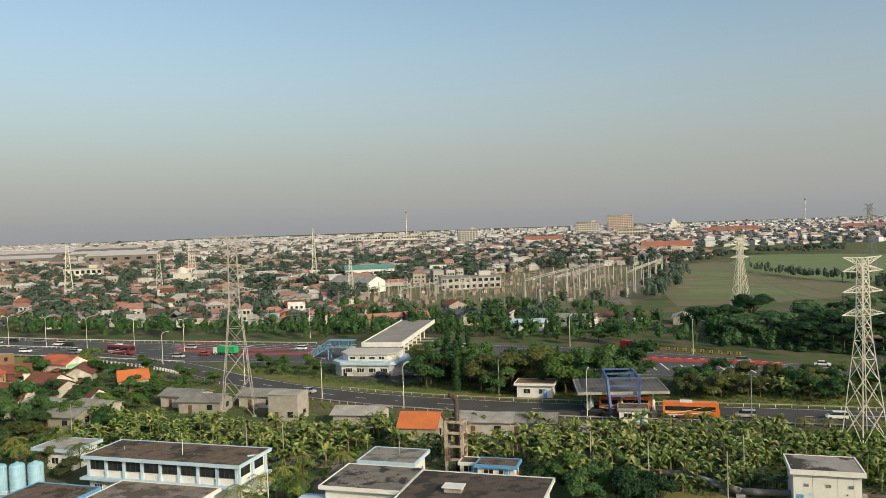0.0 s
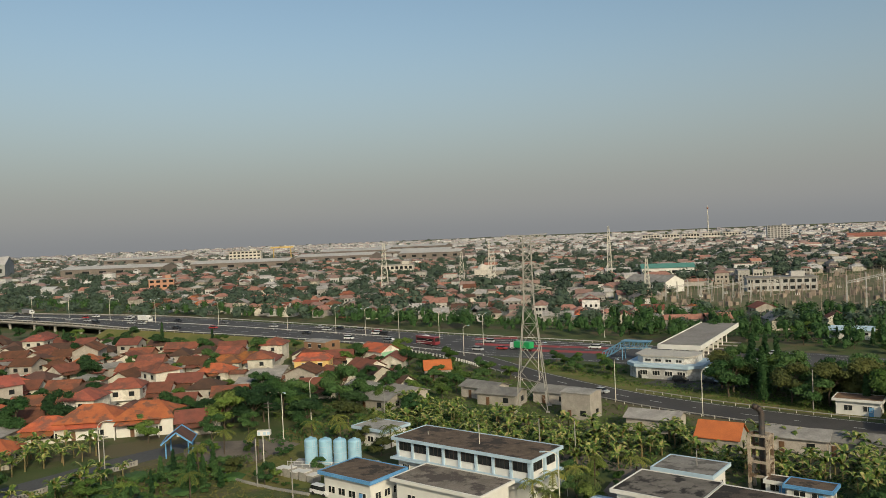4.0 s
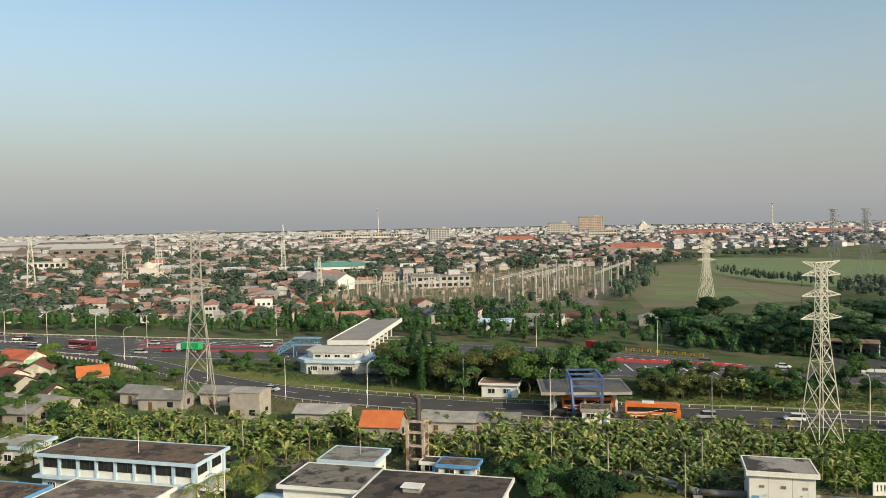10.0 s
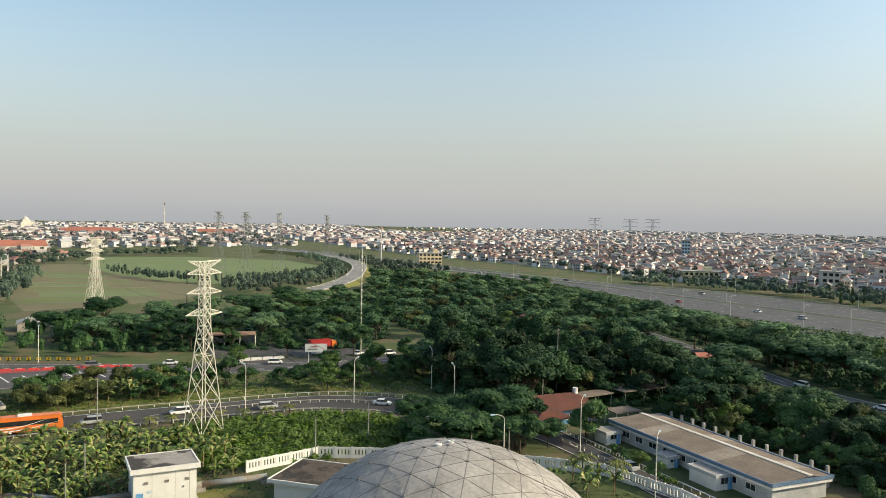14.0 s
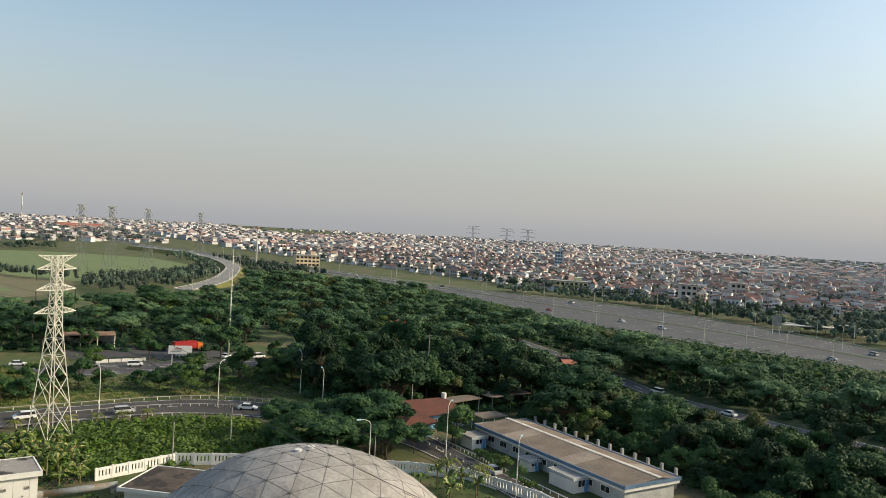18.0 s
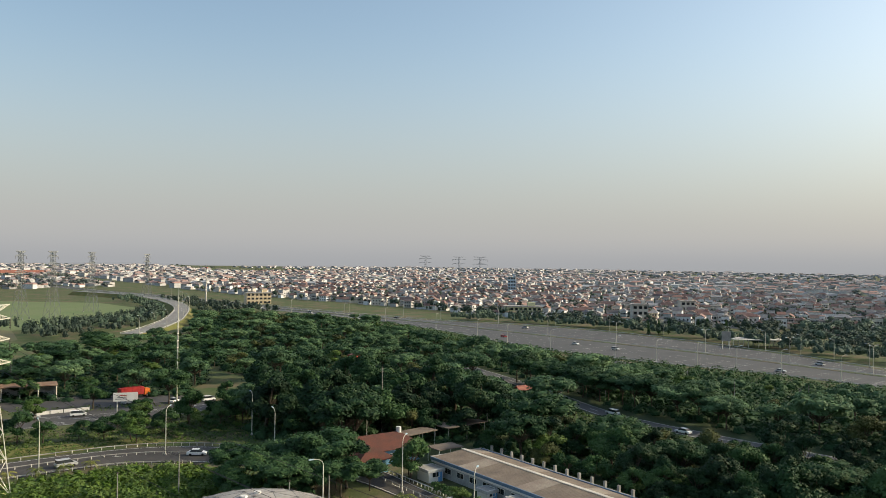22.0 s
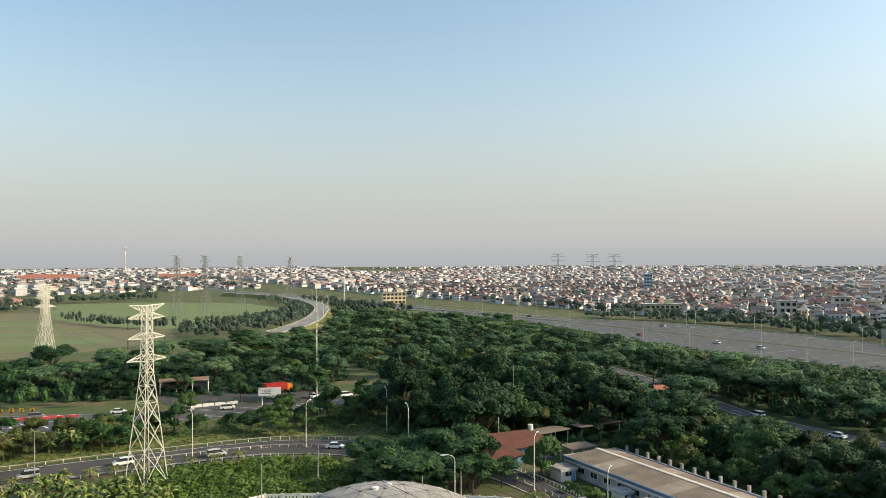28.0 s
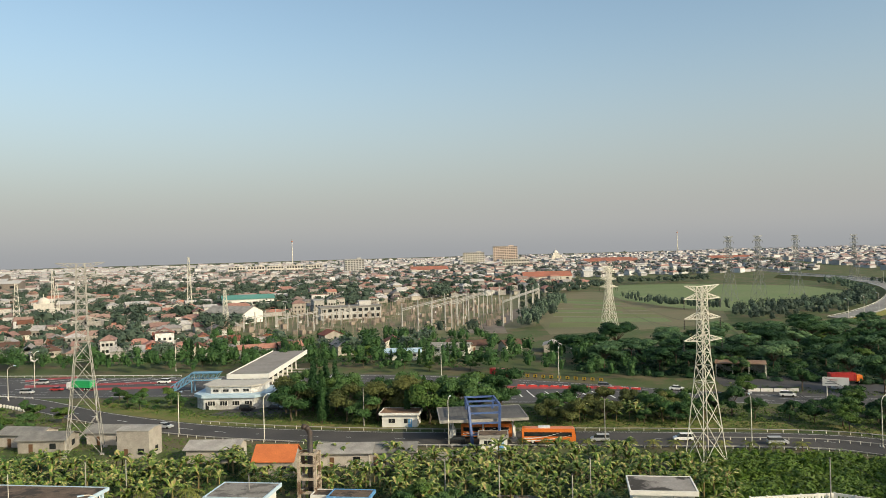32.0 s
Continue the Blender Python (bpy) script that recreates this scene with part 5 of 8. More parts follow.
part("sheet", Shell().box(0, 0, 2.7, 5, 6, 0.12), M_PALEBLUE, aw)
for dx in (-2.3, 2.3):
    for dy in (-2.8, 2.8):
        part("post", Shell().beam((dx, dy, 0), (dx, dy, 2.7), 0.12), M_STEEL, aw)

# frame tower with a bent black flue
M_OLDCONC = mat("rust_streaked_concrete", (0.33, 0.27, 0.21), (0.42, 0.36, 0.29), 0.8, 0.9, 0.25, stain=(0.13, 0.085, 0.055))
ft = thing("flue_tower", "concrete frame tower with bent black flue pipe", "tower", pose(-2, 142, 0, 0, 0, -17))
for dx in (-1.5, 1.5):
    for dy in (-1.2, 1.2):
        part("column", Shell().box(dx, dy, -0.3, 0.5, 0.5, 9.6), M_OLDCONC, ft)
for z in (2.2, 4.6, 7.0, 9.0):
    for dy in (-1.2, 1.2):
        part("beam", Shell().box(0, dy, z, 2.5, 0.4, 0.4), M_OLDCONC, ft)
    for dx in (-1.5, 1.5):
        part("beam", Shell().box(dx, 0, z, 0.4, 1.9, 0.4), M_OLDCONC, ft)
flue = Shell().beam((0.3, 0, 0), (0.3, 0, 12.9), 1.0, 12)
pts = [Vector((0.3 - 1.3 * (1 - math.cos(a)), 0, 12.6 + 1.2 * math.sin(a))) for a in (0, 0.5, 1.0, 1.57)]
for a, b in zip(pts, pts[1:]):
    flue.beam(a, b + (b - a) * 0.15, 1.0, 12)
part("flue", flue, M_DARKSTEEL, ft, "black steel flue pipe", True)
for z in (3, 5.5, 8):
    part("flue_collar", Shell().cyl(0.3, 0, z, 0.62, 0.25, 12), M_DARKSTEEL, ft)

# water tanks
M_TANK = mat("tank_blue", (0.25, 0.46, 0.60), (0.33, 0.53, 0.66), 0.25, 0.55, 0.05, fine=4, grain=0.08)
tp = thing("tank_platform", "raised concrete tank platform with railings", "platform", pose(-79.9, 135.7, 0, 0, 0, 8))
part("slab", Shell().box(0, 0, -0.2, 17, 6, 1.1), M_CONC, tp)
for k in range(12):
    part("railing_post", Shell().beam((-8.3 + 16.6 * k / 11, -2.8, 0.9), (-8.3 + 16.6 * k / 11, -2.8, 2.0), 0.08), M_WHITE, tp)
for z in (1.45, 1.95):
    part("rail", Shell().beam((-8.3, -2.8, z), (8.3, -2.8, z), 0.07), M_WHITE, tp)
for k in range(4):
    t = thing("water_tank", "pale blue upright cylindrical steel water tank", "tank", Matrix.LocRotScale((-84.4 + 3.0 * k, 135.2 + 0.42 * k, 0.9), None, (0.86, 0.86, 0.9)), group="water tanks")
    s = Shell()
    for z0, h, r, r2 in ((0, 5.0, 1.5, 1.5), (5.0, 0.35, 1.5, 1.25), (5.35, 0.2, 1.25, 0.5)):
        s.cyl(0, 0, z0, r, h, 24, r2)
    part("shell", s, M_TANK, t, smooth=False)
    for z in (1.2, 2.5, 3.8):
        part("band", Shell().cyl(0, 0, z, 1.54, 0.08, 24), M_PALEBLUE, t)
    lad = Shell()
    for dx in (-0.25, 0.25):
        lad.beam((1.3 + dx * 0.7, -1.0 + dx * 0.7, 0), (1.3 + dx * 0.7, -1.0 + dx * 0.7, 5.4), 0.07)
    for i in range(13):
        lad.beam((1.12, -1.18, 0.3 + 0.4 * i), (1.48, -0.82, 0.3 + 0.4 * i), 0.05)
    part("ladder", lad, M_PALEBLUE, t)
    part("manhole", Shell().cyl(0, 0, 5.5, 0.4, 0.25, 12), M_TANK, t)
pu = thing("pump_units", "row of small grey concrete pump units", "machinery", pose(-83, 128.5, 0, 0, 0, -17))
for k in range(5):
    u = part("pump_box", Shell().box(-5 + 2.2 * k, 0, 0, 1.6, 2.0, 1.3 + 0.3 * (k % 2)), M_CONC, pu)
    part("lid", Shell().box(-5 + 2.2 * k, 0, 1.3 + 0.3 * (k % 2), 1.75, 2.15, 0.12), M_CREAM, u)

# pipeline
pl = thing("pipeline", "large grey steel pipeline on concrete saddles", "pipeline")
M_PIPE = mat("grey_pipe", (0.22, 0.25, 0.27), (0.16, 0.16, 0.15), 0.4, 0.6, 0.1, stain=(0.17, 0.13, 0.09))
run = [(26, 135.5), (33, 133.5), (36.6, 132.4), (40.8, 126), (42.5, 123.4), (50, 121.3), (60, 118.8), (70, 115.6)]
for a, b in zip(run, run[1:]):
    d = Vector((b[0] - a[0], b[1] - a[1], 0)).normalized() * 0.3
    part("pipe", Shell().beam(Vector((*a, 1.15)) - d, Vector((*b, 1.15)) + d, 1.1, 14), M_PIPE, pl, smooth=True)
for a in run:
    part("saddle", Shell().box(a[0], a[1], -0.2, 0.8, 1.4, 0.95, 70), M_CONC, pl)

# geodesic dome, panel by panel
DOME, DR = Vector((62.2, 64.0, -3.5)), 22.8
M_PANEL = mat("dome_panel", (0.35, 0.33, 0.305), (0.29, 0.275, 0.255), 0.3, 0.7, 0.05, vary=0.07, metal=0.0, stain=(0.25, 0.235, 0.215))
dome = thing("geodesic_dome", "grey geodesic dome roof of triangular metal panels", "dome", Matrix.Translation(DOME))
bm = bmesh.new()
bmesh.ops.create_icosphere(bm, subdivisions=4, radius=DR)
base_z = 6.5
near, rest, seams = [], Shell(), Shell()
for f in bm.faces:
    if f.calc_center_median().z > base_z:
        (near if f.calc_center_median().y > -9 else rest.f).append([v.co.copy() for v in f.verts])
rest_tris, rest.f = rest.f, []


def panel_shell(tri, s=None):
    s = s or Shell()
    c = sum(tri, Vector()) / 3
    out = c.normalized()
    inner = [c + (p - c) * 0.985 + out * 0.05 for p in tri]
    peak = c + out * 0.11
    low = [c + (p - c) * 0.985 - out * 0.04 for p in tri]
    for k in range(3):
        j = (k + 1) % 3
        s.poly([inner[k], inner[j], peak])
        s.poly([low[k], low[j], inner[j], inner[k]])
    return s


for tri in near[:300]:
    part("panel", panel_shell(tri), M_PANEL, dome)
for tri in near[300:] + rest_tris:
    panel_shell(tri, rest)
tagged(part("panelling", rest, M_PANEL, dome), "grey metal panels", kind="stuff")
for e in bm.edges:
    if (e.verts[0].co.z + e.verts[1].co.z) / 2 > base_z - 0.5:
        seams.beam(e.verts[0].co * 1.001, e.verts[1].co * 1.001, 0.10)
hubs = [v.co.copy() for v in bm.verts if v.co.z > 9 and v.co.y > -6]
for c in hubs:
    seams.beam(c * 0.998, c * 1.006, 0.4, 6)
part("seam", seams, mat("dome_seam", (0.16, 0.155, 0.15), (0.2, 0.19, 0.18), 0.5, 0.6, 0.0, metal=0.3), dome, "dark metal seam battens")
bm.free()
rw = math.sqrt(DR ** 2 - base_z ** 2)
part("ring_wall", Shell().cyl(0, 0, 3.0, rw + 0.5, base_z - 2.8, 48), M_CREAM, dome)
for dx in (-0.8, 1.2):
    part("roof_vent", Shell().cyl(dx, 0.8, DR - 0.15, 0.4, 0.35, 10), M_WHITE, dome)


# white slotted perimeter wall
def slotted_wall(pts, h=2.4, panel=3.0, label="white concrete perimeter wall with vertical slots", wm=M_WHITE):
    t = thing("perimeter_wall", label, "wall", group="perimeter walls")
    for a, b in zip(pts, pts[1:]):
        a, b = Vector((*a, 0)), Vector((*b, 0))
        n = max(1, round((b - a).length / panel))
        rz = math.degrees(math.atan2(b.y - a.y, b.x - a.x))
        for k in range(n):
            p = a.lerp(b, (k + 0.5) / n)
            w = (b - a).length / n
            q = pose(p.x, p.y, 0, 0, 0, rz)
            s = Shell().box(0, 0, 0, w, 0.18, h * 0.32).box(0, 0, h * 0.8, w, 0.18, h * 0.2)
            for j in range(5):
                s.box(-w / 2 + w * (j + 0.5) / 5, 0, h * 0.32, w / 5 * 0.6, 0.16, h * 0.48)
            pn = part("wall_panel", s, wm, t)
            pn.matrix_world = q
            e = a.lerp(b, k / n)
            ps = part("pillar", Shell().box(0, 0, -0.2, 0.3, 0.3, h + 0.3), wm, t)
            ps.matrix_world = pose(e.x, e.y, 0, 0, 0, rz)
    return t


slotted_wall([(70.5, 122.5), (85, 121.5), (92, 115), (104, 101), (112.5, 90), (117.5, 80), (116, 64), (109, 46)], 2.1)
slotted_wall([(-121.5, 128), (-125.5, 113), (-129.5, 95), (-137.5, 60)], 1.0, 3.0, "low grey baluster fence along the village lane", M_CONC)

# lawns and yards
for name, label, pts, m, z in (
        ("lawn", "mown yellow-green lawn beside the pump house", [(18, 126), (45, 112), (62, 104), (68, 112), (60, 121), (40, 130), (26, 136)], M_LAWN, 0.03),
        ("lawn", "mown green lawn beside the water tanks", [(-98, 128), (-90, 120), (-72, 126), (-70, 134), (-86, 150), (-92, 152), (-99, 167), (-106, 171), (-107, 160), (-95, 146)], M_LAWN, 0.03),
        ("lawn", "grass bank between highway and village", [(-300, 300), (-190, 286), (-120, 262), (-120, 246), (-190, 258), (-300, 282)], M_LAWN, 0.03),
        ("lawn", "grass verge between ramp and toll plaza", [(-80, 246), (-58, 236), (-30, 214), (10, 198), (44, 190), (40, 198), (-10, 214), (-40, 232), (-66, 256)], M_LAWN, 0.035),
        ("lawn", "grass strip beside the ramp road", [(50, 188), (84, 178), (116, 168), (130, 158), (124, 172), (96, 186), (60, 198)], M_LAWN, 0.048)):
    tagged(part(name, Shell().poly([(x, y, z) for x, y in pts][:: 1 if sum((b[0] - a[0]) * (b[1] + a[1]) for a, b in zip(pts, pts[1:] + pts[:1])) < 0 else -1]), m), label, "lawn", kind="structure")
M_YARD = mat("paved_yard", (0.20, 0.17, 0.14), (0.14, 0.12, 0.10), 0.2, 0.9, 0.2)
M_FIELD = mat("rice_field", (0.125, 0.175, 0.07), (0.15, 0.185, 0.085), 0.02, 0.95, 0.2, fine=30)
M_FALLOW = mat("fallow_field", (0.165, 0.14, 0.085), (0.125, 0.132, 0.07), 0.03, 0.95, 0.2, fine=30)
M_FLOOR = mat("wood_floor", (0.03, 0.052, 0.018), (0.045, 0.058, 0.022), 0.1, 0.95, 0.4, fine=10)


def patch(name, label, pts, m, z=0.03, cat="field"):
    ccw = sum((b[0] - a[0]) * (b[1] + a[1]) for a, b in zip(pts, pts[1:] + pts[:1])) < 0
    tagged(part(name, Shell().poly([(x, y, z) for x, y in (pts if ccw else pts[::-1])]), m), label, cat, kind="structure")


patch("yard", "worn brown paved parking yard", [(-124, 145), (-112, 149), (-105, 153), (-96, 150), (-98, 136), (-108, 129), (-117, 137)], M_YARD, 0.04, "yard")
patch("yard", "grey works road between blocks", [(-30, 108), (-24, 108), (-18, 150), (-60, 160), (-62, 155), (-26, 146)], M_YARD, 0.042, "yard")
patch("yard", "paved parking beside the toll building", [(-32, 226), (-12, 220), (-6, 228), (-28, 236)], M_ASPHALT, 0.045, "yard")
patch("yard", "broad asphalt yard beside the workshop", [(118, 205), (160, 186), (176, 205), (150, 238), (128, 250), (122, 232)], M_ASPHALT, 0.045, "yard")
patch("field", "wide green rice field beyond the woods", [(232, 598), (250, 700), (316, 831), (397, 790), (450, 700), (430, 610), (383, 560), (330, 482), (250, 474), (235, 516)], M_FIELD)
patch("field", "fallow brown field with green strips", [(193, 739), (252, 720), (232, 598), (235, 516), (250, 474), (225, 420), (179, 392), (111, 386), (128, 484)], M_FALLOW)
M_CROP = mat("young_crop", (0.15, 0.165, 0.07), (0.12, 0.15, 0.055), 0.05, 0.95, 0.2, fine=30)
M_DIKE = mat("dry_dike", (0.24, 0.21, 0.15), (0.2, 0.18, 0.12), 0.1, 0.95, 0.2)
fl = lambda s, a: (lambda l, r_: (l[0] + (r_[0] - l[0]) * a, l[1] + (r_[1] - l[1]) * a))((118 + 76 * s, 415 + 235 * s), (186 + 44 * s, 395 + 185 * s))
for k, (s0, s1, a0, a1, m) in enumerate(((0.02, 0.13, 0.0, 0.55, M_CROP), (0.15, 0.27, 0.1, 1.0, M_FIELD), (0.31, 0.40, 0.0, 1.0, M_CROP), (0.44, 0.52, 0.0, 0.7, M_FIELD), (0.60, 0.70, 0.2, 1.0, M_CROP), (0.78, 0.9, 0.0, 0.8, M_FIELD), (0.93, 1.02, 0.1, 0.9, M_CROP))):
    patch("field", "narrow green crop strip in fallow field", [fl(s0, a0), fl(s0, a1), fl(s1, a1), fl(s1, a0)], m, 0.05)
for s0 in (0.29, 0.42, 0.55, 0.75):
    patch("field_dike", "narrow dry earth dike between field strips", [fl(s0, 0), fl(s0, 1.0), fl(s0 + 0.012, 1.0), fl(s0 + 0.012, 0)], M_DIKE, 0.08)
patch("yard", "bare brown earth beside the substation", [(90, 456), (134, 557), (145, 551), (99, 440), (92, 399), (69, 413)], M_YARD, 0.085, "yard")
# ground sheets darker than the open grass, over both wood outlines
patch("wood_floor", "dark green ground under the trees", WOOD, M_FLOOR, 0.02, "ground")
patch("wood_floor", "dark green ground behind the plaza", PLAZA_WOOD, M_FLOOR, 0.026, "ground")
patch("substation_yard", "pale gravel substation yard", [(-60, 425), (50, 385), (115, 430), (195, 715), (100, 700), (-40, 540)], mat("gravel", (0.17, 0.155, 0.095), (0.11, 0.125, 0.055), 0.05, 0.95, 0.3, fine=20), 0.07, "yard")

# ---- toll gate on the ramp ----
tg = thing("toll_gate", "ramp toll gate with grey canopy and navy arch", "toll gate", pose(37, 184, 0, 0, 0, -5))
part("canopy_slab", Shell().box(0, 0, 5.0, 20, 15, 0.6), mat("canopy_sheet", (0.15, 0.145, 0.135), (0.12, 0.115, 0.11), 0.3, 0.9, 0.1), tg, "grey sheet canopy")
for dy in (-7.55, 7.55):
    part("fascia", Shell().box(0, dy, 5.05, 20.4, 0.2, 0.65), M_CONC, tg)
for dx in (-10.1, 10.1):
    part("fascia", Shell().box(dx, 0, 5.05, 0.2, 14.8, 0.65), M_CONC, tg)
for k in range(20):
    part("roof_rib", Shell().box(-9.5 + k, 0, 5.6, 0.1, 14.6, 0.06), MATS["canopy_sheet"], tg)
for dx in (-7, 0, 7):
    for dy in (-4, 4):
        part("column", Shell().beam((dx, dy, 0), (dx, dy, 5), 0.45, 10), M_WHITE, tg)
for sgn in (-1, 1):
    part("arch_leg", Shell().beam((sgn * 3.0, -9.5, 0), (sgn * 3.6, -8.0, 8.8), 0.6), M_NAVY, tg)
    part("arch_leg", Shell().beam((sgn * 3.6, -8.0, 8.8), (sgn * 3.4, 3.0, 8.8), 0.5), M_NAVY, tg)
    part("arch_leg", Shell().beam((sgn * 3.4, 3.0, 8.8), (sgn * 3.2, 4.5, 5.4), 0.5), M_NAVY, tg)
for y_, z_ in ((-9.0, 2.6), (-8.6, 5.0), (-8.2, 7.2), (-8.0, 8.8), (-2.5, 8.8), (3.0, 8.8)):
    part("arch_rung", Shell().beam((-3.5, y_, z_), (3.5, y_, z_), 0.45), M_NAVY, tg)
for dx in (-7, 0, 7):
    b = part("booth", Shell().box(dx, -1.5, 0, 1.4, 3.2, 2.6), PAINT["orange"] if dx == 0 else M_WHITE, tg)
    part("booth_window", Shell().box(dx, -1.5, 1.2, 1.46, 2.6, 0.9), M_GLASS, b)
    part("island", Shell().box(dx, -1.5, -0.1, 1.8, 13, 0.35), M_CONC, tg)
roof_block("gate_hut", "small white control hut below the toll gate", 37.5, 172.6, 6.0, 4.5, 3.2, -12, M_CONC, M_DARKROOF, windows=2, over=0.4)
roof_block("gate_office", "small white office with brown flat roof", 19.5, 201, 9, 5.5, 3.6, -15, M_CREAM, mat("brown_sheet", (0.2, 0.12, 0.08), (0.26, 0.17, 0.11), 0.4, 0.85, 0.1), windows=2, over=0.7)
cw = thing("boundary_wall", "low grey concrete wall below the gate", "wall", pose(30, 163.5, 0, 0, 0, -12))
for k in range(8):
    part("wall_panel", Shell().box(-12 + 3 * k, 0, 0, 2.96, 0.2, 1.9), M_CONC, cw)

# ---- main toll plaza ----
tb = thing("toll_office", "white two-storey toll office with curved front band", "building", pose(-26, 241, 0, 0, 0, -12))
oct_ = lambda sx, sy, c: [(-sx / 2 + c, -sy / 2), (sx / 2 - c, -sy / 2), (sx / 2, -sy / 2 + c), (sx / 2, sy / 2), (-sx / 2, sy / 2), (-sx / 2, -sy / 2 + c)]
M_OFFICE = mat("weathered_white_wall", (0.64, 0.64, 0.63), (0.54, 0.54, 0.53), 0.5, 0.85, 0.05, stain=(0.38, 0.37, 0.35))
part("ground_floor_wall", Shell().slab(oct_(21, 14, 3), -0.2, 3.4), M_OFFICE, tb)
part("band", Shell().slab(oct_(22.4, 15.4, 3.4), 3.4, 4.3), M_PALEBLUE, tb)
part("upper_wall", Shell().slab(oct_(17, 10, 2.5), 4.3, 6.2), M_OFFICE, tb)
part("roof", Shell().slab(oct_(18, 11, 2.6), 6.2, 6.6), mat("roof_cream", (0.5, 0.47, 0.42), (0.42, 0.4, 0.36), 0.3, 0.85, 0.1), tb)
wall_windows(tb, -7, 7.5, -7.03, 1.1, 4, 2.2, 1.4, panes=3)
part("door", Shell().box(-8.4 + 2.0, -7.05, 0, 1.0, 0.1, 2.1), M_GLASS, tb)
wall_windows(tb, -6, 6, -5.03, 4.7, 4, 1.8, 0.9, panes=2)
tc = thing("plaza_canopy", "long flat grey toll plaza canopy roof", "canopy", pose(-19.5, 283, 0, 0, 0, 0))
axis = Vector((10, 57, 0)).normalized()
tc.matrix_world = pose(-19.0, 282.5, 0, 0, 0, math.degrees(math.atan2(axis.y, axis.x)))
part("roof_slab", Shell().box(0, 0, 5.9, 58, 13, 0.9), mat("canopy_grey", (0.27, 0.25, 0.23), (0.22, 0.2, 0.18), 0.15, 0.8, 0.1), tc)
for dy in (-6.6, 6.6):
    part("fascia", Shell().box(0, dy, 5.6, 58.4, 0.25, 1.5), M_CREAM, tc)
part("fascia", Shell().box(-29.2, 0, 5.6, 0.25, 12.9, 1.5), M_CREAM, tc)
for k in range(8):
    for dy in (-3, 3):
        part("column", Shell().beam((-25 + 7.2 * k, dy, 0), (-25 + 7.2 * k, dy, 5.9), 0.5, 10), M_WHITE, tc)
for k in range(8):
    b = thing("toll_booth", "white glazed toll booth under the canopy", "toll booth", pose(-19.0, 282.5, 0, 0, 0, 80) @ pose(-25 + 7.2 * k, 0, 0.06), group="toll booths")
    part("cabin", Shell().box(0, 0, 0.2, 1.5, 3.0, 2.4), M_WHITE, b)
    part("glazing", Shell().box(0, 0, 1.2, 1.56, 2.5, 0.9), M_GLASS, b)
    part("island", Shell().box(0, 0, 0, 1.9, 16, 0.25), M_CONC, b)
M_SKYBLUE = mat("sky_blue_steel", (0.12, 0.27, 0.42), (0.16, 0.32, 0.46), 0.5, 0.5, 0.05)
fb = thing("stair_bridge", "blue steel lattice stair bridge beside canopy", "footbridge", pose(-41, 267, 0, 0, 0, -12))
for dy in (-1.4, 1.4):
    for z in (4.0, 6.2):
        part("chord", Shell().beam((-2, dy, z), (7, dy, z), 0.3), M_SKYBLUE, fb)
        part("chord", Shell().beam((-9, dy, z - 4.0), (-2, dy, z), 0.3), M_SKYBLUE, fb)
    w = Shell()
    for k in range(10):
        x0 = -9 + 1.6 * k
        zb = lambda x: min(4.0, max(0.0, (x + 9) / 7 * 4.0))
        w.beam((x0, dy, zb(x0)), (x0 + 1.6, dy, zb(x0 + 1.6) + 2.2), 0.16).beam((x0, dy, zb(x0)), (x0, dy, zb(x0) + 2.2), 0.16)
    part("lattice", w, M_SKYBLUE, fb)
for x_ in (-2, 6.5):
    for dy in (-1.4, 1.4):
        part("post", Shell().beam((x_, dy, 0), (x_, dy, 4.2), 0.3), M_SKYBLUE, fb)
part("deck", Shell().box(2.5, 0, 3.8, 9, 2.8, 0.2), M_STEEL, fb)
part("canopy", Shell().box(2.5, 0, 6.3, 9.6, 3.6, 0.15), M_SKYBLUE, fb)
for pts in ([(-132, 309), (-94, 316), (-92, 312), (-128, 304)], [(-112, 300), (-52, 292), (-51, 288), (-110, 294)], [(-84, 286), (-50, 282), (-50, 277), (-82, 281)], [(48, 246), (54, 249), (92, 238), (90, 233)]):
    patch("red_marking", "faded red rumble marking on the plaza", pts, M_REDLINE, 0.085, "road marking")
for i in range(9):
    a = Vector((-125 + 9 * i, 305 - 1.9 * i, 0.09))
    patch("lane_marking", "white slanted lane line on the plaza", [(a.x, a.y), (a.x + 16, a.y + 8), (a.x + 16, a.y + 8.6), (a.x, a.y + 0.6)], M_LINE, 0.095, "road marking")
for i in range(6):
    for ox, oy in ((44, 232), (66, 224)):
        a = (ox + 3.4 * i, oy - 0.9 * i)
        patch("lane_marking", "white lane line at the toll plaza", [(a[0], a[1]), (a[0] + 0.5, a[1]), (a[0] + 0.9, a[1] + 11), (a[0] + 0.4, a[1] + 11)], M_LINE, 0.095, "road marking")
for i in range(10):
    t = thing("chevron_board", "yellow and black chevron barrier board", "barrier", pose(68 + 2.3 * i, 262.5 - 1.7 * i, 0, 0, 0, -38), group="chevron boards")
    part("board", Shell().box(0, 0, 0.3, 1.3, 0.12, 0.9), PAINT["yellow"], t)
    part("stripe", Shell().box(0.1, -0.08, 0.45, 0.35, 0.06, 0.6), PAINT["black"], t)
    part("foot", Shell().box(0, 0, 0, 0.5, 0.5, 0.3), M_DARKSTEEL, t)
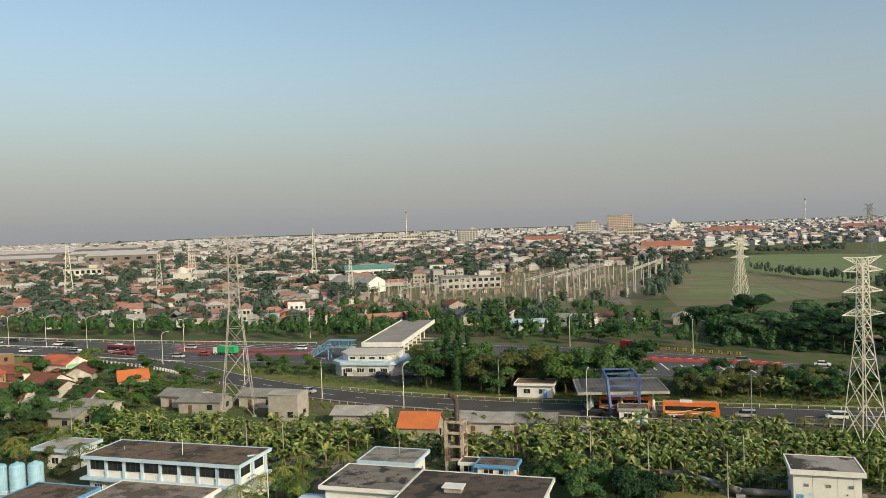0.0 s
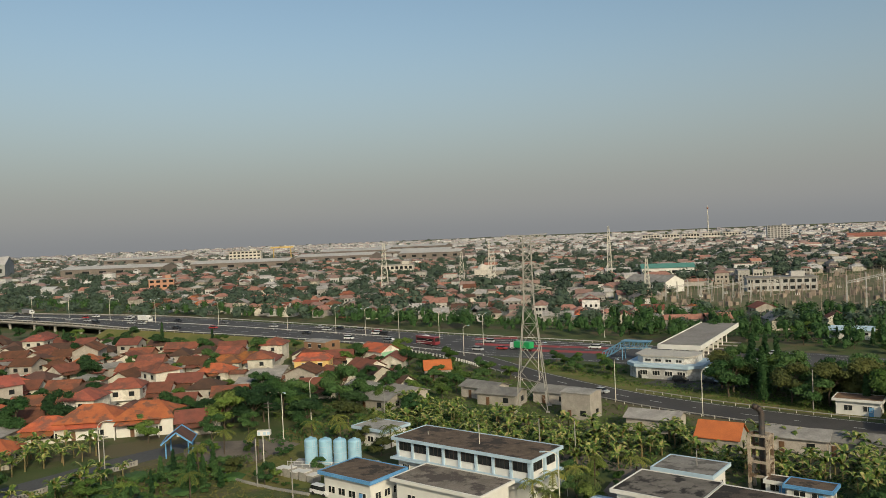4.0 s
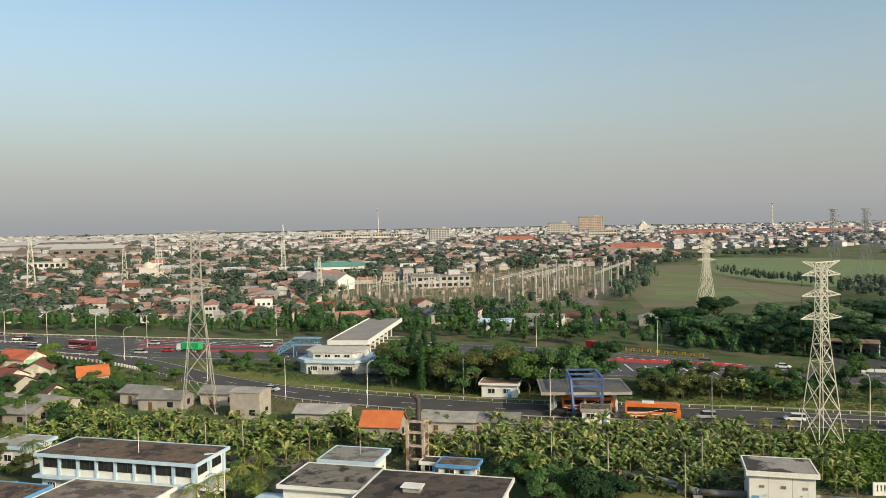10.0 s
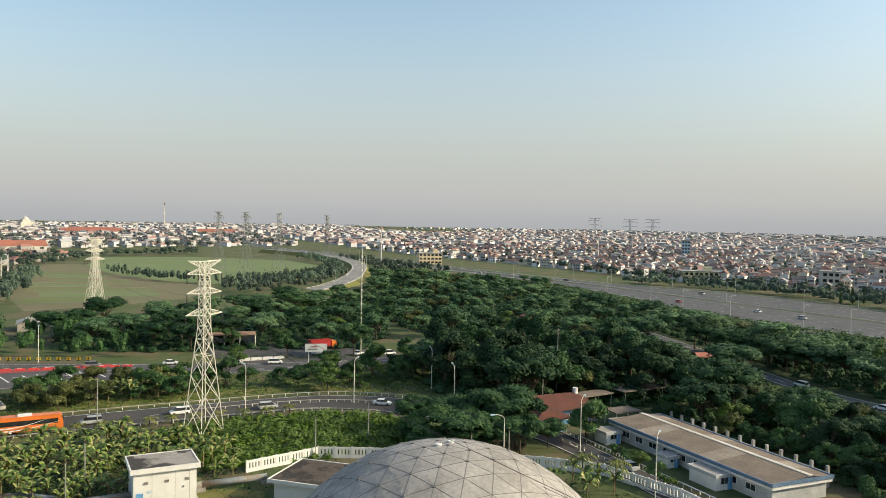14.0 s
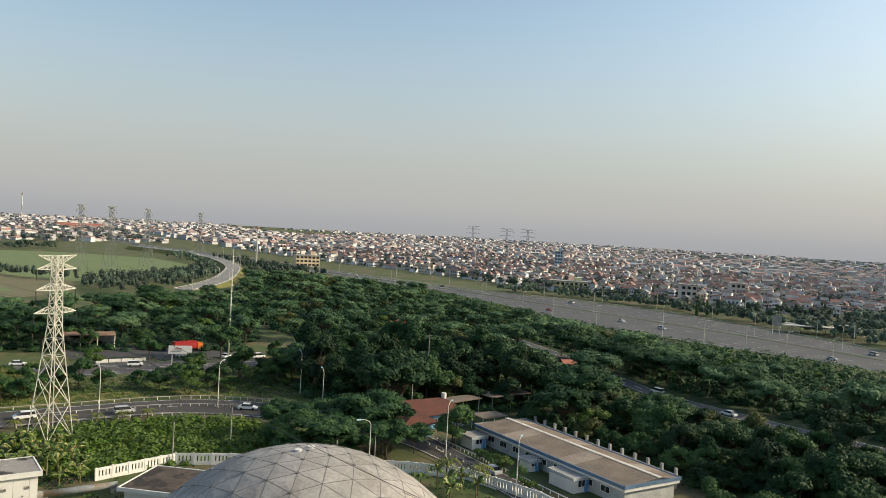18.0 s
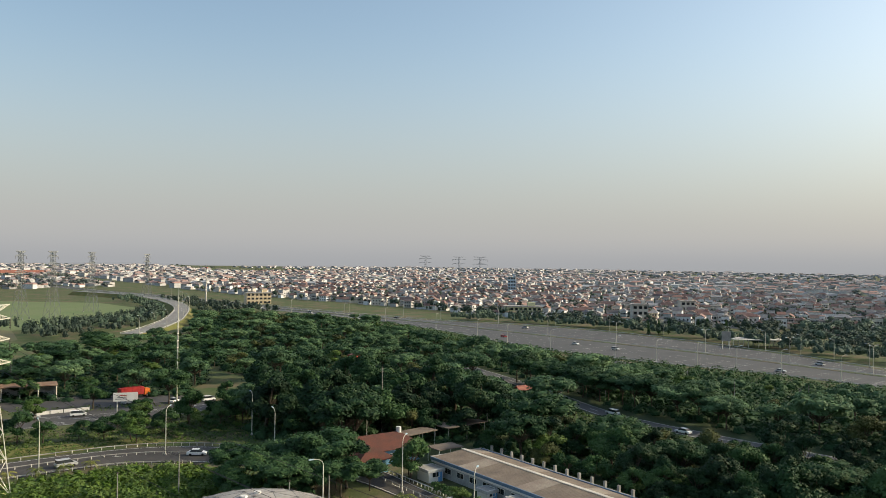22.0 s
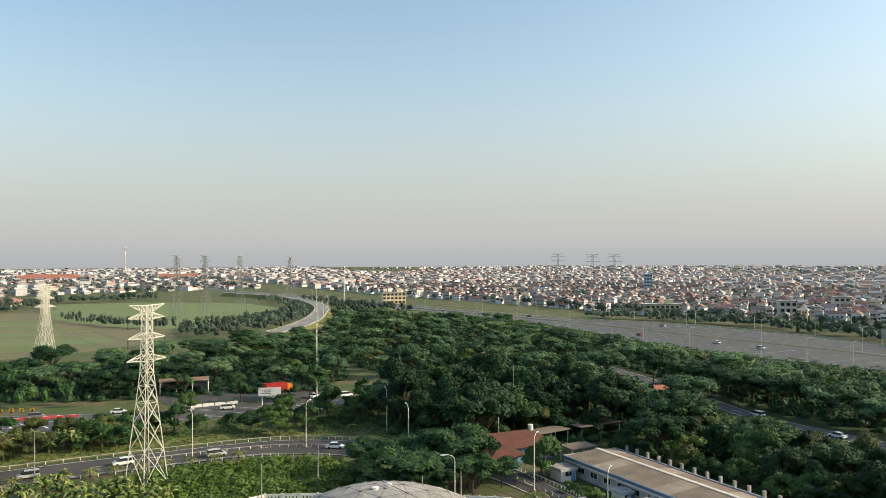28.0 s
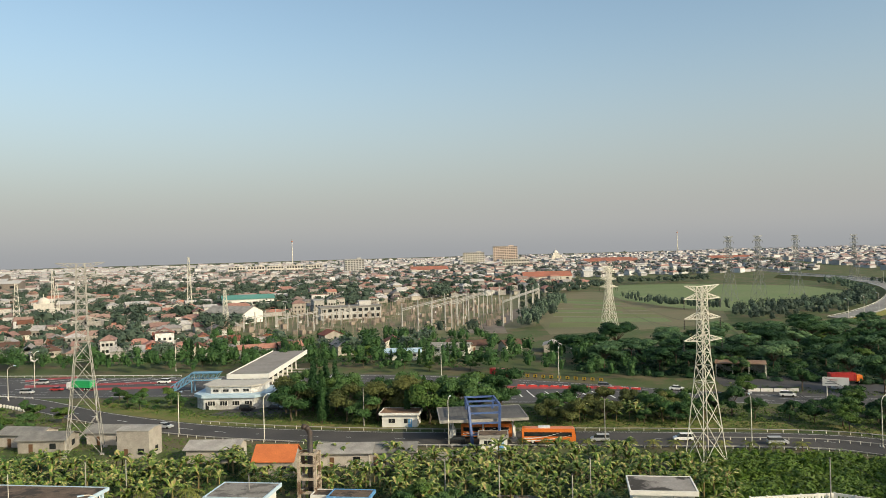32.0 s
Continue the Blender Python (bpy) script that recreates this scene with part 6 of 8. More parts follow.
for i in range(11):
    t = thing("water_barrier", "red plastic road barrier on the plaza", "barrier", pose(62 + 3.2 * i, 246.2 - 1.55 * i, 0.06, 0, 0, -26), group="red road barriers")
    part("block", profile(Shell(), [(-1.4, 0), (1.4, 0), (1.3, 0.6), (-1.3, 0.6)], 0.45, (0.4, 0.4)), mat("red_plastic", (0.55, 0.06, 0.05), (0.45, 0.05, 0.05), 0.6, 0.5, 0.0), t)
    part("cap", Shell().box(0, 0, 0.58, 1.2, 0.2, 0.08), M_WHITE, t)


def guard_rail(name, label, pts, n, off_z=0.0, step=1, material=None):
    """A steel rail on posts along a smooth line."""
    t = thing(name, label, "guard rail", kind="structure")
    P = resample(pts, n)
    rail, posts = Shell(), Shell()
    rail.tube([p + Vector((0, 0, 0.65)) for p in P], 0.11, 4)
    part("rail", rail, material or M_STEEL, t)
    for p in P[::step]:
        posts.box(p.x, p.y, p.z - 0.1, 0.14, 0.14, 0.85)
    tagged(part("posts", posts, M_STEEL, t), kind="stuff")
    return t


off = lambda pts, dx, dy: [(p[0] + dx, p[1] + dy, p[2] if len(p) > 2 else 0) for p in pts]
guard_rail("ramp_rail", "pale steel guard rail along the ramp", off(RAMP_NEAR[:10], -0.6, -0.8), 90, material=M_CONC)
guard_rail("ramp_rail", "pale steel guard rail along the ramp", off(RAMP_FAR[3:12], 0.6, 0.9), 80, material=M_CONC)
guard_rail("ramp_median", "grey median rail along the toll ramp", [((a[0] + b[0]) / 2, (a[1] + b[1]) / 2) for a, b in zip(RAMP_FAR[7:14], RAMP_NEAR[7:14])], 60, material=M_CONC)
guard_rail("highway_rail", "steel guard rail along the toll highway", off(HWY_FAR[:8], 0, 1), 110, material=M_CREAM)
guard_rail("highway_rail", "steel guard rail along the toll highway", off(HWY_NEAR[:7], 0, -1), 100, material=M_CREAM)
guard_rail("expressway_rail", "pale guard rail along the expressway", off(RH_NEAR[2:], -1.5, 0), 130, material=M_CREAM)
guard_rail("expressway_rail", "pale guard rail along the expressway", off(RH_FAR[2:], 1.5, 0), 130, material=M_CREAM)
guard_rail("expressway_median", "pale median rail of the expressway", RH_MID, 130, material=M_CREAM)
guard_rail("highway_median", "concrete median of the toll highway", [((a[0] + b[0]) / 2, (a[1] + b[1]) / 2, a[2] if len(a) > 2 else 0) for a, b in zip(HWY_FAR, HWY_NEAR)][:6], 90, material=M_CREAM)
guard_rail("loop_rail", "pale concrete rail along the loop road", LOOP_FAR, 70, material=M_CREAM)
guard_rail("loop_rail", "pale concrete rail along the loop road", LOOP_NEAR, 70, material=M_CREAM)
bank = Shell()
for edge, out in ((LOOP_FAR, 1), (LOOP_NEAR, -1)):
    top = resample(edge, 40)
    for p, q in zip(top, top[1:]):
        d = (q - p).normalized()
        side = Vector((-d.y, d.x, 0)) * out
        bank.poly([p, q, Vector((q.x, q.y, -0.1)) + side * (q.z * 1.6 + 0.3), Vector((p.x, p.y, -0.1)) + side * (p.z * 1.6 + 0.3)][::-out])
tagged(part("embankment", bank, M_LAWN), "grass embankment below the loop road", "embankment", kind="structure")
guard_rail("ramp_rail", "pale steel guard rail along the road", off(RAMP_FAR[11:15], 0.8, 0), 50, material=M_CREAM)
zb = thing("striped_posts", "row of white marker posts beside the ramp", "barrier")
for k, p in enumerate(resample([(-140, 286, 0.4), (-118, 274, 0), (-98, 260, 0), (-84, 247, 0)], 34)):
    part("marker_post", Shell().box(p.x - 1.5, p.y - 1.5, p.z - 0.3, 0.5, 0.3, 1.3), M_WHITE, zb)

# viaduct
vd = thing("viaduct", "concrete viaduct carrying the toll highway", "bridge", kind="structure")
PF, PN = resample([p for p in HWY_FAR[:5]], 30), resample([p for p in HWY_NEAR[:5]], 30)
gird, par = Shell(), Shell()
for P, sg in ((PF, 1), (PN, -1)):
    gird.tube([a - Vector((0, 0, 0.9)) for a in P[:25]], 0.8, 4)
    par.tube([a + Vector((0, sg * 0.4, 0.5)) for a in P[:25]], 0.38, 4)
part("girder", gird, M_CONC, vd)
part("parapet", par, M_CONC, vd)
for k in range(4, 24, 2):
    for u in (0.05, 0.35, 0.65, 0.95):
        p = PF[k].lerp(PN[k], u)
        pr = part("pier", Shell().beam((p.x, p.y, -0.3), (p.x, p.y, p.z - 1.0), 1.5, 10), M_CONC, vd)
    c, d = PF[k].lerp(PN[k], 0.0), PF[k].lerp(PN[k], 1.0)
    part("pier_cap", Shell().beam((c.x, c.y, c.z - 1.5), (d.x, d.y, d.z - 1.5), 1.1), M_CONC, vd)
em = Shell()
EN = [(-300, 303, 4.3), (-277, 299, 4.3), (-230, 295, 3.2), (-187, 291, 1.9), (-141, 285, 0.5)]
EB = [(-300, 290, -0.1), (-277, 286, -0.1), (-230, 282, -0.1), (-187, 280, -0.1), (-141, 282, -0.1)]
for a, b, c, d in zip(EN, EN[1:], EB, EB[1:]):
    em.poly([a, c, d, b])
tagged(part("embankment", em, M_LAWN), "green grass embankment below the highway", "embankment", kind="structure")

# ---- the long shed and yards by the right-hand road ----
M_SLATE = mat("slate_blue_paint", (0.09, 0.15, 0.23), (0.12, 0.18, 0.26), 0.5, 0.7, 0.05)
M_GREYSHED = mat("shed_wall", (0.44, 0.45, 0.45), (0.34, 0.35, 0.35), 0.4, 0.85, 0.1)
M_CORR = mat("corrugated_sheet", (0.19, 0.155, 0.125), (0.135, 0.11, 0.09), 0.25, 0.9, 0.05)
sh = thing("long_shed", "long low shed with grey corrugated gable roof", "shed", pose(138.7, 71.2, 0, 0, 0, -20.5))
SL, SW, RIDGE = 44.0, 13.4, 1.6
part("wall", Shell().box(0, 0, -0.2, SW - 1.2, SL - 1.2, 3.5), M_GREYSHED, sh)
for sgn, n in ((-1, 10), (1, 10)):
    for k in range(n):
        y0, y1 = -SL / 2 + SL * k / n, -SL / 2 + SL * (k + 1) / n - 0.02
        s = Shell()
        for j in range(17):
            y, dz = y0 + (y1 - y0) * j / 16, 0.07 * (j % 2)
            s.v += [(RIDGE, y, 4.3 + dz), (sgn * SW / 2, y, 3.6 + dz), (sgn * SW / 2, y, 3.5 + dz), (RIDGE, y, 4.2 + dz)]
        for j in range(16):
            for q in range(4):
                s.f.append((4 * j + q, 4 * j + (q + 1) % 4, 4 * j + 4 + (q + 1) % 4, 4 * j + 4 + q)[::sgn])
        s.f += [(0, 3, 2, 1)[::sgn], (64, 65, 66, 67)[::sgn]]
        part("roof_sheet", s, M_CORR if (k * 3 + sgn) % 4 else mat("worn_sheet", (0.27, 0.24, 0.20), (0.22, 0.18, 0.15), 0.3, 0.9, 0.05), sh)
    part("gutter", Shell().box(sgn * (SW / 2 + 0.1), 0, 3.2, 0.3, SL + 0.4, 0.6), M_SLATE, sh)
    part("eave_board", Shell().box(sgn * (SW / 2 - 0.05), 0, 2.75, 0.3, SL, 0.45), M_WHITE, sh)
part("ridge_cap", Shell().box(RIDGE, 0, 4.28, 0.9, SL + 0.2, 0.12), mat("ridge_white", (0.6, 0.56, 0.48), (0.5, 0.46, 0.4), 0.3, 0.6, 0.0), sh)
for sgn in (-1, 1):
    part("gable", Shell().poly([(-SW / 2 + 0.6, sgn * (SL / 2 - 0.6), 3.2), (SW / 2 - 0.6, sgn * (SL / 2 - 0.6), 3.2), (RIDGE, sgn * (SL / 2 - 0.6), 4.15)][::-sgn]), M_WHITE, sh)
    part("fascia", Shell().box(0, sgn * (SL / 2 + 0.1), 3.25, SW + 0.4, 0.25, 0.62), M_SLATE if sgn < 0 else M_CONC, sh)
    part("end_board", Shell().box(0, sgn * (SL / 2 - 0.05), 2.7, SW, 0.25, 0.5), M_WHITE, sh)
wall_windows(sh, -SL / 2 + 3, SL / 2 - 3, -SW / 2 + 0.57, 1.1, 9, 2.2, 1.2, axis="y", panes=2)
for k, (x, y, sx, sy, h) in enumerate(((127.9, 65.0, 3.8, 6.5, 2.7), (136.5, 92, 3.6, 4, 2.5), (131.6, 75.5, 2.4, 3, 2.1))):
    roof_block("shed_annex", "small white flat-roofed annex beside the shed", x, y, sx, sy, h, -20, M_GREYSHED, M_CONC, windows=1, over=0.3)
rw_ = thing("retaining_wall", "grey block wall with pillars behind the shed", "wall", pose(149.6, 71, 0, 0, 0, -20.5))
for k in range(13):
    part("wall_panel", Shell().box(0, -20 + 3.4 * k, 0, 0.25, 3.36, 2.6), M_CONC, rw_)
    part("pillar", Shell().box(0, -21.7 + 3.4 * k, 0, 0.5, 0.5, 3.8), M_CONC, rw_)
for x, y, sx, sy, h, rz in ((158, 112, 12, 5, 3.4, -10), (173, 108, 14, 6, 3.6, -14), (151, 98, 7, 5, 3.2, -20)):
    t = thing("carport", "open carport with flat metal roof", "carport", pose(x, y, 0, 0, 0, rz), group="carports")
    part("roof", Shell().box(0, 0, h, sx, sy, 0.2), M_CORR, t)
    for dx in (-0.45, 0, 0.45):
        for dy in (-0.42, 0.42):
            part("post", Shell().beam((dx * sx, dy * sy, 0), (dx * sx, dy * sy, h), 0.16), M_STEEL, t)
# billboard and workshop beside the plaza
bb = thing("billboard", "blank pale billboard on two steel posts", "billboard", pose(137, 196.5, 0, 0, 0, -35))
part("board", Shell().box(0, 0, 4.6, 6.5, 0.3, 2.4), M_CREAM, bb)
for dx in (-2.2, 2.2):
    part("post", Shell().beam((dx, 0.3, 0), (dx, 0.3, 6.8), 0.22), M_STEEL, bb)
for k in range(3):
    part("bar", Shell().box(-1.2 + 0.3 * k, -0.17, 5.2 + 0.5 * k, 3.0 - 0.5 * k, 0.05, 0.18), PAINT["red"] if k == 2 else PAINT["grey"], bb)
wsh = thing("roadside_workshop", "open roadside workshop with rusty roof", "workshop", pose(136, 245, 0, 0, 0, -28))
part("roof", Shell().box(0, 0, 4.4, 16, 8, 0.25), mat("rust_sheet", (0.2, 0.11, 0.07), (0.28, 0.2, 0.14), 0.4, 0.8, 0.1), wsh)
part("back_wall", Shell().box(0, 3.8, 0, 15.6, 0.2, 4.4), M_CREAM, wsh)
for dx in (-7.6, -2.5, 2.5, 7.6):
    part("post", Shell().beam((dx, -3.7, 0), (dx, -3.7, 4.4), 0.25), M_STEEL, wsh)
for dx in (-7.7, 7.7):
    part("side_wall", Shell().box(dx, 0, 0, 0.2, 7.4, 4.4), PAINT["yellow"] if dx < 0 else M_CREAM, wsh)

M_BROWNTILE = mat("red_brown_tile", (0.12, 0.045, 0.033), (0.085, 0.04, 0.032), 0.5, 0.9, 0.4, fine=12)
bh = thing("canteen", "long low house with red-brown hip roof and blue walls", "building", pose(141, 111, 0, 0, 0, -20))


# ---- houses ----
M_TILE_O = mat("orange_roof_tile", (0.42, 0.135, 0.05), (0.31, 0.10, 0.045), 0.5, 0.85, 0.4, vary=0.3, fine=12, stain=(0.18, 0.085, 0.055))
M_TILE_B = mat("brown_roof_tile", (0.18, 0.072, 0.045), (0.12, 0.055, 0.038), 0.5, 0.9, 0.4, vary=0.3, fine=12)
M_TILE_W = mat("weathered_red_tile", (0.27, 0.095, 0.055), (0.20, 0.075, 0.048), 0.5, 0.88, 0.4, vary=0.3, fine=12, stain=(0.15, 0.07, 0.05))
M_TILE_D = mat("dark_roof_tile", (0.11, 0.06, 0.045), (0.08, 0.05, 0.04), 0.5, 0.9, 0.4, vary=0.25, fine=12)
M_ASBESTOS = mat("grey_roof_sheet", (0.30, 0.29, 0.27), (0.21, 0.20, 0.19), 0.4, 0.85, 0.2, vary=0.3)
M_PLASTER = mat("plaster_wall", (0.66, 0.63, 0.56), (0.52, 0.49, 0.43), 0.6, 0.85, 0.1, vary=0.2, stain=(0.45, 0.42, 0.36))
M_GREYWALL = mat("bare_render_wall", (0.40, 0.37, 0.33), (0.32, 0.29, 0.26), 0.6, 0.9, 0.2, vary=0.2)
M_BRICKWALL = mat("raw_brick_wall", (0.32, 0.17, 0.11), (0.26, 0.15, 0.10), 1.0, 0.9, 0.3, vary=0.2, fine=10)
M_YELLOW = mat("yellow_wall", (0.62, 0.44, 0.17), (0.56, 0.39, 0.14), 0.6, 0.8, 0.1)
M_MINT = mat("mint_wall", (0.28, 0.52, 0.34), (0.24, 0.46, 0.3), 0.6, 0.8, 0.1)
M_WOOD = mat("brown_wood", (0.16, 0.09, 0.05), (0.11, 0.06, 0.035), 1.5, 0.7, 0.1)


def roof_shell(w, d, z, rise, over, hip):
    """Pitched roof with thickness; the ridge runs along x."""
    s = Shell()
    a, b = w / 2 + over, d / 2 + over
    r = a - b * hip
    t = 0.16
    for o, flip in ((0.0, 1), (-t, -1)):
        e = [(-a, -b, z + o), (a, -b, z + o), (a, b, z + o), (-a, b, z + o)]
        p, q = (-r, 0, z + rise + o), (r, 0, z + rise + o)
        for face in ([e[0], e[1], q, p], [e[2], e[3], p, q]):
            s.poly(face[::flip])
        if hip:
            for face in ([e[1], e[2], q], [e[3], e[0], p]):
                s.poly(face[::flip])
    e = [(-a, -b), (a, -b), (a, b), (-a, b)]
    for k in range(4):
        m, n = e[k], e[(k + 1) % 4]
        if hip or k in (0, 2):
            s.poly([(*m, z - t), (*n, z - t), (*n, z), (*m, z)])
    if not hip:
        for sx in (-a, a):
            s.poly([(sx, -b, z - t), (sx, 0, z + rise - t), (sx, b, z - t), (sx, b, z), (sx, 0, z + rise), (sx, -b, z)])
    return s


def house_type(label, w, d, h, rise, hip, roof, wall, storeys=1, porch=False, over=0.6, balcony=False, detail=False):
    t = thing("house", label, "house", group="village houses")
    ws = Shell().box(0, 0, -0.2, w, d, h + 0.2)
    if not hip:
        for sx in (-w / 2 + 0.06, w / 2 - 0.06):
            ws.poly([(sx - 0.05, -d / 2, h), (sx - 0.05, 0, h + rise * 0.9), (sx - 0.05, d / 2, h)]).poly([(sx + 0.05, d / 2, h), (sx + 0.05, 0, h + rise * 0.9), (sx + 0.05, -d / 2, h)])
    part("wall", ws, wall, t)
    part("roof", roof_shell(w, d, h + 0.02, rise, over, hip), roof, t)
    for st in range(storeys):
        z = 0.9 + 3.0 * st
        for sy in (-1, 1) if detail else (-1,):
            for x in (-w * 0.22, w * 0.25):
                if st == 0 and x < 0 and sy < 0:
                    continue
                win = part("window", Shell().box(x, sy * (d / 2 + 0.02), z, 1.45, 0.1, 1.3), M_GLASS, t)
                if detail:
                    part("window_frame", Shell().box(x, sy * (d / 2 + 0.05), z - 0.12, 1.7, 0.16, 0.14).box(x, sy * (d / 2 + 0.05), z + 1.28, 1.7, 0.16, 0.12), M_WHITE, win)
        part("window", Shell().box(w / 2 + 0.02, 0.5, z, 0.1, 1.3, 1.3), M_GLASS, t)
    part("door", Shell().box(-w * 0.22, -d / 2 - 0.03, 0, 0.95, 0.1, 2.1), M_WOOD, t)
    if porch:
        part("porch_roof", Shell().poly([(-w / 2, -d / 2 - 2.4, h - 0.9), (w * 0.3, -d / 2 - 2.4, h - 0.9), (w * 0.3, -d / 2, h - 0.3), (-w / 2, -d / 2, h - 0.3)]).poly([(-w / 2, -d / 2, h - 0.4), (w * 0.3, -d / 2, h - 0.4), (w * 0.3, -d / 2 - 2.4, h - 1.0), (-w / 2, -d / 2 - 2.4, h - 1.0)]), roof, t)
        for px in (-w / 2 + 0.2, w * 0.3 - 0.2) if detail else ():
            part("porch_post", Shell().box(px, -d / 2 - 2.2, -0.1, 0.2, 0.2, h - 0.85), wall, t)
    if balcony:
        bl = part("balcony", Shell().box(0, -d / 2 - 0.7, 3.0, w * 0.6, 1.4, 0.18), M_WHITE, t)
        part("railing", Shell().box(0, -d / 2 - 1.35, 3.18, w * 0.6, 0.1, 0.9), wall, bl)
    return t


HOUSES = [
    house_type("single-storey house with orange tiled hip roof", 10, 8, 3.3, 2.4, 0.8, M_TILE_O, M_PLASTER, 1, True),
    house_type("single-storey house with brown tiled gable roof", 10, 7.5, 3.2, 2.3, 0, M_TILE_B, M_PLASTER, 1, True),
    house_type("single-storey house with dark tiled hip roof", 9, 8, 3.1, 2.3, 0.8, M_TILE_D, M_GREYWALL, 1),
    house_type("two-storey plastered house with weathered red tiled roof", 9, 8, 6.2, 2.2, 0.7, M_TILE_W, M_PLASTER, 2, False, 0.7, True),
    house_type("two-storey house with brown tiled gable roof", 8, 9, 6.0, 2.2, 0, M_TILE_B, M_GREYWALL, 2, False, 0.6, True),
    house_type("low house with grey sheet gable roof", 11, 7, 3.0, 1.3, 0, M_ASBESTOS, M_GREYWALL, 1),
    house_type("low house with weathered red tiled long roof", 13, 7, 3.2, 2.2, 0, M_TILE_W, M_PLASTER, 1, True),
    house_type("brick house with weathered red tiled gable roof", 9, 7, 3.4, 2.3, 0, M_TILE_W, M_BRICKWALL, 1),
    house_type("small house with dark brown gable roof", 8, 6.5, 3.0, 2.0, 0, M_TILE_D, M_PLASTER, 1),
    house_type("grey rendered tall house with weathered red gable roof", 12, 9, 6.4, 2.6, 0, M_TILE_W, M_GREYWALL, 2),
]
YELLOW_HOUSE = house_type("two-storey yellow house with orange tiled roof", 11, 8, 6.0, 2.0, 0.5, M_TILE_O, M_YELLOW, 2, False, 0.4, detail=True)
MINT_HOUSE = house_type("white and mint house with orange gable roof", 12, 8, 4.6, 2.4, 0, M_TILE_O, M_PLASTER, 1, detail=True)
part("mint_gable", Shell().box(6.06, 0, 0, 0.12, 7.6, 4.4), M_MINT, MINT_HOUSE, "mint green end wall")
WHITE_HOUSE = house_type("bright white house with orange hip roof and porch", 13, 11, 4.2, 3.2, 0.8, M_TILE_O, M_WHITE, 1, True, 0.9, detail=True)
BRICK_HOUSE = house_type("unfinished two-storey brick house with flat top", 11, 8, 6.0, 0.5, 0, M_CONC, M_BRICKWALL, 2, False, 0.1, detail=True)
SHOP_HUT = house_type("plain grey concrete two-storey hut without plaster", 7.5, 6, 6.2, 0.4, 0, M_CONC, M_GREYWALL, 1, False, 0.2)
ORANGE_HUT = house_type("grey hut with bright orange tiled roof", 8, 7, 3.2, 2.6, 0, mat("fresh_orange_tile", (0.50, 0.15, 0.05), (0.42, 0.125, 0.045), 0.5, 0.85, 0.4, fine=12), M_GREYWALL, 1, False, 0.4)
O, B, D, O2, B2, G, BL, BR, SD, GT = HOUSES
TAKEN = []


def put(kind, x, y, rz, r=6.5):
    TAKEN.append((x, y, r))
    return park(kind, x, y, rz, 0.0)


for kind, x, y, rz in (
        (GT, -238, 231, -60), (O2, -175, 197, -20), (YELLOW_HOUSE, -135.5, 223, 20), (WHITE_HOUSE, -152, 147, 28), (WHITE_HOUSE, -140, 153, 28), (O, -153, 120, 30), (O, -166, 213, 10),
        (BL, -183, 163, 30), (B, -146, 170, 25), (BR, -137, 181, 28), (G, -141, 200, 15), (BRICK_HOUSE, -155, 262, -15), (MINT_HOUSE, -126, 252, -25), (BL, -121, 213, -30), (B, -119, 228, -25),
        (GT, -207, 165, 70), (D, -220, 192, 20), (D, -186, 180, 20), (B, -164, 182, 25), (O2, -166, 173, 30), (BR, -306, 236, 20), (BL, -256, 248, 10), (G, -260, 212, 12), (B2, -235, 201, 15),
        (B, -224, 207, 80), (G, -214, 214, 75), (D, -199, 250, 10), (BR, -186, 248, 10), (O, -170, 237, 15), (G, -146, 213, 10), (B, -127, 155, 35), (SD, -112, 220, -30), (B, -147, 243, -20),
        (G, -104, 199, -25), (SD, -98, 206, -20), (G, -91, 195, -25), (G, -94, 186, -15), (ORANGE_HUT, -94, 227, 25), (G, -71, 204, -20), (G, -64, 197, -10), (SHOP_HUT, -41, 186, -15), (G, -50, 201, -15),
        (G, -23, 178, -12), (ORANGE_HUT, -9, 164, -12), (G, 5, 168, -12), (G, 14, 166.5, -12), (B, -118, 196, 20), (BR, -196, 180, 25), (B, -210, 178, 25), (BL, -197, 212, 15), (D, -152, 190, 22), (B, -185, 226, 12),
        ):
    put(kind, x, y, rz)
VILLAGE = [(-330, 190), (-240, 118), (-182, 104), (-162, 122), (-140, 162), (-130, 192), (-108, 202), (-104, 235), (-128, 248), (-190, 268), (-300, 272), (-420, 285)]
rh = random.Random(23)
for p in scatter(VILLAGE, 10.2, 21, clear, 170):
    if any(math.hypot(p[0] - q[0], p[1] - q[1]) < 8.5 for q in TAKEN):
        continue
    put(rh.choice((O, B, B, D, D, O2, G, BL, BR, SD, SD, B2, B)), p[0], p[1], rh.choice((20, -70)) + rh.uniform(-8, 8))
FAR_VILLAGE = [(-400, 420), (-200, 385), (-60, 355), (20, 345), (10, 372), (-70, 420), (-140, 520), (-420, 560)]
for p in scatter(FAR_VILLAGE, 17.0, 22, clear, 62):
    put(rh.choice((O, B, B, D, O2, G, BL, BR, SD, B2, B)), p[0], p[1], rh.choice((15, -75)) + rh.uniform(-12, 12))
for x, y in ((40, 350), (52, 342), (64, 336), (78, 332), (30, 362), (-12, 378), (95, 326), (110, 330)):
    put(rh.choice((G, B, SD)), x, y, rh.uniform(0, 90))

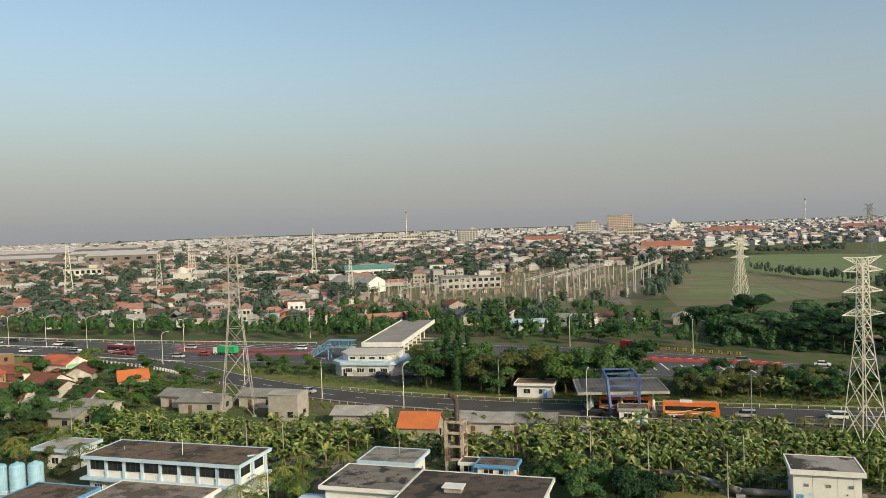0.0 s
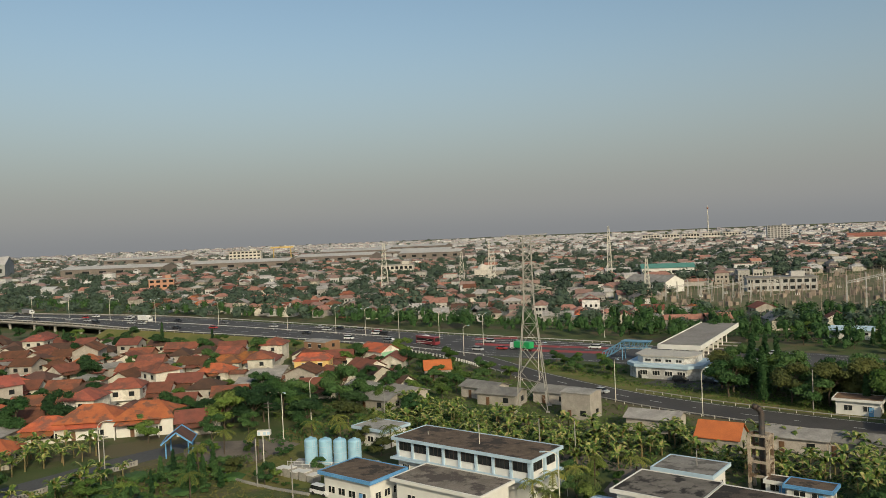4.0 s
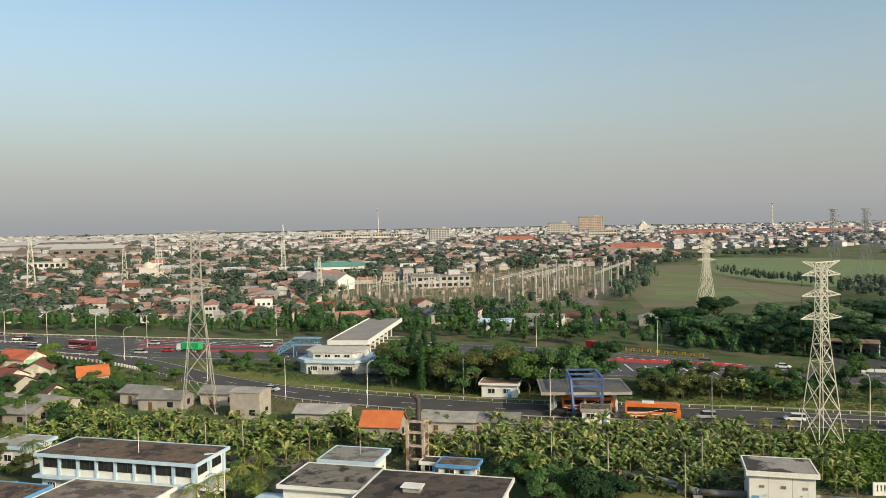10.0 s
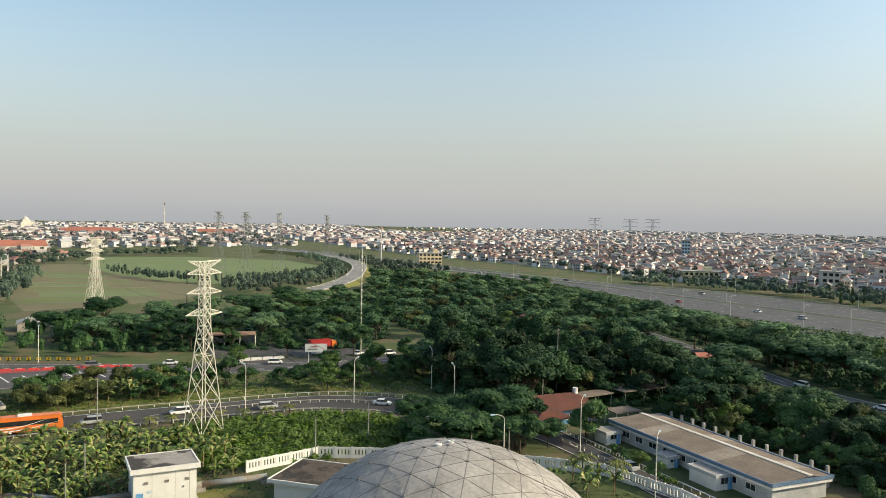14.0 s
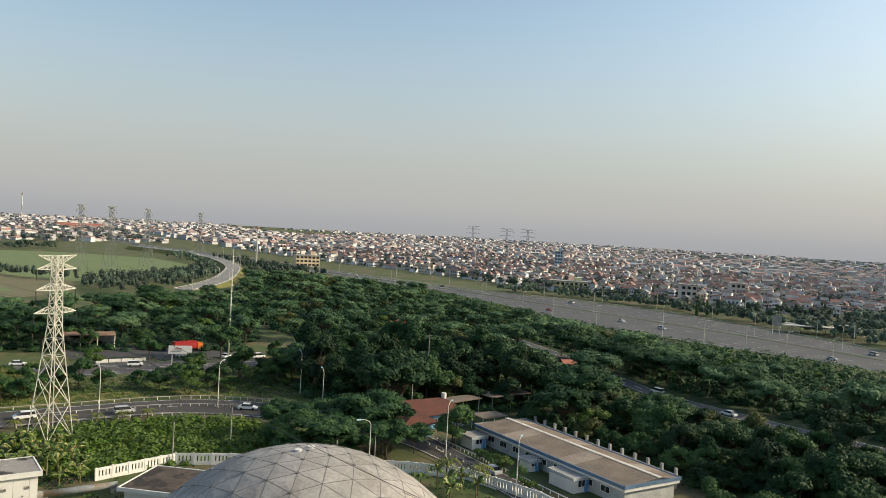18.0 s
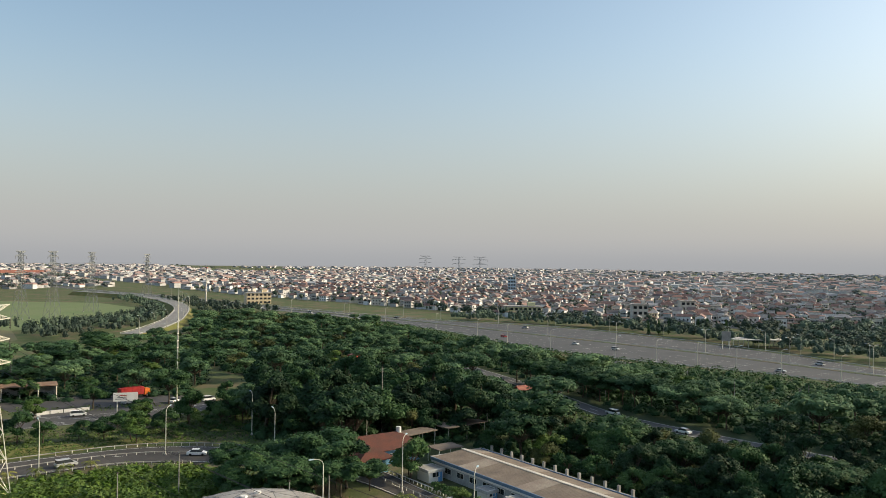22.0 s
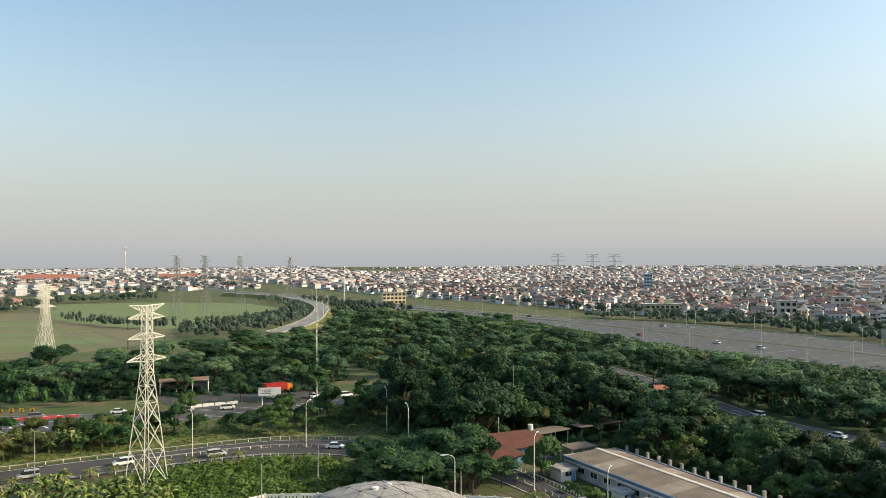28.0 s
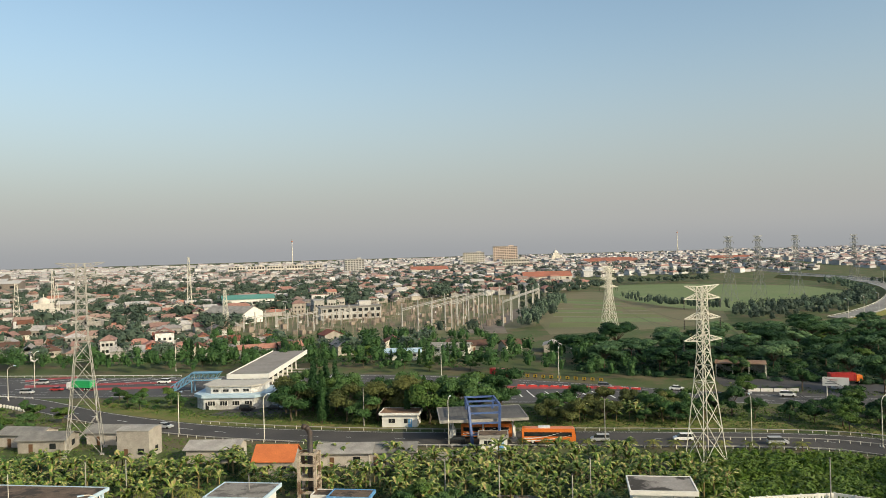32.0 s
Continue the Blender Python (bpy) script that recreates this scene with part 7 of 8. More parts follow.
# ---- the city plain: thousands of roofs, block by block ----
# walls dimmed and roofs lifted here, painting in the low contrast of haze
WALLS = mat_islands("city_wall", [(0.42, 0.41, 0.39), (0.34, 0.33, 0.31), (0.47, 0.465, 0.455), (0.29, 0.28, 0.265), (0.38, 0.35, 0.30), (0.27, 0.255, 0.24), (0.58, 0.575, 0.565), (0.33, 0.30, 0.265), (0.36, 0.34, 0.32)])
ROOFS = mat_islands("city_roof", [(0.29, 0.155, 0.125), (0.24, 0.15, 0.13), (0.34, 0.17, 0.13), (0.21, 0.155, 0.14), (0.26, 0.18, 0.155), (0.31, 0.30, 0.295), (0.25, 0.235, 0.23), (0.19, 0.17, 0.16), (0.32, 0.17, 0.14), (0.40, 0.39, 0.385)])
WALLS_E = mat_islands("east_wall", [(0.64, 0.64, 0.64), (0.55, 0.535, 0.52), (0.70, 0.70, 0.71), (0.50, 0.49, 0.48), (0.62, 0.57, 0.50), (0.46, 0.445, 0.435), (0.74, 0.74, 0.75), (0.42, 0.40, 0.39)])
# F and G palettes are pale and narrow: distance haze painted into the colours
WALLS_F = mat_islands("far_haze_wall", [(0.46, 0.46, 0.47), (0.40, 0.40, 0.41), (0.52, 0.52, 0.53), (0.36, 0.36, 0.37), (0.45, 0.43, 0.42), (0.60, 0.60, 0.61)])
WALLS_G = mat_islands("skyline_haze_wall", [(0.42, 0.42, 0.44), (0.38, 0.38, 0.40), (0.46, 0.46, 0.48), (0.36, 0.36, 0.38), (0.52, 0.52, 0.54)])
ROOFS_G = mat_islands("skyline_haze_roof", [(0.38, 0.32, 0.31), (0.36, 0.31, 0.30), (0.40, 0.33, 0.31), (0.36, 0.34, 0.345), (0.42, 0.41, 0.42)])
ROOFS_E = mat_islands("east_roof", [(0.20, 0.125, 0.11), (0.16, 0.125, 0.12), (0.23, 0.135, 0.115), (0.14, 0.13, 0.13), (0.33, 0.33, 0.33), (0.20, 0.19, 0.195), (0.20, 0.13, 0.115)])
ROOFS_F = mat_islands("far_haze_roof", [(0.31, 0.21, 0.19), (0.27, 0.20, 0.185), (0.35, 0.22, 0.19), (0.27, 0.23, 0.22), (0.30, 0.25, 0.235), (0.33, 0.32, 0.32), (0.46, 0.46, 0.46)])


def city(name, label, poly, gap, seed, keep, limit, tall=0.2, size=1.0, wm=WALLS, rm=ROOFS):
    w, r, rng = Shell(), Shell(), random.Random(seed)
    wins = Shell()
    for p in scatter(poly, gap, seed, keep, limit):
        a, sx, sy = rng.choice((12, 102)) + rng.uniform(-10, 10), rng.choice((7, 8, 9, 11, 15)) * rng.uniform(0.85, 1.2) * size, rng.uniform(6, 10) * size
        h = rng.uniform(6, 8.5) if rng.random() < tall else rng.uniform(3, 4.2)
        w.box(p[0], p[1], -0.1, sx, sy, h + 0.1, a)
        if rng.random() < 0.16:
            r.box(p[0], p[1], h, sx + 0.5, sy + 0.5, 0.4, a)
        else:
            s = roof_shell(sx, sy, h, rng.uniform(1.6, 2.6), 0.5, rng.choice((0, 0, 0.8)))
            i, c, sn = len(r.v), math.cos(radians(a)), math.sin(radians(a))
            r.v.extend((p[0] + x * c - y * sn, p[1] + x * sn + y * c, z) for x, y, z in s.v)
            r.f.extend(tuple(i + k for k in f) for f in s.f)
        if h > 5 and math.hypot(*p) < 1000:
            c, sn = math.cos(radians(a)), math.sin(radians(a))
            for sgn in (-1, 1):
                for k in (-0.28, 0.0, 0.28):
                    for zz in (1.0, 4.0):
                        for ex, ey, bx, by in ((k * sx, sgn * (sy / 2 + 0.03), 1.2, 0.1), (sgn * (sx / 2 + 0.03), k * sy, 0.1, 1.2)):
                            wins.box(p[0] + ex * c - ey * sn, p[1] + ex * sn + ey * c, zz, bx, by, 1.3, a)
    t = tagged(part(name, w, wm), label, "houses", kind="stuff")
    tagged(part("roofs", weld(r), rm, t), "red, brown and grey roofs", kind="stuff")
    if wins.f:
        tagged(part("windows", wins, M_GLASS, t), "dark windows", kind="stuff")
    return t


def weld(s):
    """Merges vertices at one place, so that each roof is one loose piece."""
    seen, remap, v = {}, [], []
    for p in s.v:
        k = (round(p[0], 3), round(p[1], 3), round(p[2], 3))
        if k not in seen:
            seen[k] = len(v)
            v.append(p)
        remap.append(seen[k])
    s.v, s.f = v, [tuple(remap[i] for i in f) for f in s.f]
    return s


BLOCKED = NO_TREES + [WOOD, PLAZA_WOOD, [(-62, 400), (50, 380), (115, 425), (200, 720), (95, 720), (-45, 560)], [(90, 400), (300, 400), (480, 560), (480, 740), (430, 840), (290, 830), (180, 700)], [(-420, 270), (-420, 300), (0, 240), (0, 200)],
                      [(-80, 505), (-80, 565), (-40, 565), (-40, 505)], [(-235, 610), (-190, 610), (-190, 655), (-235, 655)], [(-530, 560), (-480, 560), (-480, 600), (-530, 600)], [(500, 400), (560, 400), (640, 560), (590, 600)]]
open_ = lambda p: not any(inside(p, b) for b in BLOCKED) and not any(abs(p[0] - q[0]) < 9 and abs(p[1] - q[1]) < 9 for q in TAKEN)
city("north_district", "crowded low houses with red and brown roofs", [(-520, 470), (-400, 560), (-140, 520), (-45, 440), (-40, 560), (95, 720), (220, 720), (290, 850), (240, 1050), (-620, 1050), (-760, 800)], 12.8, 51, open_, 2500)
city("far_district", "distant crowded houses with walls paled for haze", [(-760, 1050), (700, 1050), (1100, 1900), (-1100, 1900)], 21, 52, open_, 2800, 0.25, 1.2, WALLS_F, ROOFS_F)
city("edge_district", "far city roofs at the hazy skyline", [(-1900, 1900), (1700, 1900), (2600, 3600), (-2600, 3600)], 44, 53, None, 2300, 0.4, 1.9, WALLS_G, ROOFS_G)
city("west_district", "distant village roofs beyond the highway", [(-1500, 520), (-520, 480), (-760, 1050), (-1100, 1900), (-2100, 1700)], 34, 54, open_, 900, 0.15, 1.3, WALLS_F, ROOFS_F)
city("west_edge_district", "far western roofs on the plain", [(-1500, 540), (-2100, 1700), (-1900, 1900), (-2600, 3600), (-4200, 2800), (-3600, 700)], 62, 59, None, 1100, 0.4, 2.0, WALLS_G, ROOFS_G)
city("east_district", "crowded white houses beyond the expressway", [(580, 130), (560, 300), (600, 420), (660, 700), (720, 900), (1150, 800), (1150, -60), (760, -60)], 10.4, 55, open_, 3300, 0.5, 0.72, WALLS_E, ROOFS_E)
city("east_far_district", "distant houses paled for haze east of the expressway", [(1150, -150), (1150, 800), (720, 900), (800, 1100), (1100, 1900), (2400, 1900), (2400, -300)], 23, 56, open_, 3000, 0.5, 1.3, WALLS_F, ROOFS_F)
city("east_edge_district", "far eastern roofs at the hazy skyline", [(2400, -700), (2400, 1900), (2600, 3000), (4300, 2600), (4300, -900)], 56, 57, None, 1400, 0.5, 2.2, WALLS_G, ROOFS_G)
city("south_east_district", "scattered houses among trees beyond the expressway", [(480, 20), (600, 100), (1150, -60), (1600, -500), (700, -500), (420, -140)], 34, 58, open_, 330, 0.3)


def city_trees(name, label, poly, gap, seed, limit, material, cards=46, size=1.2, r=3.6, keep=open_):
    s, rng = Shell(), np.random.default_rng(seed)
    for p in scatter(poly, gap, seed, keep, limit):
        k = rng.uniform(0.6, 1.3)
        for j in range(2):
            c = (p[0] + rng.normal() * 2, p[1] + rng.normal() * 2, 4.0 * k)
            leaf_core(s, rng, c, (r * k * rng.uniform(0.6, 1.1), r * k * rng.uniform(0.6, 1.1), 3.2 * k * rng.uniform(0.7, 1.1)))
            leaf_cards(s, rng, c, (r * k, r * k, 3.2 * k), int(cards * 1.2), size * k * 0.62, 0.2)
    return tagged(part(name, s, material), label, "trees", kind="stuff")


# greens turn paler and bluer with distance: haze put into the leaf colours
M_LEAF_FAR = leaf_mat("leaf_mid_haze", (0.062, 0.098, 0.068), (0.078, 0.112, 0.080))
M_LEAF_HAZE = leaf_mat("leaf_haze", (0.098, 0.12, 0.108), (0.115, 0.135, 0.12))
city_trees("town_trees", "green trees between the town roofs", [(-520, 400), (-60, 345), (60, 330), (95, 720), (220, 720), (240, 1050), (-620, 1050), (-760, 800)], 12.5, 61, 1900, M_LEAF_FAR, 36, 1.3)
city_trees("far_town_trees", "distant trees between roofs, green paled for haze", [(-1500, 520), (-760, 1000), (700, 1050), (1100, 1900), (-1100, 1900), (-2100, 1700)], 28, 62, 2600, M_LEAF_HAZE, 30, 1.8, 5.0)
city_trees("skyline_trees", "distant tree line at the skyline, paled for haze", [(-2600, 1900), (2200, 1900), (2900, 3900), (-3400, 3900)], 110, 63, 420, M_LEAF_HAZE, 22, 3.0, 8.0, None)
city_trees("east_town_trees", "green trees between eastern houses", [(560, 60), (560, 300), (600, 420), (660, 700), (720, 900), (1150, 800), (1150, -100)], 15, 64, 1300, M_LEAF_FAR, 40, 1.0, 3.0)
city_trees("east_far_trees", "distant trees in the east, paled for haze", [(1150, -500), (1150, 800), (720, 900), (1100, 1900), (2400, 1900), (4000, 1500), (4000, -1200)], 60, 65, 900, M_LEAF_HAZE, 24, 2.6, 7.0)
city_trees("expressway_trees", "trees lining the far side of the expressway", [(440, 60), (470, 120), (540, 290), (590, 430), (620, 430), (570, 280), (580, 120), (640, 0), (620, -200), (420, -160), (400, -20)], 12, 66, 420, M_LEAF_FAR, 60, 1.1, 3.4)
city_trees("expressway_trees", "hedge trees along the far edge of the expressway", [(508, 330), (514, 262), (506, 200), (480, 138), (444, 76), (408, 28), (364, -25), (314, -110), (330, -116), (384, -30), (430, 24), (462, 70), (498, 132), (524, 198), (534, 262), (528, 330)], 6, 74, 420, M_LEAF_FAR, 30, 0.9, 2.6, None)
city_trees("plaza_bushes", "green bushes and small trees beyond the toll highway", [(-200, 352), (-109, 326), (-53, 308), (0, 298), (53, 275), (100, 242), (122, 262), (80, 330), (70, 385), (0, 400), (-60, 420), (-60, 345), (-200, 372)], 8.0, 75, 190, M_LEAF_B, 50, 0.75, 2.0, lambda p: clear(p) and not any(math.hypot(p[0] - q[0], p[1] - q[1]) < 7 for q in TAKEN))
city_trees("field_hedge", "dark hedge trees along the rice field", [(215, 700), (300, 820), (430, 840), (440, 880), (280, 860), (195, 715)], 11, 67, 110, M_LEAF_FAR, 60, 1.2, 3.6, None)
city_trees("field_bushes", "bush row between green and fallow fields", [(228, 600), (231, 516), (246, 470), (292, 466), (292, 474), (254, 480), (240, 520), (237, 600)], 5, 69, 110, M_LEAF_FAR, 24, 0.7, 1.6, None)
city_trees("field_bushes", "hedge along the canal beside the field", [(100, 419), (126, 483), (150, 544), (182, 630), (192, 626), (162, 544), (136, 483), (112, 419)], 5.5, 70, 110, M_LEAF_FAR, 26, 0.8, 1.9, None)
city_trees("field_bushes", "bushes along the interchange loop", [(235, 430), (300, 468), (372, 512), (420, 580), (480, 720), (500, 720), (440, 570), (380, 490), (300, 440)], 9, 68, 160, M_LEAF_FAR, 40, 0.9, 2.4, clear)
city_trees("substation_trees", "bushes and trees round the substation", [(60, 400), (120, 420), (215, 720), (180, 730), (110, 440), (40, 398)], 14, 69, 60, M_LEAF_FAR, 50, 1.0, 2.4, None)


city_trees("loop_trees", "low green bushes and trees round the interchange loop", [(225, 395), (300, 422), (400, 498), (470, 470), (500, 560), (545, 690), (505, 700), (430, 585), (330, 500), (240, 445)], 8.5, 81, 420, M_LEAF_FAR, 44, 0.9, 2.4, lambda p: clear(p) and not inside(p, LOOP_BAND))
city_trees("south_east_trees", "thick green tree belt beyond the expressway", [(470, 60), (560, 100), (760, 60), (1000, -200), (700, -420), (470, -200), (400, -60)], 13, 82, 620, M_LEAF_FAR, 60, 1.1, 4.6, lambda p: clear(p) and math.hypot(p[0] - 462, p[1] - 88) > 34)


def town_groves(name, label, poly, gap, seed, limit, material):
    """Clumps of large trees that stand together between the roofs."""
    s, rng = Shell(), np.random.default_rng(seed)
    for p in scatter(poly, gap, seed, open_, limit):
        for j in range(int(rng.integers(5, 12))):
            k = rng.uniform(0.7, 1.3)
            c = (p[0] + rng.normal() * 9, p[1] + rng.normal() * 6, 5.0 * k)
            leaf_core(s, rng, c, (4.6 * k, 4.6 * k, 4.4 * k))
            leaf_cards(s, rng, c, (4.6 * k, 4.6 * k, 4.4 * k), 80, 0.9 * k, 0.2)
    return tagged(part(name, s, material), label, "trees", kind="stuff")


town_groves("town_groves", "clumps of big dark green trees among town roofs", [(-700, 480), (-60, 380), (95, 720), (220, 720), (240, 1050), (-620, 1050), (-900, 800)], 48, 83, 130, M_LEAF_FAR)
town_groves("far_groves", "distant clumps of green trees paled for haze", [(-1600, 560), (-760, 1000), (700, 1050), (1100, 1900), (-1100, 1900), (-2100, 1700)], 110, 84, 150, M_LEAF_HAZE)

# ---- landmarks of the skyline ----
def slab_block(name, label, x, y, sx, sy, h, rz, floors, bays, wall, roof=M_CONC, flat=True):
    t = thing(name, label, "building", pose(x, y, 0, 0, 0, rz))
    part("wall", Shell().box(0, 0, -0.2, sx, sy, h), wall, t)
    part("roof", Shell().box(0, 0, h - 0.2, sx + 1.2, sy + 1.2, 0.8), roof, t)
    fh = h / floors
    for f in range(floors):
        for k in range(bays):
            win = part("window", Shell().box(-sx / 2 + sx * (k + 0.5) / bays, -sy / 2 - 0.1, fh * f + fh * 0.3, sx / bays * 0.62, 0.3, fh * 0.5), M_GLASS, t)
    part("stair_head", Shell().box(sx * 0.25, 0, h + 0.6, sx * 0.2, sy * 0.4, 3), wall, t)
    return t


M_FARWHITE = mat("far_white", (0.56, 0.53, 0.48), (0.5, 0.47, 0.42), 0.1, 0.8, 0.0)
M_FARGREY = mat("far_grey", (0.46, 0.45, 0.44), (0.40, 0.39, 0.38), 0.1, 0.8, 0.0)
M_FARRED = mat("far_red_roof", (0.34, 0.13, 0.09), (0.28, 0.12, 0.085), 0.08, 0.85, 0.0)
slab_block("hotel", "pale six-storey hotel block on the skyline", 371, 2031, 56, 20, 33, -8, 6, 9, M_FARWHITE)
slab_block("hotel", "tall pinkish nine-storey block on the skyline", 560, 2500, 78, 22, 48, -8, 9, 11, mat("far_pink", (0.55, 0.44, 0.38), (0.5, 0.4, 0.35), 0.1, 0.8, 0.0))
slab_block("office_block", "long white three-storey office on the skyline", 388, 1628, 56, 16, 19, -8, 3, 10, M_FARWHITE)
slab_block("apartment_block", "grey eight-storey apartment block in the town", 46, 1545, 38, 20, 29, 5, 8, 7, M_FARGREY)
for k in range(5):
    slab_block("row_block", "long white low apartment row", -215 + 44 * k, 1880, 38, 14, 16, 3, 2, 6, M_FARWHITE)
slab_block("power_office", "grey-white two-storey control building of the substation", 14, 530, 40, 14, 8, 8, 2, 10, M_FARGREY, M_ASBESTOS)
slab_block("yellow_block", "cream three-storey block beyond the expressway", 548, 585, 24, 12, 11, -30, 3, 6, mat("cream_yellow", (0.72, 0.58, 0.38), (0.66, 0.53, 0.35), 0.2, 0.8, 0.0))
slab_block("yellow_block", "pale yellow market hall beside houses", 585, 310, 30, 14, 8, -55, 2, 8, mat("pale_yellow", (0.62, 0.6, 0.36), (0.56, 0.54, 0.34), 0.2, 0.8, 0.0))
slab_block("white_house", "white three-storey house beyond the expressway", 600, 215, 12, 12, 13, -60, 3, 3, M_FARWHITE)
slab_block("white_house", "white three-storey house beyond the expressway", 690, 205, 12, 12, 13, -60, 3, 3, M_FARWHITE)
slab_block("tower_block", "pale blue slab block on the eastern skyline", 912, 500, 10, 9, 25, -60, 6, 3, M_PALEBLUE)
slab_block("orange_house", "three-storey building with orange window frames", -505, 580, 22, 12, 13, 35, 3, 4, mat("far_orange", (0.45, 0.24, 0.16), (0.4, 0.22, 0.15), 0.2, 0.8, 0.0))
slab_block("shop_block", "white block with red panel in town", -350, 760, 34, 12, 12, 15, 2, 7, M_FARWHITE)
slab_block("white_block", "white four-storey factory office on plain", -905, 1275, 60, 20, 24, 25, 4, 8, M_FARWHITE)


def hall_type(name, label, x, y, sx, sy, h, rise, rz, roof, wall=M_CREAM, doors=4):
    t = thing(name, label, "hall", pose(x, y, 0, 0, 0, rz))
    part("wall", Shell().box(0, 0, -0.2, sx, sy, h + 0.2), wall, t)
    for ex in (-sx / 2, sx / 2):
        part("gable", Shell().poly([(ex - 0.1, -sy / 2, h), (ex - 0.1, sy / 2, h), (ex - 0.1, 0, h + rise * 0.95)]).poly([(ex + 0.1, sy / 2, h), (ex + 0.1, -sy / 2, h), (ex + 0.1, 0, h + rise * 0.95)]), wall, t)
    part("roof", roof_shell(sx, sy, h, rise, 0.8, 0), roof, t)
    for k in range(doors):
        part("opening", Shell().box(-sx / 2 + sx * (k + 0.5) / doors, -sy / 2 - 0.05, h * 0.5, sx / doors * 0.4, 0.2, h * 0.25), M_GLASS, t)
    return t


hall_type("hall", "white hall with grey pitched roof", -62, 535, 34, 18, 7, 4, -35, M_ASBESTOS)
hall_type("green_hall", "hall under construction with green netting", -65, 655, 40, 18, 9, 3, 10, mat("green_net", (0.08, 0.22, 0.2), (0.1, 0.26, 0.22), 0.2, 0.8, 0.0))
hall_type("factory_hall", "large white factory hall with square openings", -1092, 846, 104, 60, 24, 12, 38, M_FARGREY, mat("grey_sheet_wall", (0.30, 0.31, 0.315), (0.25, 0.26, 0.265), 0.1, 0.85, 0.0), 8)
for x, y, sx, sy, rz in ((-640, 1160, 130, 50, 10), (-780, 1500, 150, 60, 8), (-560, 1320, 120, 40, 5), (-860, 900, 160, 40, 12), (-700, 980, 150, 36, 12), (-1250, 1400, 180, 60, 15), (-480, 1180, 100, 40, 8), (-760, 1750, 180, 60, 4)):
    hall_type("industrial_shed", "long dark grey industrial shed on plain", x, y, sx, sy, 13, 4, rz, M_FARGREY, mat("shed_brown", (0.2, 0.17, 0.15), (0.16, 0.14, 0.13), 0.1, 0.85, 0.0), 6)
for x, y, sx, sy, rz in ((185, 1490, 70, 40, 5), (272, 972, 60, 26, -8), (640, 1750, 120, 50, -15), (690, 1880, 100, 50, -15), (905, 1700, 90, 40, -20)):
    hall_type("market_hall", "wide hall with red tiled roof", x, y, sx, sy, 7, 6, rz, M_FARRED, M_FARWHITE, 6)
for x, y, s in ((-213, 632, 1.0), (728, 2500, 1.9)):
    t = thing("mosque", "white mosque with rounded dome and finial", "mosque", pose(x, y, 0))
    part("wall", Shell().box(0, 0, -0.2, 18 * s, 16 * s, 8 * s), M_FARWHITE, t)
    part("upper_wall", Shell().box(0, 0, 8 * s - 0.2, 11 * s, 11 * s, 4 * s), M_FARWHITE, t)
    dm = Shell()
    for k in range(7):
        a0, a1 = k / 7 * 1.5, (k + 1) / 7 * 1.5
        dm.cyl(0, 0, 12 * s - 0.2 + 4.6 * s * math.sin(a0), 4.4 * s * math.cos(a0), 4.6 * s * (math.sin(a1) - math.sin(a0)), 16, 4.4 * s * math.cos(a1))
    part("dome", dm, M_FARWHITE, t)
    part("finial", Shell().beam((0, 0, 16 * s), (0, 0, 19 * s), 0.3 * s), M_STEEL, t)
for x, y, h in ((-108, 2300, 85), (1250, 2720, 90), (530, 640, 38), (1010, 640, 30), (750, 520, 34)):
    t = thing("chimney_mast", "tall thin pale mast above the skyline", "mast", pose(x, y, 0))
    part("shaft", Shell().beam((0, 0, -0.3), (0, 0, h), h * 0.05, 8, h * 0.02), M_FARWHITE, t)
    part("head", Shell().cyl(0, 0, h * 0.9, h * 0.03, h * 0.04, 8), M_FARRED, t)
gz = thing("gazebo", "small pavilion with bright blue trim", "pavilion", pose(-118, 137, 0, 0, 0, 120))
for dx in (-3.65, 3.65):
    for sy in (-1, 1):
        part("gable_trim", Shell().beam((dx, 0, 5.5), (dx, sy * 3.15, 3.1), 0.32), M_BLUE, gz, "bright blue gable board")
part("roof", roof_shell(6, 5, 3.2, 2.2, 0.6, 0), M_TILE_D, gz)
for dx in (-2.8, 2.8):
    for dy in (-2.3, 2.3):
        part("post", Shell().box(dx, dy, 0, 0.25, 0.25, 3.2), M_BLUE, gz)
for dy in (-3.15, 3.15):
    part("fascia", Shell().box(0, dy, 3.0, 7.4, 0.15, 0.35), M_BLUE, gz)
part("wall", Shell().box(0, 0, -0.2, 20, 8.5, 3.6), M_SKYBLUE, bh)
part("roof", roof_shell(20, 8.5, 3.4, 2.6, 1.0, 0.8), M_BROWNTILE, bh)
part("wing_wall", Shell().box(-5.5, -6.5, -0.2, 7.5, 6.0, 3.6), M_SKYBLUE, bh)
wing = part("wing_roof", roof_shell(11, 7.5, 3.4, 2.4, 0.9, 0.7), M_BROWNTILE, bh)
wing.location, wing.rotation_euler = (-5.5, -5.0, 0), Euler((0, 0, radians(90)))
wall_windows(bh, -8.5, -2.5, -9.53, 1.0, 2, 1.6, 1.3, panes=2)
wall_windows(bh, -1, 9, -4.28, 1.0, 4, 1.6, 1.3, panes=2)
part("water_tank", Shell().cyl(7, 0, 5.6, 0.6, 1.4, 12), M_WHITE, bh)


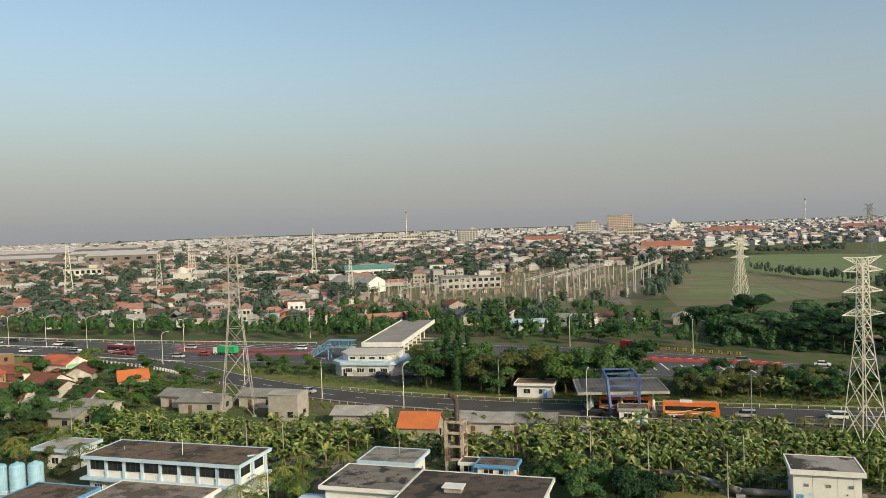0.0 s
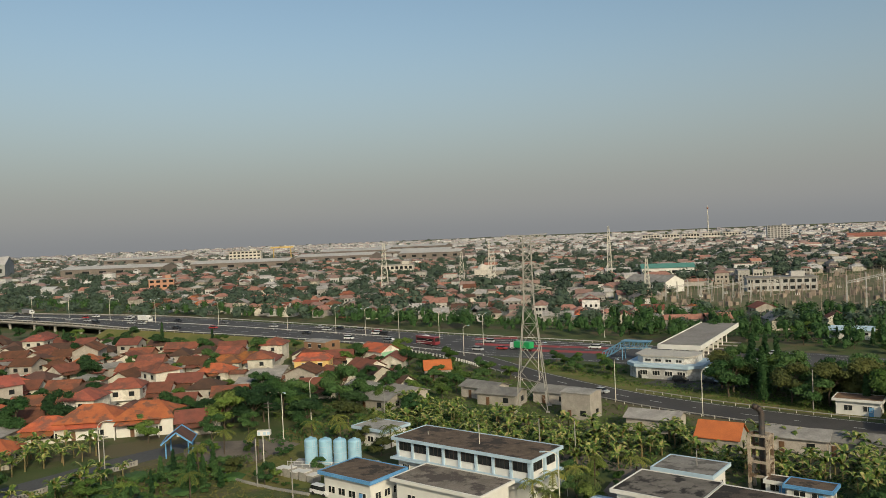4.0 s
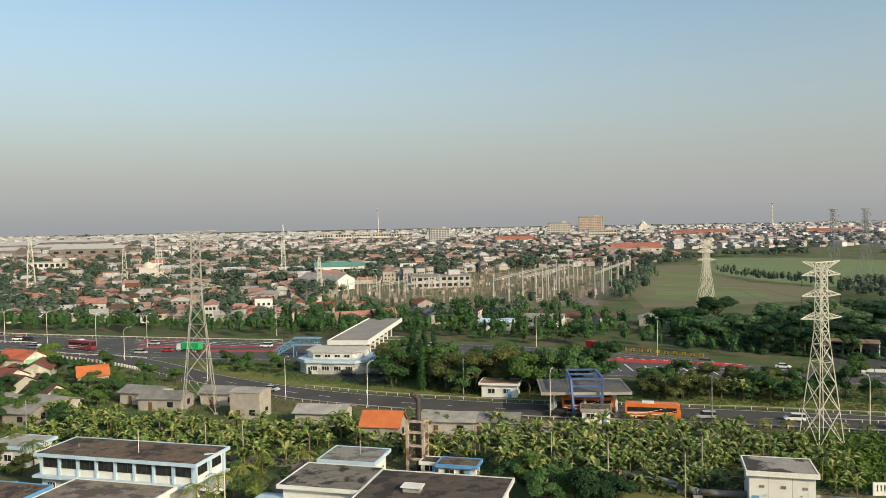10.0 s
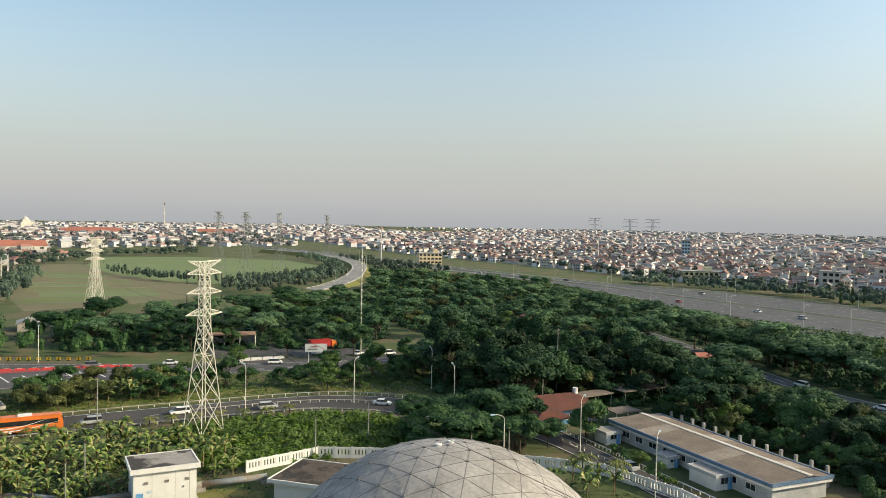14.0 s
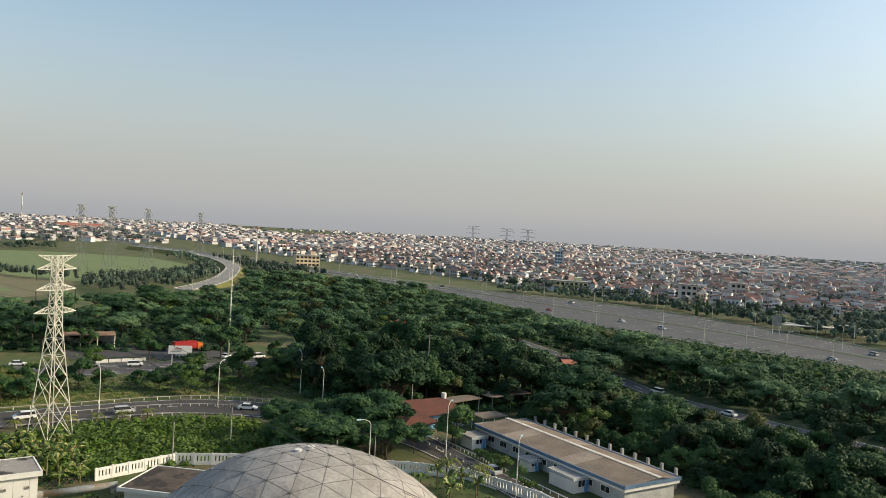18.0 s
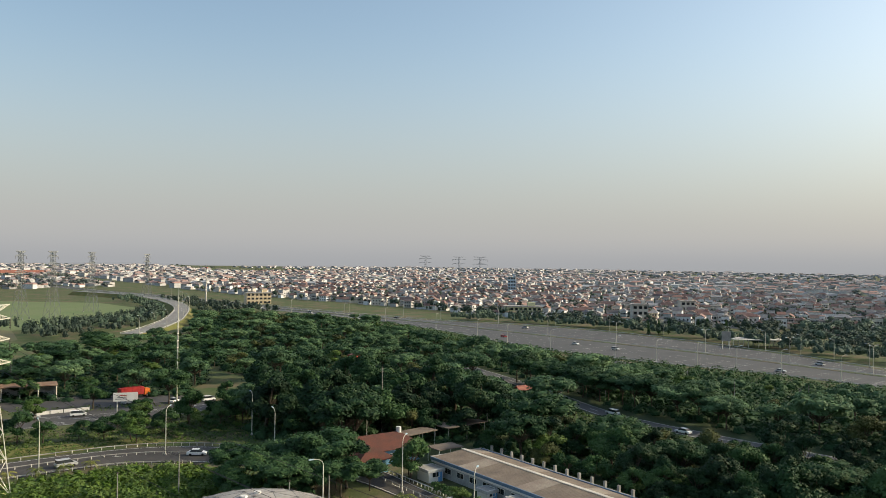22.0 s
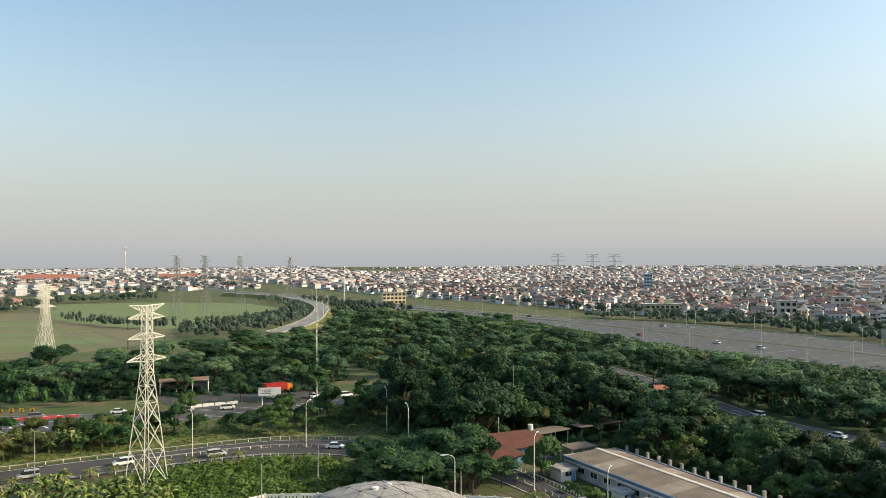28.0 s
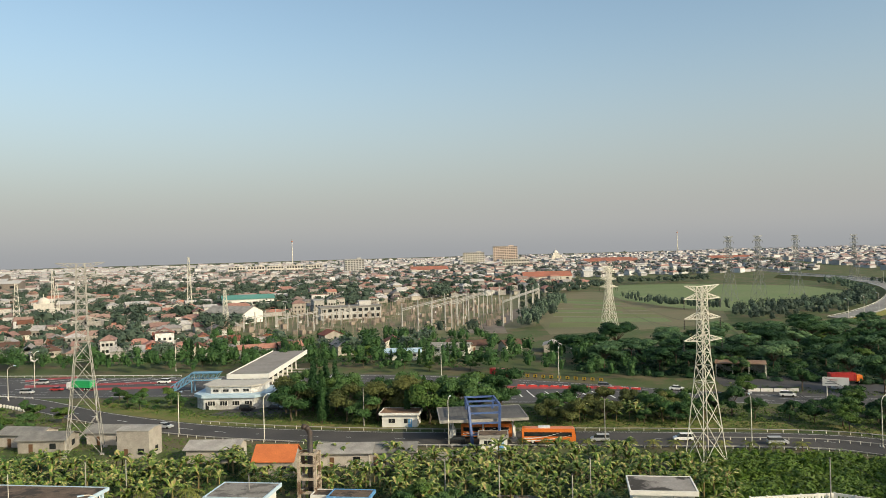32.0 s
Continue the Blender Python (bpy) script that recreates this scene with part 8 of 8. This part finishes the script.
# ---- small palms along the ramp and in the works ----
def palm_type(h, n=11, ln=1.9):
    t = thing("palm", "small palm with drooping feathery green fronds", "palm", group="small palms")
    part("trunk", Shell().beam((0, 0, -0.2), (0.1, 0.05, h), 0.28, 7, 0.18), M_BARK, t)
    s = Shell()
    for k in range(n):
        a = k * 2.4
        d, side = Vector((math.cos(a), math.sin(a), 0)), Vector((-math.sin(a), math.cos(a), 0))
        up = 0.9 if k % 2 else 0.4
        spine = [Vector((0.1, 0.05, h)) + d * ln * u + Vector((0, 0, up * u * 1.6 - ln * 0.75 * u * u)) for u in (0, 0.25, 0.5, 0.75, 1.0)]
        for p, q in zip(spine, spine[1:]):
            for sgn in (-1, 1):
                for v in (0.0, 0.5):
                    b = p.lerp(q, v)
                    s.poly([b, b + (q - p) * 0.38, b + (q - p) * 0.5 + side * sgn * 0.5 - Vector((0, 0, 0.28))])
    part("fronds", s, M_LEAF_P, t)
    return t


PALM, TALL_PALM = palm_type(1.6), palm_type(5.0, 12, 2.6)
for p in resample([(44, 171.5, 0), (62, 166, 0), (80, 160.5, 0), (100, 154, 0)], 13):
    park(PALM, p.x, p.y, random.uniform(0, 360), 0)
for x, y in ((-34, 127), (-31, 131), (-36, 122), (-29, 137), (-86, 150), (-82, 158), (-90, 156), (-98, 137), (-106, 128), (-95, 112), (112, 74), (111, 80), (-22, 138)):
    park(TALL_PALM, x, y, random.uniform(0, 360), 0)

city("roadside_district", "crowded brown-roofed houses beyond the toll highway", FAR_VILLAGE, 12.0, 71, open_, 420, 0.15, 0.9)
LEAN = []
near_ok = lambda p: clear(p) and not any(math.hypot(p[0] - q[0], p[1] - q[1]) < 5.5 for q in TAKEN)
for label, w_, d_, h_, roof_, wall_ in (("small lean-to shed with rusty brown roof", 5.0, 3.6, 2.7, M_TILE_W, M_GREYWALL), ("small lean-to shed with grey sheet roof", 4.4, 3.8, 2.5, M_ASBESTOS, M_PLASTER), ("small kitchen shed with brown tiled roof", 5.6, 4.0, 2.8, M_TILE_B, M_PLASTER)):
    t = thing("lean_to", label, "shed", group="lean-to sheds")
    part("wall", Shell().box(0, 0, -0.2, w_, d_, h_), wall_, t)
    part("roof", roof_shell(w_, d_, h_ - 0.2, 1.0, 0.35, 0), roof_, t)
    LEAN.append(t)
for k, p in enumerate(scatter(VILLAGE, 6.2, 72, near_ok, 150)):
    park(LEAN[k % 3], p[0], p[1], (20, -70)[k % 2] + (k * 37 % 16) - 8, 0.0)
city_trees("highway_hedge", "green trees and bushes lining the toll highway", [(-520, 440), (-320, 392), (-200, 366), (-110, 340), (-50, 322), (-48, 332), (-110, 352), (-200, 382), (-320, 408), (-520, 458)], 7.5, 73, 170, M_LEAF_B, 60, 0.8, 2.0, clear)
BUILT = [(-50, 134, 17), (-66, 122, 9), (-50, 121, 11), (0, 117, 14), (-15, 124, 9), (-13, 138, 7), (5, 136, 5), (53.5, 117.5, 8), (73, 105, 9), (-81, 138, 10), (37, 184, 13), (37, 172, 5), (19.5, 201, 6),
         (-26, 241, 14), (62, 64, 25), (-2, 142, 4), (-78, 154, 7), (135, 68, 24), (141, 111, 14), (-83, 128, 7), (-19, 282, 30)]
rough_ok = lambda p: clear(p) and not any(math.hypot(p[0] - q[0], p[1] - q[1]) < q[2] for q in BUILT) and not any(math.hypot(p[0] - q[0], p[1] - q[1]) < 6 for q in TAKEN)
undergrowth("scrub", "rough weeds and low bushes over open ground", [(-150, 262), (-120, 170), (-70, 158), (-20, 150), (20, 132), (60, 126), (118, 120), (150, 130), (180, 190), (120, 235), (60, 205), (0, 240), (-60, 262)], 2.4, 0.55, M_LEAF_C, 74, 12, rough_ok, 0.34)
undergrowth("works_scrub", "weeds and low plants between works buildings", [(-135, 90), (-40, 104), (20, 120), (70, 122), (118, 110), (112, 60), (100, 20), (0, 60), (-100, 70)], 3.2, 0.6, M_LEAF_C, 75, 10, rough_ok, 0.36)
undergrowth("far_verge", "rough grass between the highway and the first roofs", [(-520, 470), (-200, 384), (0, 318), (60, 290), (90, 330), (20, 372), (-70, 420), (-400, 520)], 5.5, 1.0, M_LEAF_B, 76, 12, open_, 0.8)
for x, y, k in ((107, 104, 0.55), (114, 111, 0.6), (119, 102, 0.5), (101, 110, 0.45), (123, 97, 0.5)):
    tree("rain_tree", x, y, k, rt)

# ---- along the expressway ----
st = thing("bus_station", "long low open station roofs beside the expressway", "station", pose(462, 88, 0, 0, 0, -60))
for k in range(2):
    part("roof", Shell().box(0, 9 * k, 4.2, 46 - 8 * k, 6.5, 0.35), M_FARWHITE, st)
    for j in range(8):
        part("post", Shell().beam((-20 + 5.5 * j, 9 * k, 0), (-20 + 5.5 * j, 9 * k, 4.2), 0.3), M_STEEL, st)
sg = thing("sign_board", "pale square advertising board on posts", "billboard", pose(437, 108, 0, 0, 0, -65))
part("board", Shell().box(0, 0, 4.5, 4.6, 0.4, 5), M_CONC, sg)
for dx in (-1.8, 1.8):
    part("post", Shell().beam((dx, 0.3, 0), (dx, 0.3, 9), 0.3), M_STEEL, sg)
kb = thing("kiosk", "small white kiosk with red roof on posts", "kiosk", pose(232, 121, 0, 0, 0, -35))
part("wall", Shell().box(0, 0, 1.2, 4.2, 3.2, 2.4), M_CREAM, kb)
part("roof", roof_shell(4.6, 3.6, 3.6, 1.2, 0.5, 0), M_FARRED, kb)
for dx in (-1.9, 1.9):
    for dy in (-1.4, 1.4):
        part("post", Shell().box(dx, dy, -0.2, 0.2, 0.2, 1.5), M_CONC, kb)
bp = thing("bridge_parapet", "white bridge parapet with rusty red panels", "parapet", pose(208, -10, 0, 0, 0, -29))
for k in range(9):
    part("pillar", Shell().box(-13.5 + 3.3 * k, 0, -0.2, 0.5, 0.5, 2.0), M_WHITE, bp)
    part("panel", Shell().box(-11.9 + 3.3 * k, 0, 0.3, 2.7, 0.2, 1.2), M_RUST if k % 2 else M_WHITE, bp)
park(CARS[0], 190, 1.5, 150, 0.1)
cypress = random.Random(81)
for k in range(16):
    x, y = 455 + 7 * k, 190 - 4.2 * k
    if clear((x, y)) and k % 5 != 4:
        tree("column_tree", x, y, cypress.uniform(0.7, 1.1), cypress)


# ---- yard and lane by the water tanks ----
kerb = thing("kerb_wall", "low pale concrete kerb wall round the lawn", "wall")
for a, b in (((-98, 125.5), (-91, 123.2)), ((-91, 123.2), (-84, 121.4)), ((-84, 121.4), (-76, 120.2)), ((-98, 125.5), (-101, 131)), ((-101, 131), (-103, 137))):
    part("wall_length", Shell().beam((*a, 0.25), (*b, 0.25), 0.45), M_CONC, kerb)
fp = thing("floodlight_pole", "slim pole with a white flood lamp cabinet", "lamp", pose(-94.6, 133.9, 0, 0, 0, 20))
part("pole", Shell().beam((0, 0, -0.2), (0, 0, 6.6), 0.22, 8, 0.16), M_STEEL, fp)
part("cabinet", Shell().box(0.3, 0, 6.2, 2.6, 1.1, 0.95), M_WHITE, fp, "white sheet cabinet")
for dx in (-0.6, 0.5, 1.3):
    part("lamp_head", Shell().box(dx, -0.62, 6.4, 0.5, 0.16, 0.5), M_PALEBLUE, fp)
for x, y, rz in ((-123.2, 119.9, 30), (-104, 168, 70), (-101.8, 152.2, -40), (-31, 119, 200), (104, 92, 160)):
    copy_thing(LAMP1, pose(x, y, 0, 0, 0, rz))
ry = random.Random(91)
for p in scatter([(-126, 108), (-112, 126), (-104, 136), (-93, 121), (-104, 104)], 3.0, 92, None, 36):
    tree(ry.choice(("shrub", "shrub", "broad_tree", "column_tree", "shrub")), p[0], p[1], ry.uniform(0.35, 0.6) if ry.random() < 0.5 else ry.uniform(0.6, 0.9) * 0.6, ry)
for x, y, k in ((-88, 125, 0.5), (-85.5, 124.2, 0.45), (-83, 123.6, 0.5), (-80.5, 122.8, 0.45), (-104, 142, 0.8), (-107, 146, 0.7), (-112, 141, 0.8), (-99, 147, 0.6), (-90, 146, 0.55), (-78, 147, 0.6)):
    tree("shrub", x, y, k, ry)
for x, y in ((-108, 139), (-101, 141), (-93, 150), (-74, 150), (-70, 146), (-33, 118), (-28, 126)):
    park(TALL_PALM, x, y, ry.uniform(0, 360), 0)

for k, (x, y) in enumerate(((108.8, 78.2), (112.0, 77.5), (110.6, 81.6), (107.0, 82.5), (106.0, 75.5), (110.0, 73.0))):
    t = thing("banana_plant", "banana plant with long arching torn green leaves", "banana plant", pose(x, y, 0, 0, 0, 70 * k), group="banana grove")
    part("stem", BANANAS[k % 5][0], M_STEM, t)
    part("leaves", BANANAS[k % 5][1], M_BANANA, t)
yard_ok = lambda p: not inside(p, [(-150, 60), (-141, 95), (-135, 115), (-124, 144), (-116, 142), (-123, 127), (-131, 95), (-139, 60)]) and not inside(p, [(-124, 145), (-105, 153), (-96, 150), (-98, 136), (-108, 129), (-117, 137)]) and not any(math.hypot(p[0] - q[0], p[1] - q[1]) < q[2] for q in BUILT)
undergrowth("yard_grass", "rough grass and weeds between lane and water tanks", [(-132, 98), (-118, 130), (-98, 142), (-70, 138), (-72, 112), (-110, 88)], 1.6, 0.35, leaf_mat("dry_grass", (0.15, 0.15, 0.048), (0.195, 0.175, 0.065)), 93, 12, yard_ok, 0.24)
undergrowth("yard_bushes", "dark clipped bushes between lane and water tanks", [(-128, 102), (-114, 126), (-102, 134), (-92, 120), (-108, 100)], 6.5, 1.7, M_LEAF_B, 94, 60, yard_ok, 0.26, True)

for kind, x, y, k in (("broad_tree", 127.5, 81.5, 0.42), ("broad_tree", 125.5, 77.5, 0.5), ("broad_tree", 122.5, 72.5, 0.45), ("shrub", 129.5, 85, 1.0), ("shrub", 121, 69, 0.9), ("broad_tree", 133, 94.5, 1.05), ("broad_tree", 136, 97, 0.9), ("broad_tree", 126, 104, 0.7),
                      ("wood_tree", 152, 42, 0.7), ("broad_tree", 157, 36, 1.0), ("wood_tree", 150, 31, 0.75), ("wood_tree", 161, 48, 0.75), ("broad_tree", 145, 24, 1.0), ("wood_tree", 141, 18, 0.7), ("wood_tree", 154, 22, 0.8), ("round_tree", 149, 38, 0.8), ("round_tree", 163, 30, 1.0), ("wood_tree", 136, 10, 0.7), ("tall_tree", 168, 14, 0.7), ("round_tree", 146, 8, 1.0), ("broad_tree", 150, 54, 0.7), ("round_tree", 145.5, 46, 0.75), ("wood_tree", 149, 48, 0.6), ("round_tree", 155, 55, 0.8), ("broad_tree", 156, 64, 0.85), ("broad_tree", 161, 77, 0.9), ("broad_tree", 138.5, 214.2, 1.0), ("broad_tree", 113.6, 180.7, 0.8), ("broad_tree", 120.0, 167.3, 0.8), ("broad_tree", 106.7, 184.8, 0.7), ("broad_tree", 133.7, 251.0, 0.9), ("broad_tree", 119.5, 211.9, 0.8)):
    tree(kind, x, y, k, ry)

for p in scatter([(126, 42), (150, 46), (168, 22), (160, -30), (112, -40), (112, -10), (120, 20)], 7.0, 95, clear, 60):
    tree(ry.choice(("wood_tree", "round_tree", "broad_tree", "wood_tree")), p[0], p[1], ry.uniform(0.55, 0.85), ry)
undergrowth("shed_scrub", "dark scrub under the trees behind the shed", [(127, 40), (142, 42), (152, 62), (158, 60), (178, 22), (166, -40), (106, -50), (112, 0)], 3.4, 2.2, M_LEAF_A, 96, 34, clear, 0.45, True)

# ---- beside the toll plaza ----
hall_type("blue_shed", "small white shed with pale blue sheet roof", 31, 322, 14, 8, 3.4, 1.2, -10, M_PALEBLUE, M_WHITE, 3)
hall_type("white_shed", "small white shed with grey sheet roof", 52, 330, 16, 8, 3.6, 1.6, -20, M_ASBESTOS, M_WHITE, 3)
park(truck_type("red", "red", "red box lorry on the wood road"), 272, 227, 20, 0.07)
yw = thing("yard_wall", "long low white wall between workshop and road", "wall")
for k in range(5):
    part("wall_length", Shell().box(122 + 3.4 * k, 219 - 1.1 * k, 0, 3.3, 0.25, 1.0, -18), M_WHITE, yw)
cr = thing("portal_crane", "yellow portal crane over the far works", "crane", pose(-852, 1320, 0, 0, 0, 32))
M_CRANE = mat("crane_yellow", (0.5, 0.36, 0.14), (0.44, 0.32, 0.13), 0.1, 0.7, 0.0)
for dx in (-17, 17):
    for dy in (-4, 4):
        part("leg", Shell().beam((dx, dy, -0.3), (dx * 0.94, dy * 0.4, 27), 1.6), M_CRANE, cr)
part("girder", Shell().box(0, 0, 26.5, 44, 3, 3), M_CRANE, cr)
part("trolley", Shell().box(6, 0, 29.5, 5, 4, 2.5), M_FARGREY, cr)


# ---- haze painted as an added glowing ring on the far horizon ----
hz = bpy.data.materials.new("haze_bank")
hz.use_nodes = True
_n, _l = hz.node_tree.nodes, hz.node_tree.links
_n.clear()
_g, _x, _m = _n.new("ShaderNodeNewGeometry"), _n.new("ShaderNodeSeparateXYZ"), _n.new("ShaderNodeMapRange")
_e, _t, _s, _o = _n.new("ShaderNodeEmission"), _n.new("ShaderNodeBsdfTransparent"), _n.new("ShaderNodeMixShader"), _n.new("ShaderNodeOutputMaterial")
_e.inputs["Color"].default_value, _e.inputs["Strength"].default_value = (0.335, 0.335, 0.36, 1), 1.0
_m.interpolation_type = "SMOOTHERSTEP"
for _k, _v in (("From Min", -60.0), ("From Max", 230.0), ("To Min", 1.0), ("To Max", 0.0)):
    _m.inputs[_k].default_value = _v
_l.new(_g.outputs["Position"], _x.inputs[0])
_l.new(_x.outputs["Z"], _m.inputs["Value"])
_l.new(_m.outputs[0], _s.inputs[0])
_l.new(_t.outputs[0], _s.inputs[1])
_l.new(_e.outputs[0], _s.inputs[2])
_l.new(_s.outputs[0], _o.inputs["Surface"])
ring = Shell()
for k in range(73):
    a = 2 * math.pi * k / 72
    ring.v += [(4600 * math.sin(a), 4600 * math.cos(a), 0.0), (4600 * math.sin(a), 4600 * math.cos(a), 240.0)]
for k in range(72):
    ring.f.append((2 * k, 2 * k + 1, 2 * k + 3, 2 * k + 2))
tagged(part("backdrop", ring, hz), "glowing ring painted as grey-mauve haze on the far horizon", "haze", kind="structure").visible_shadow = False
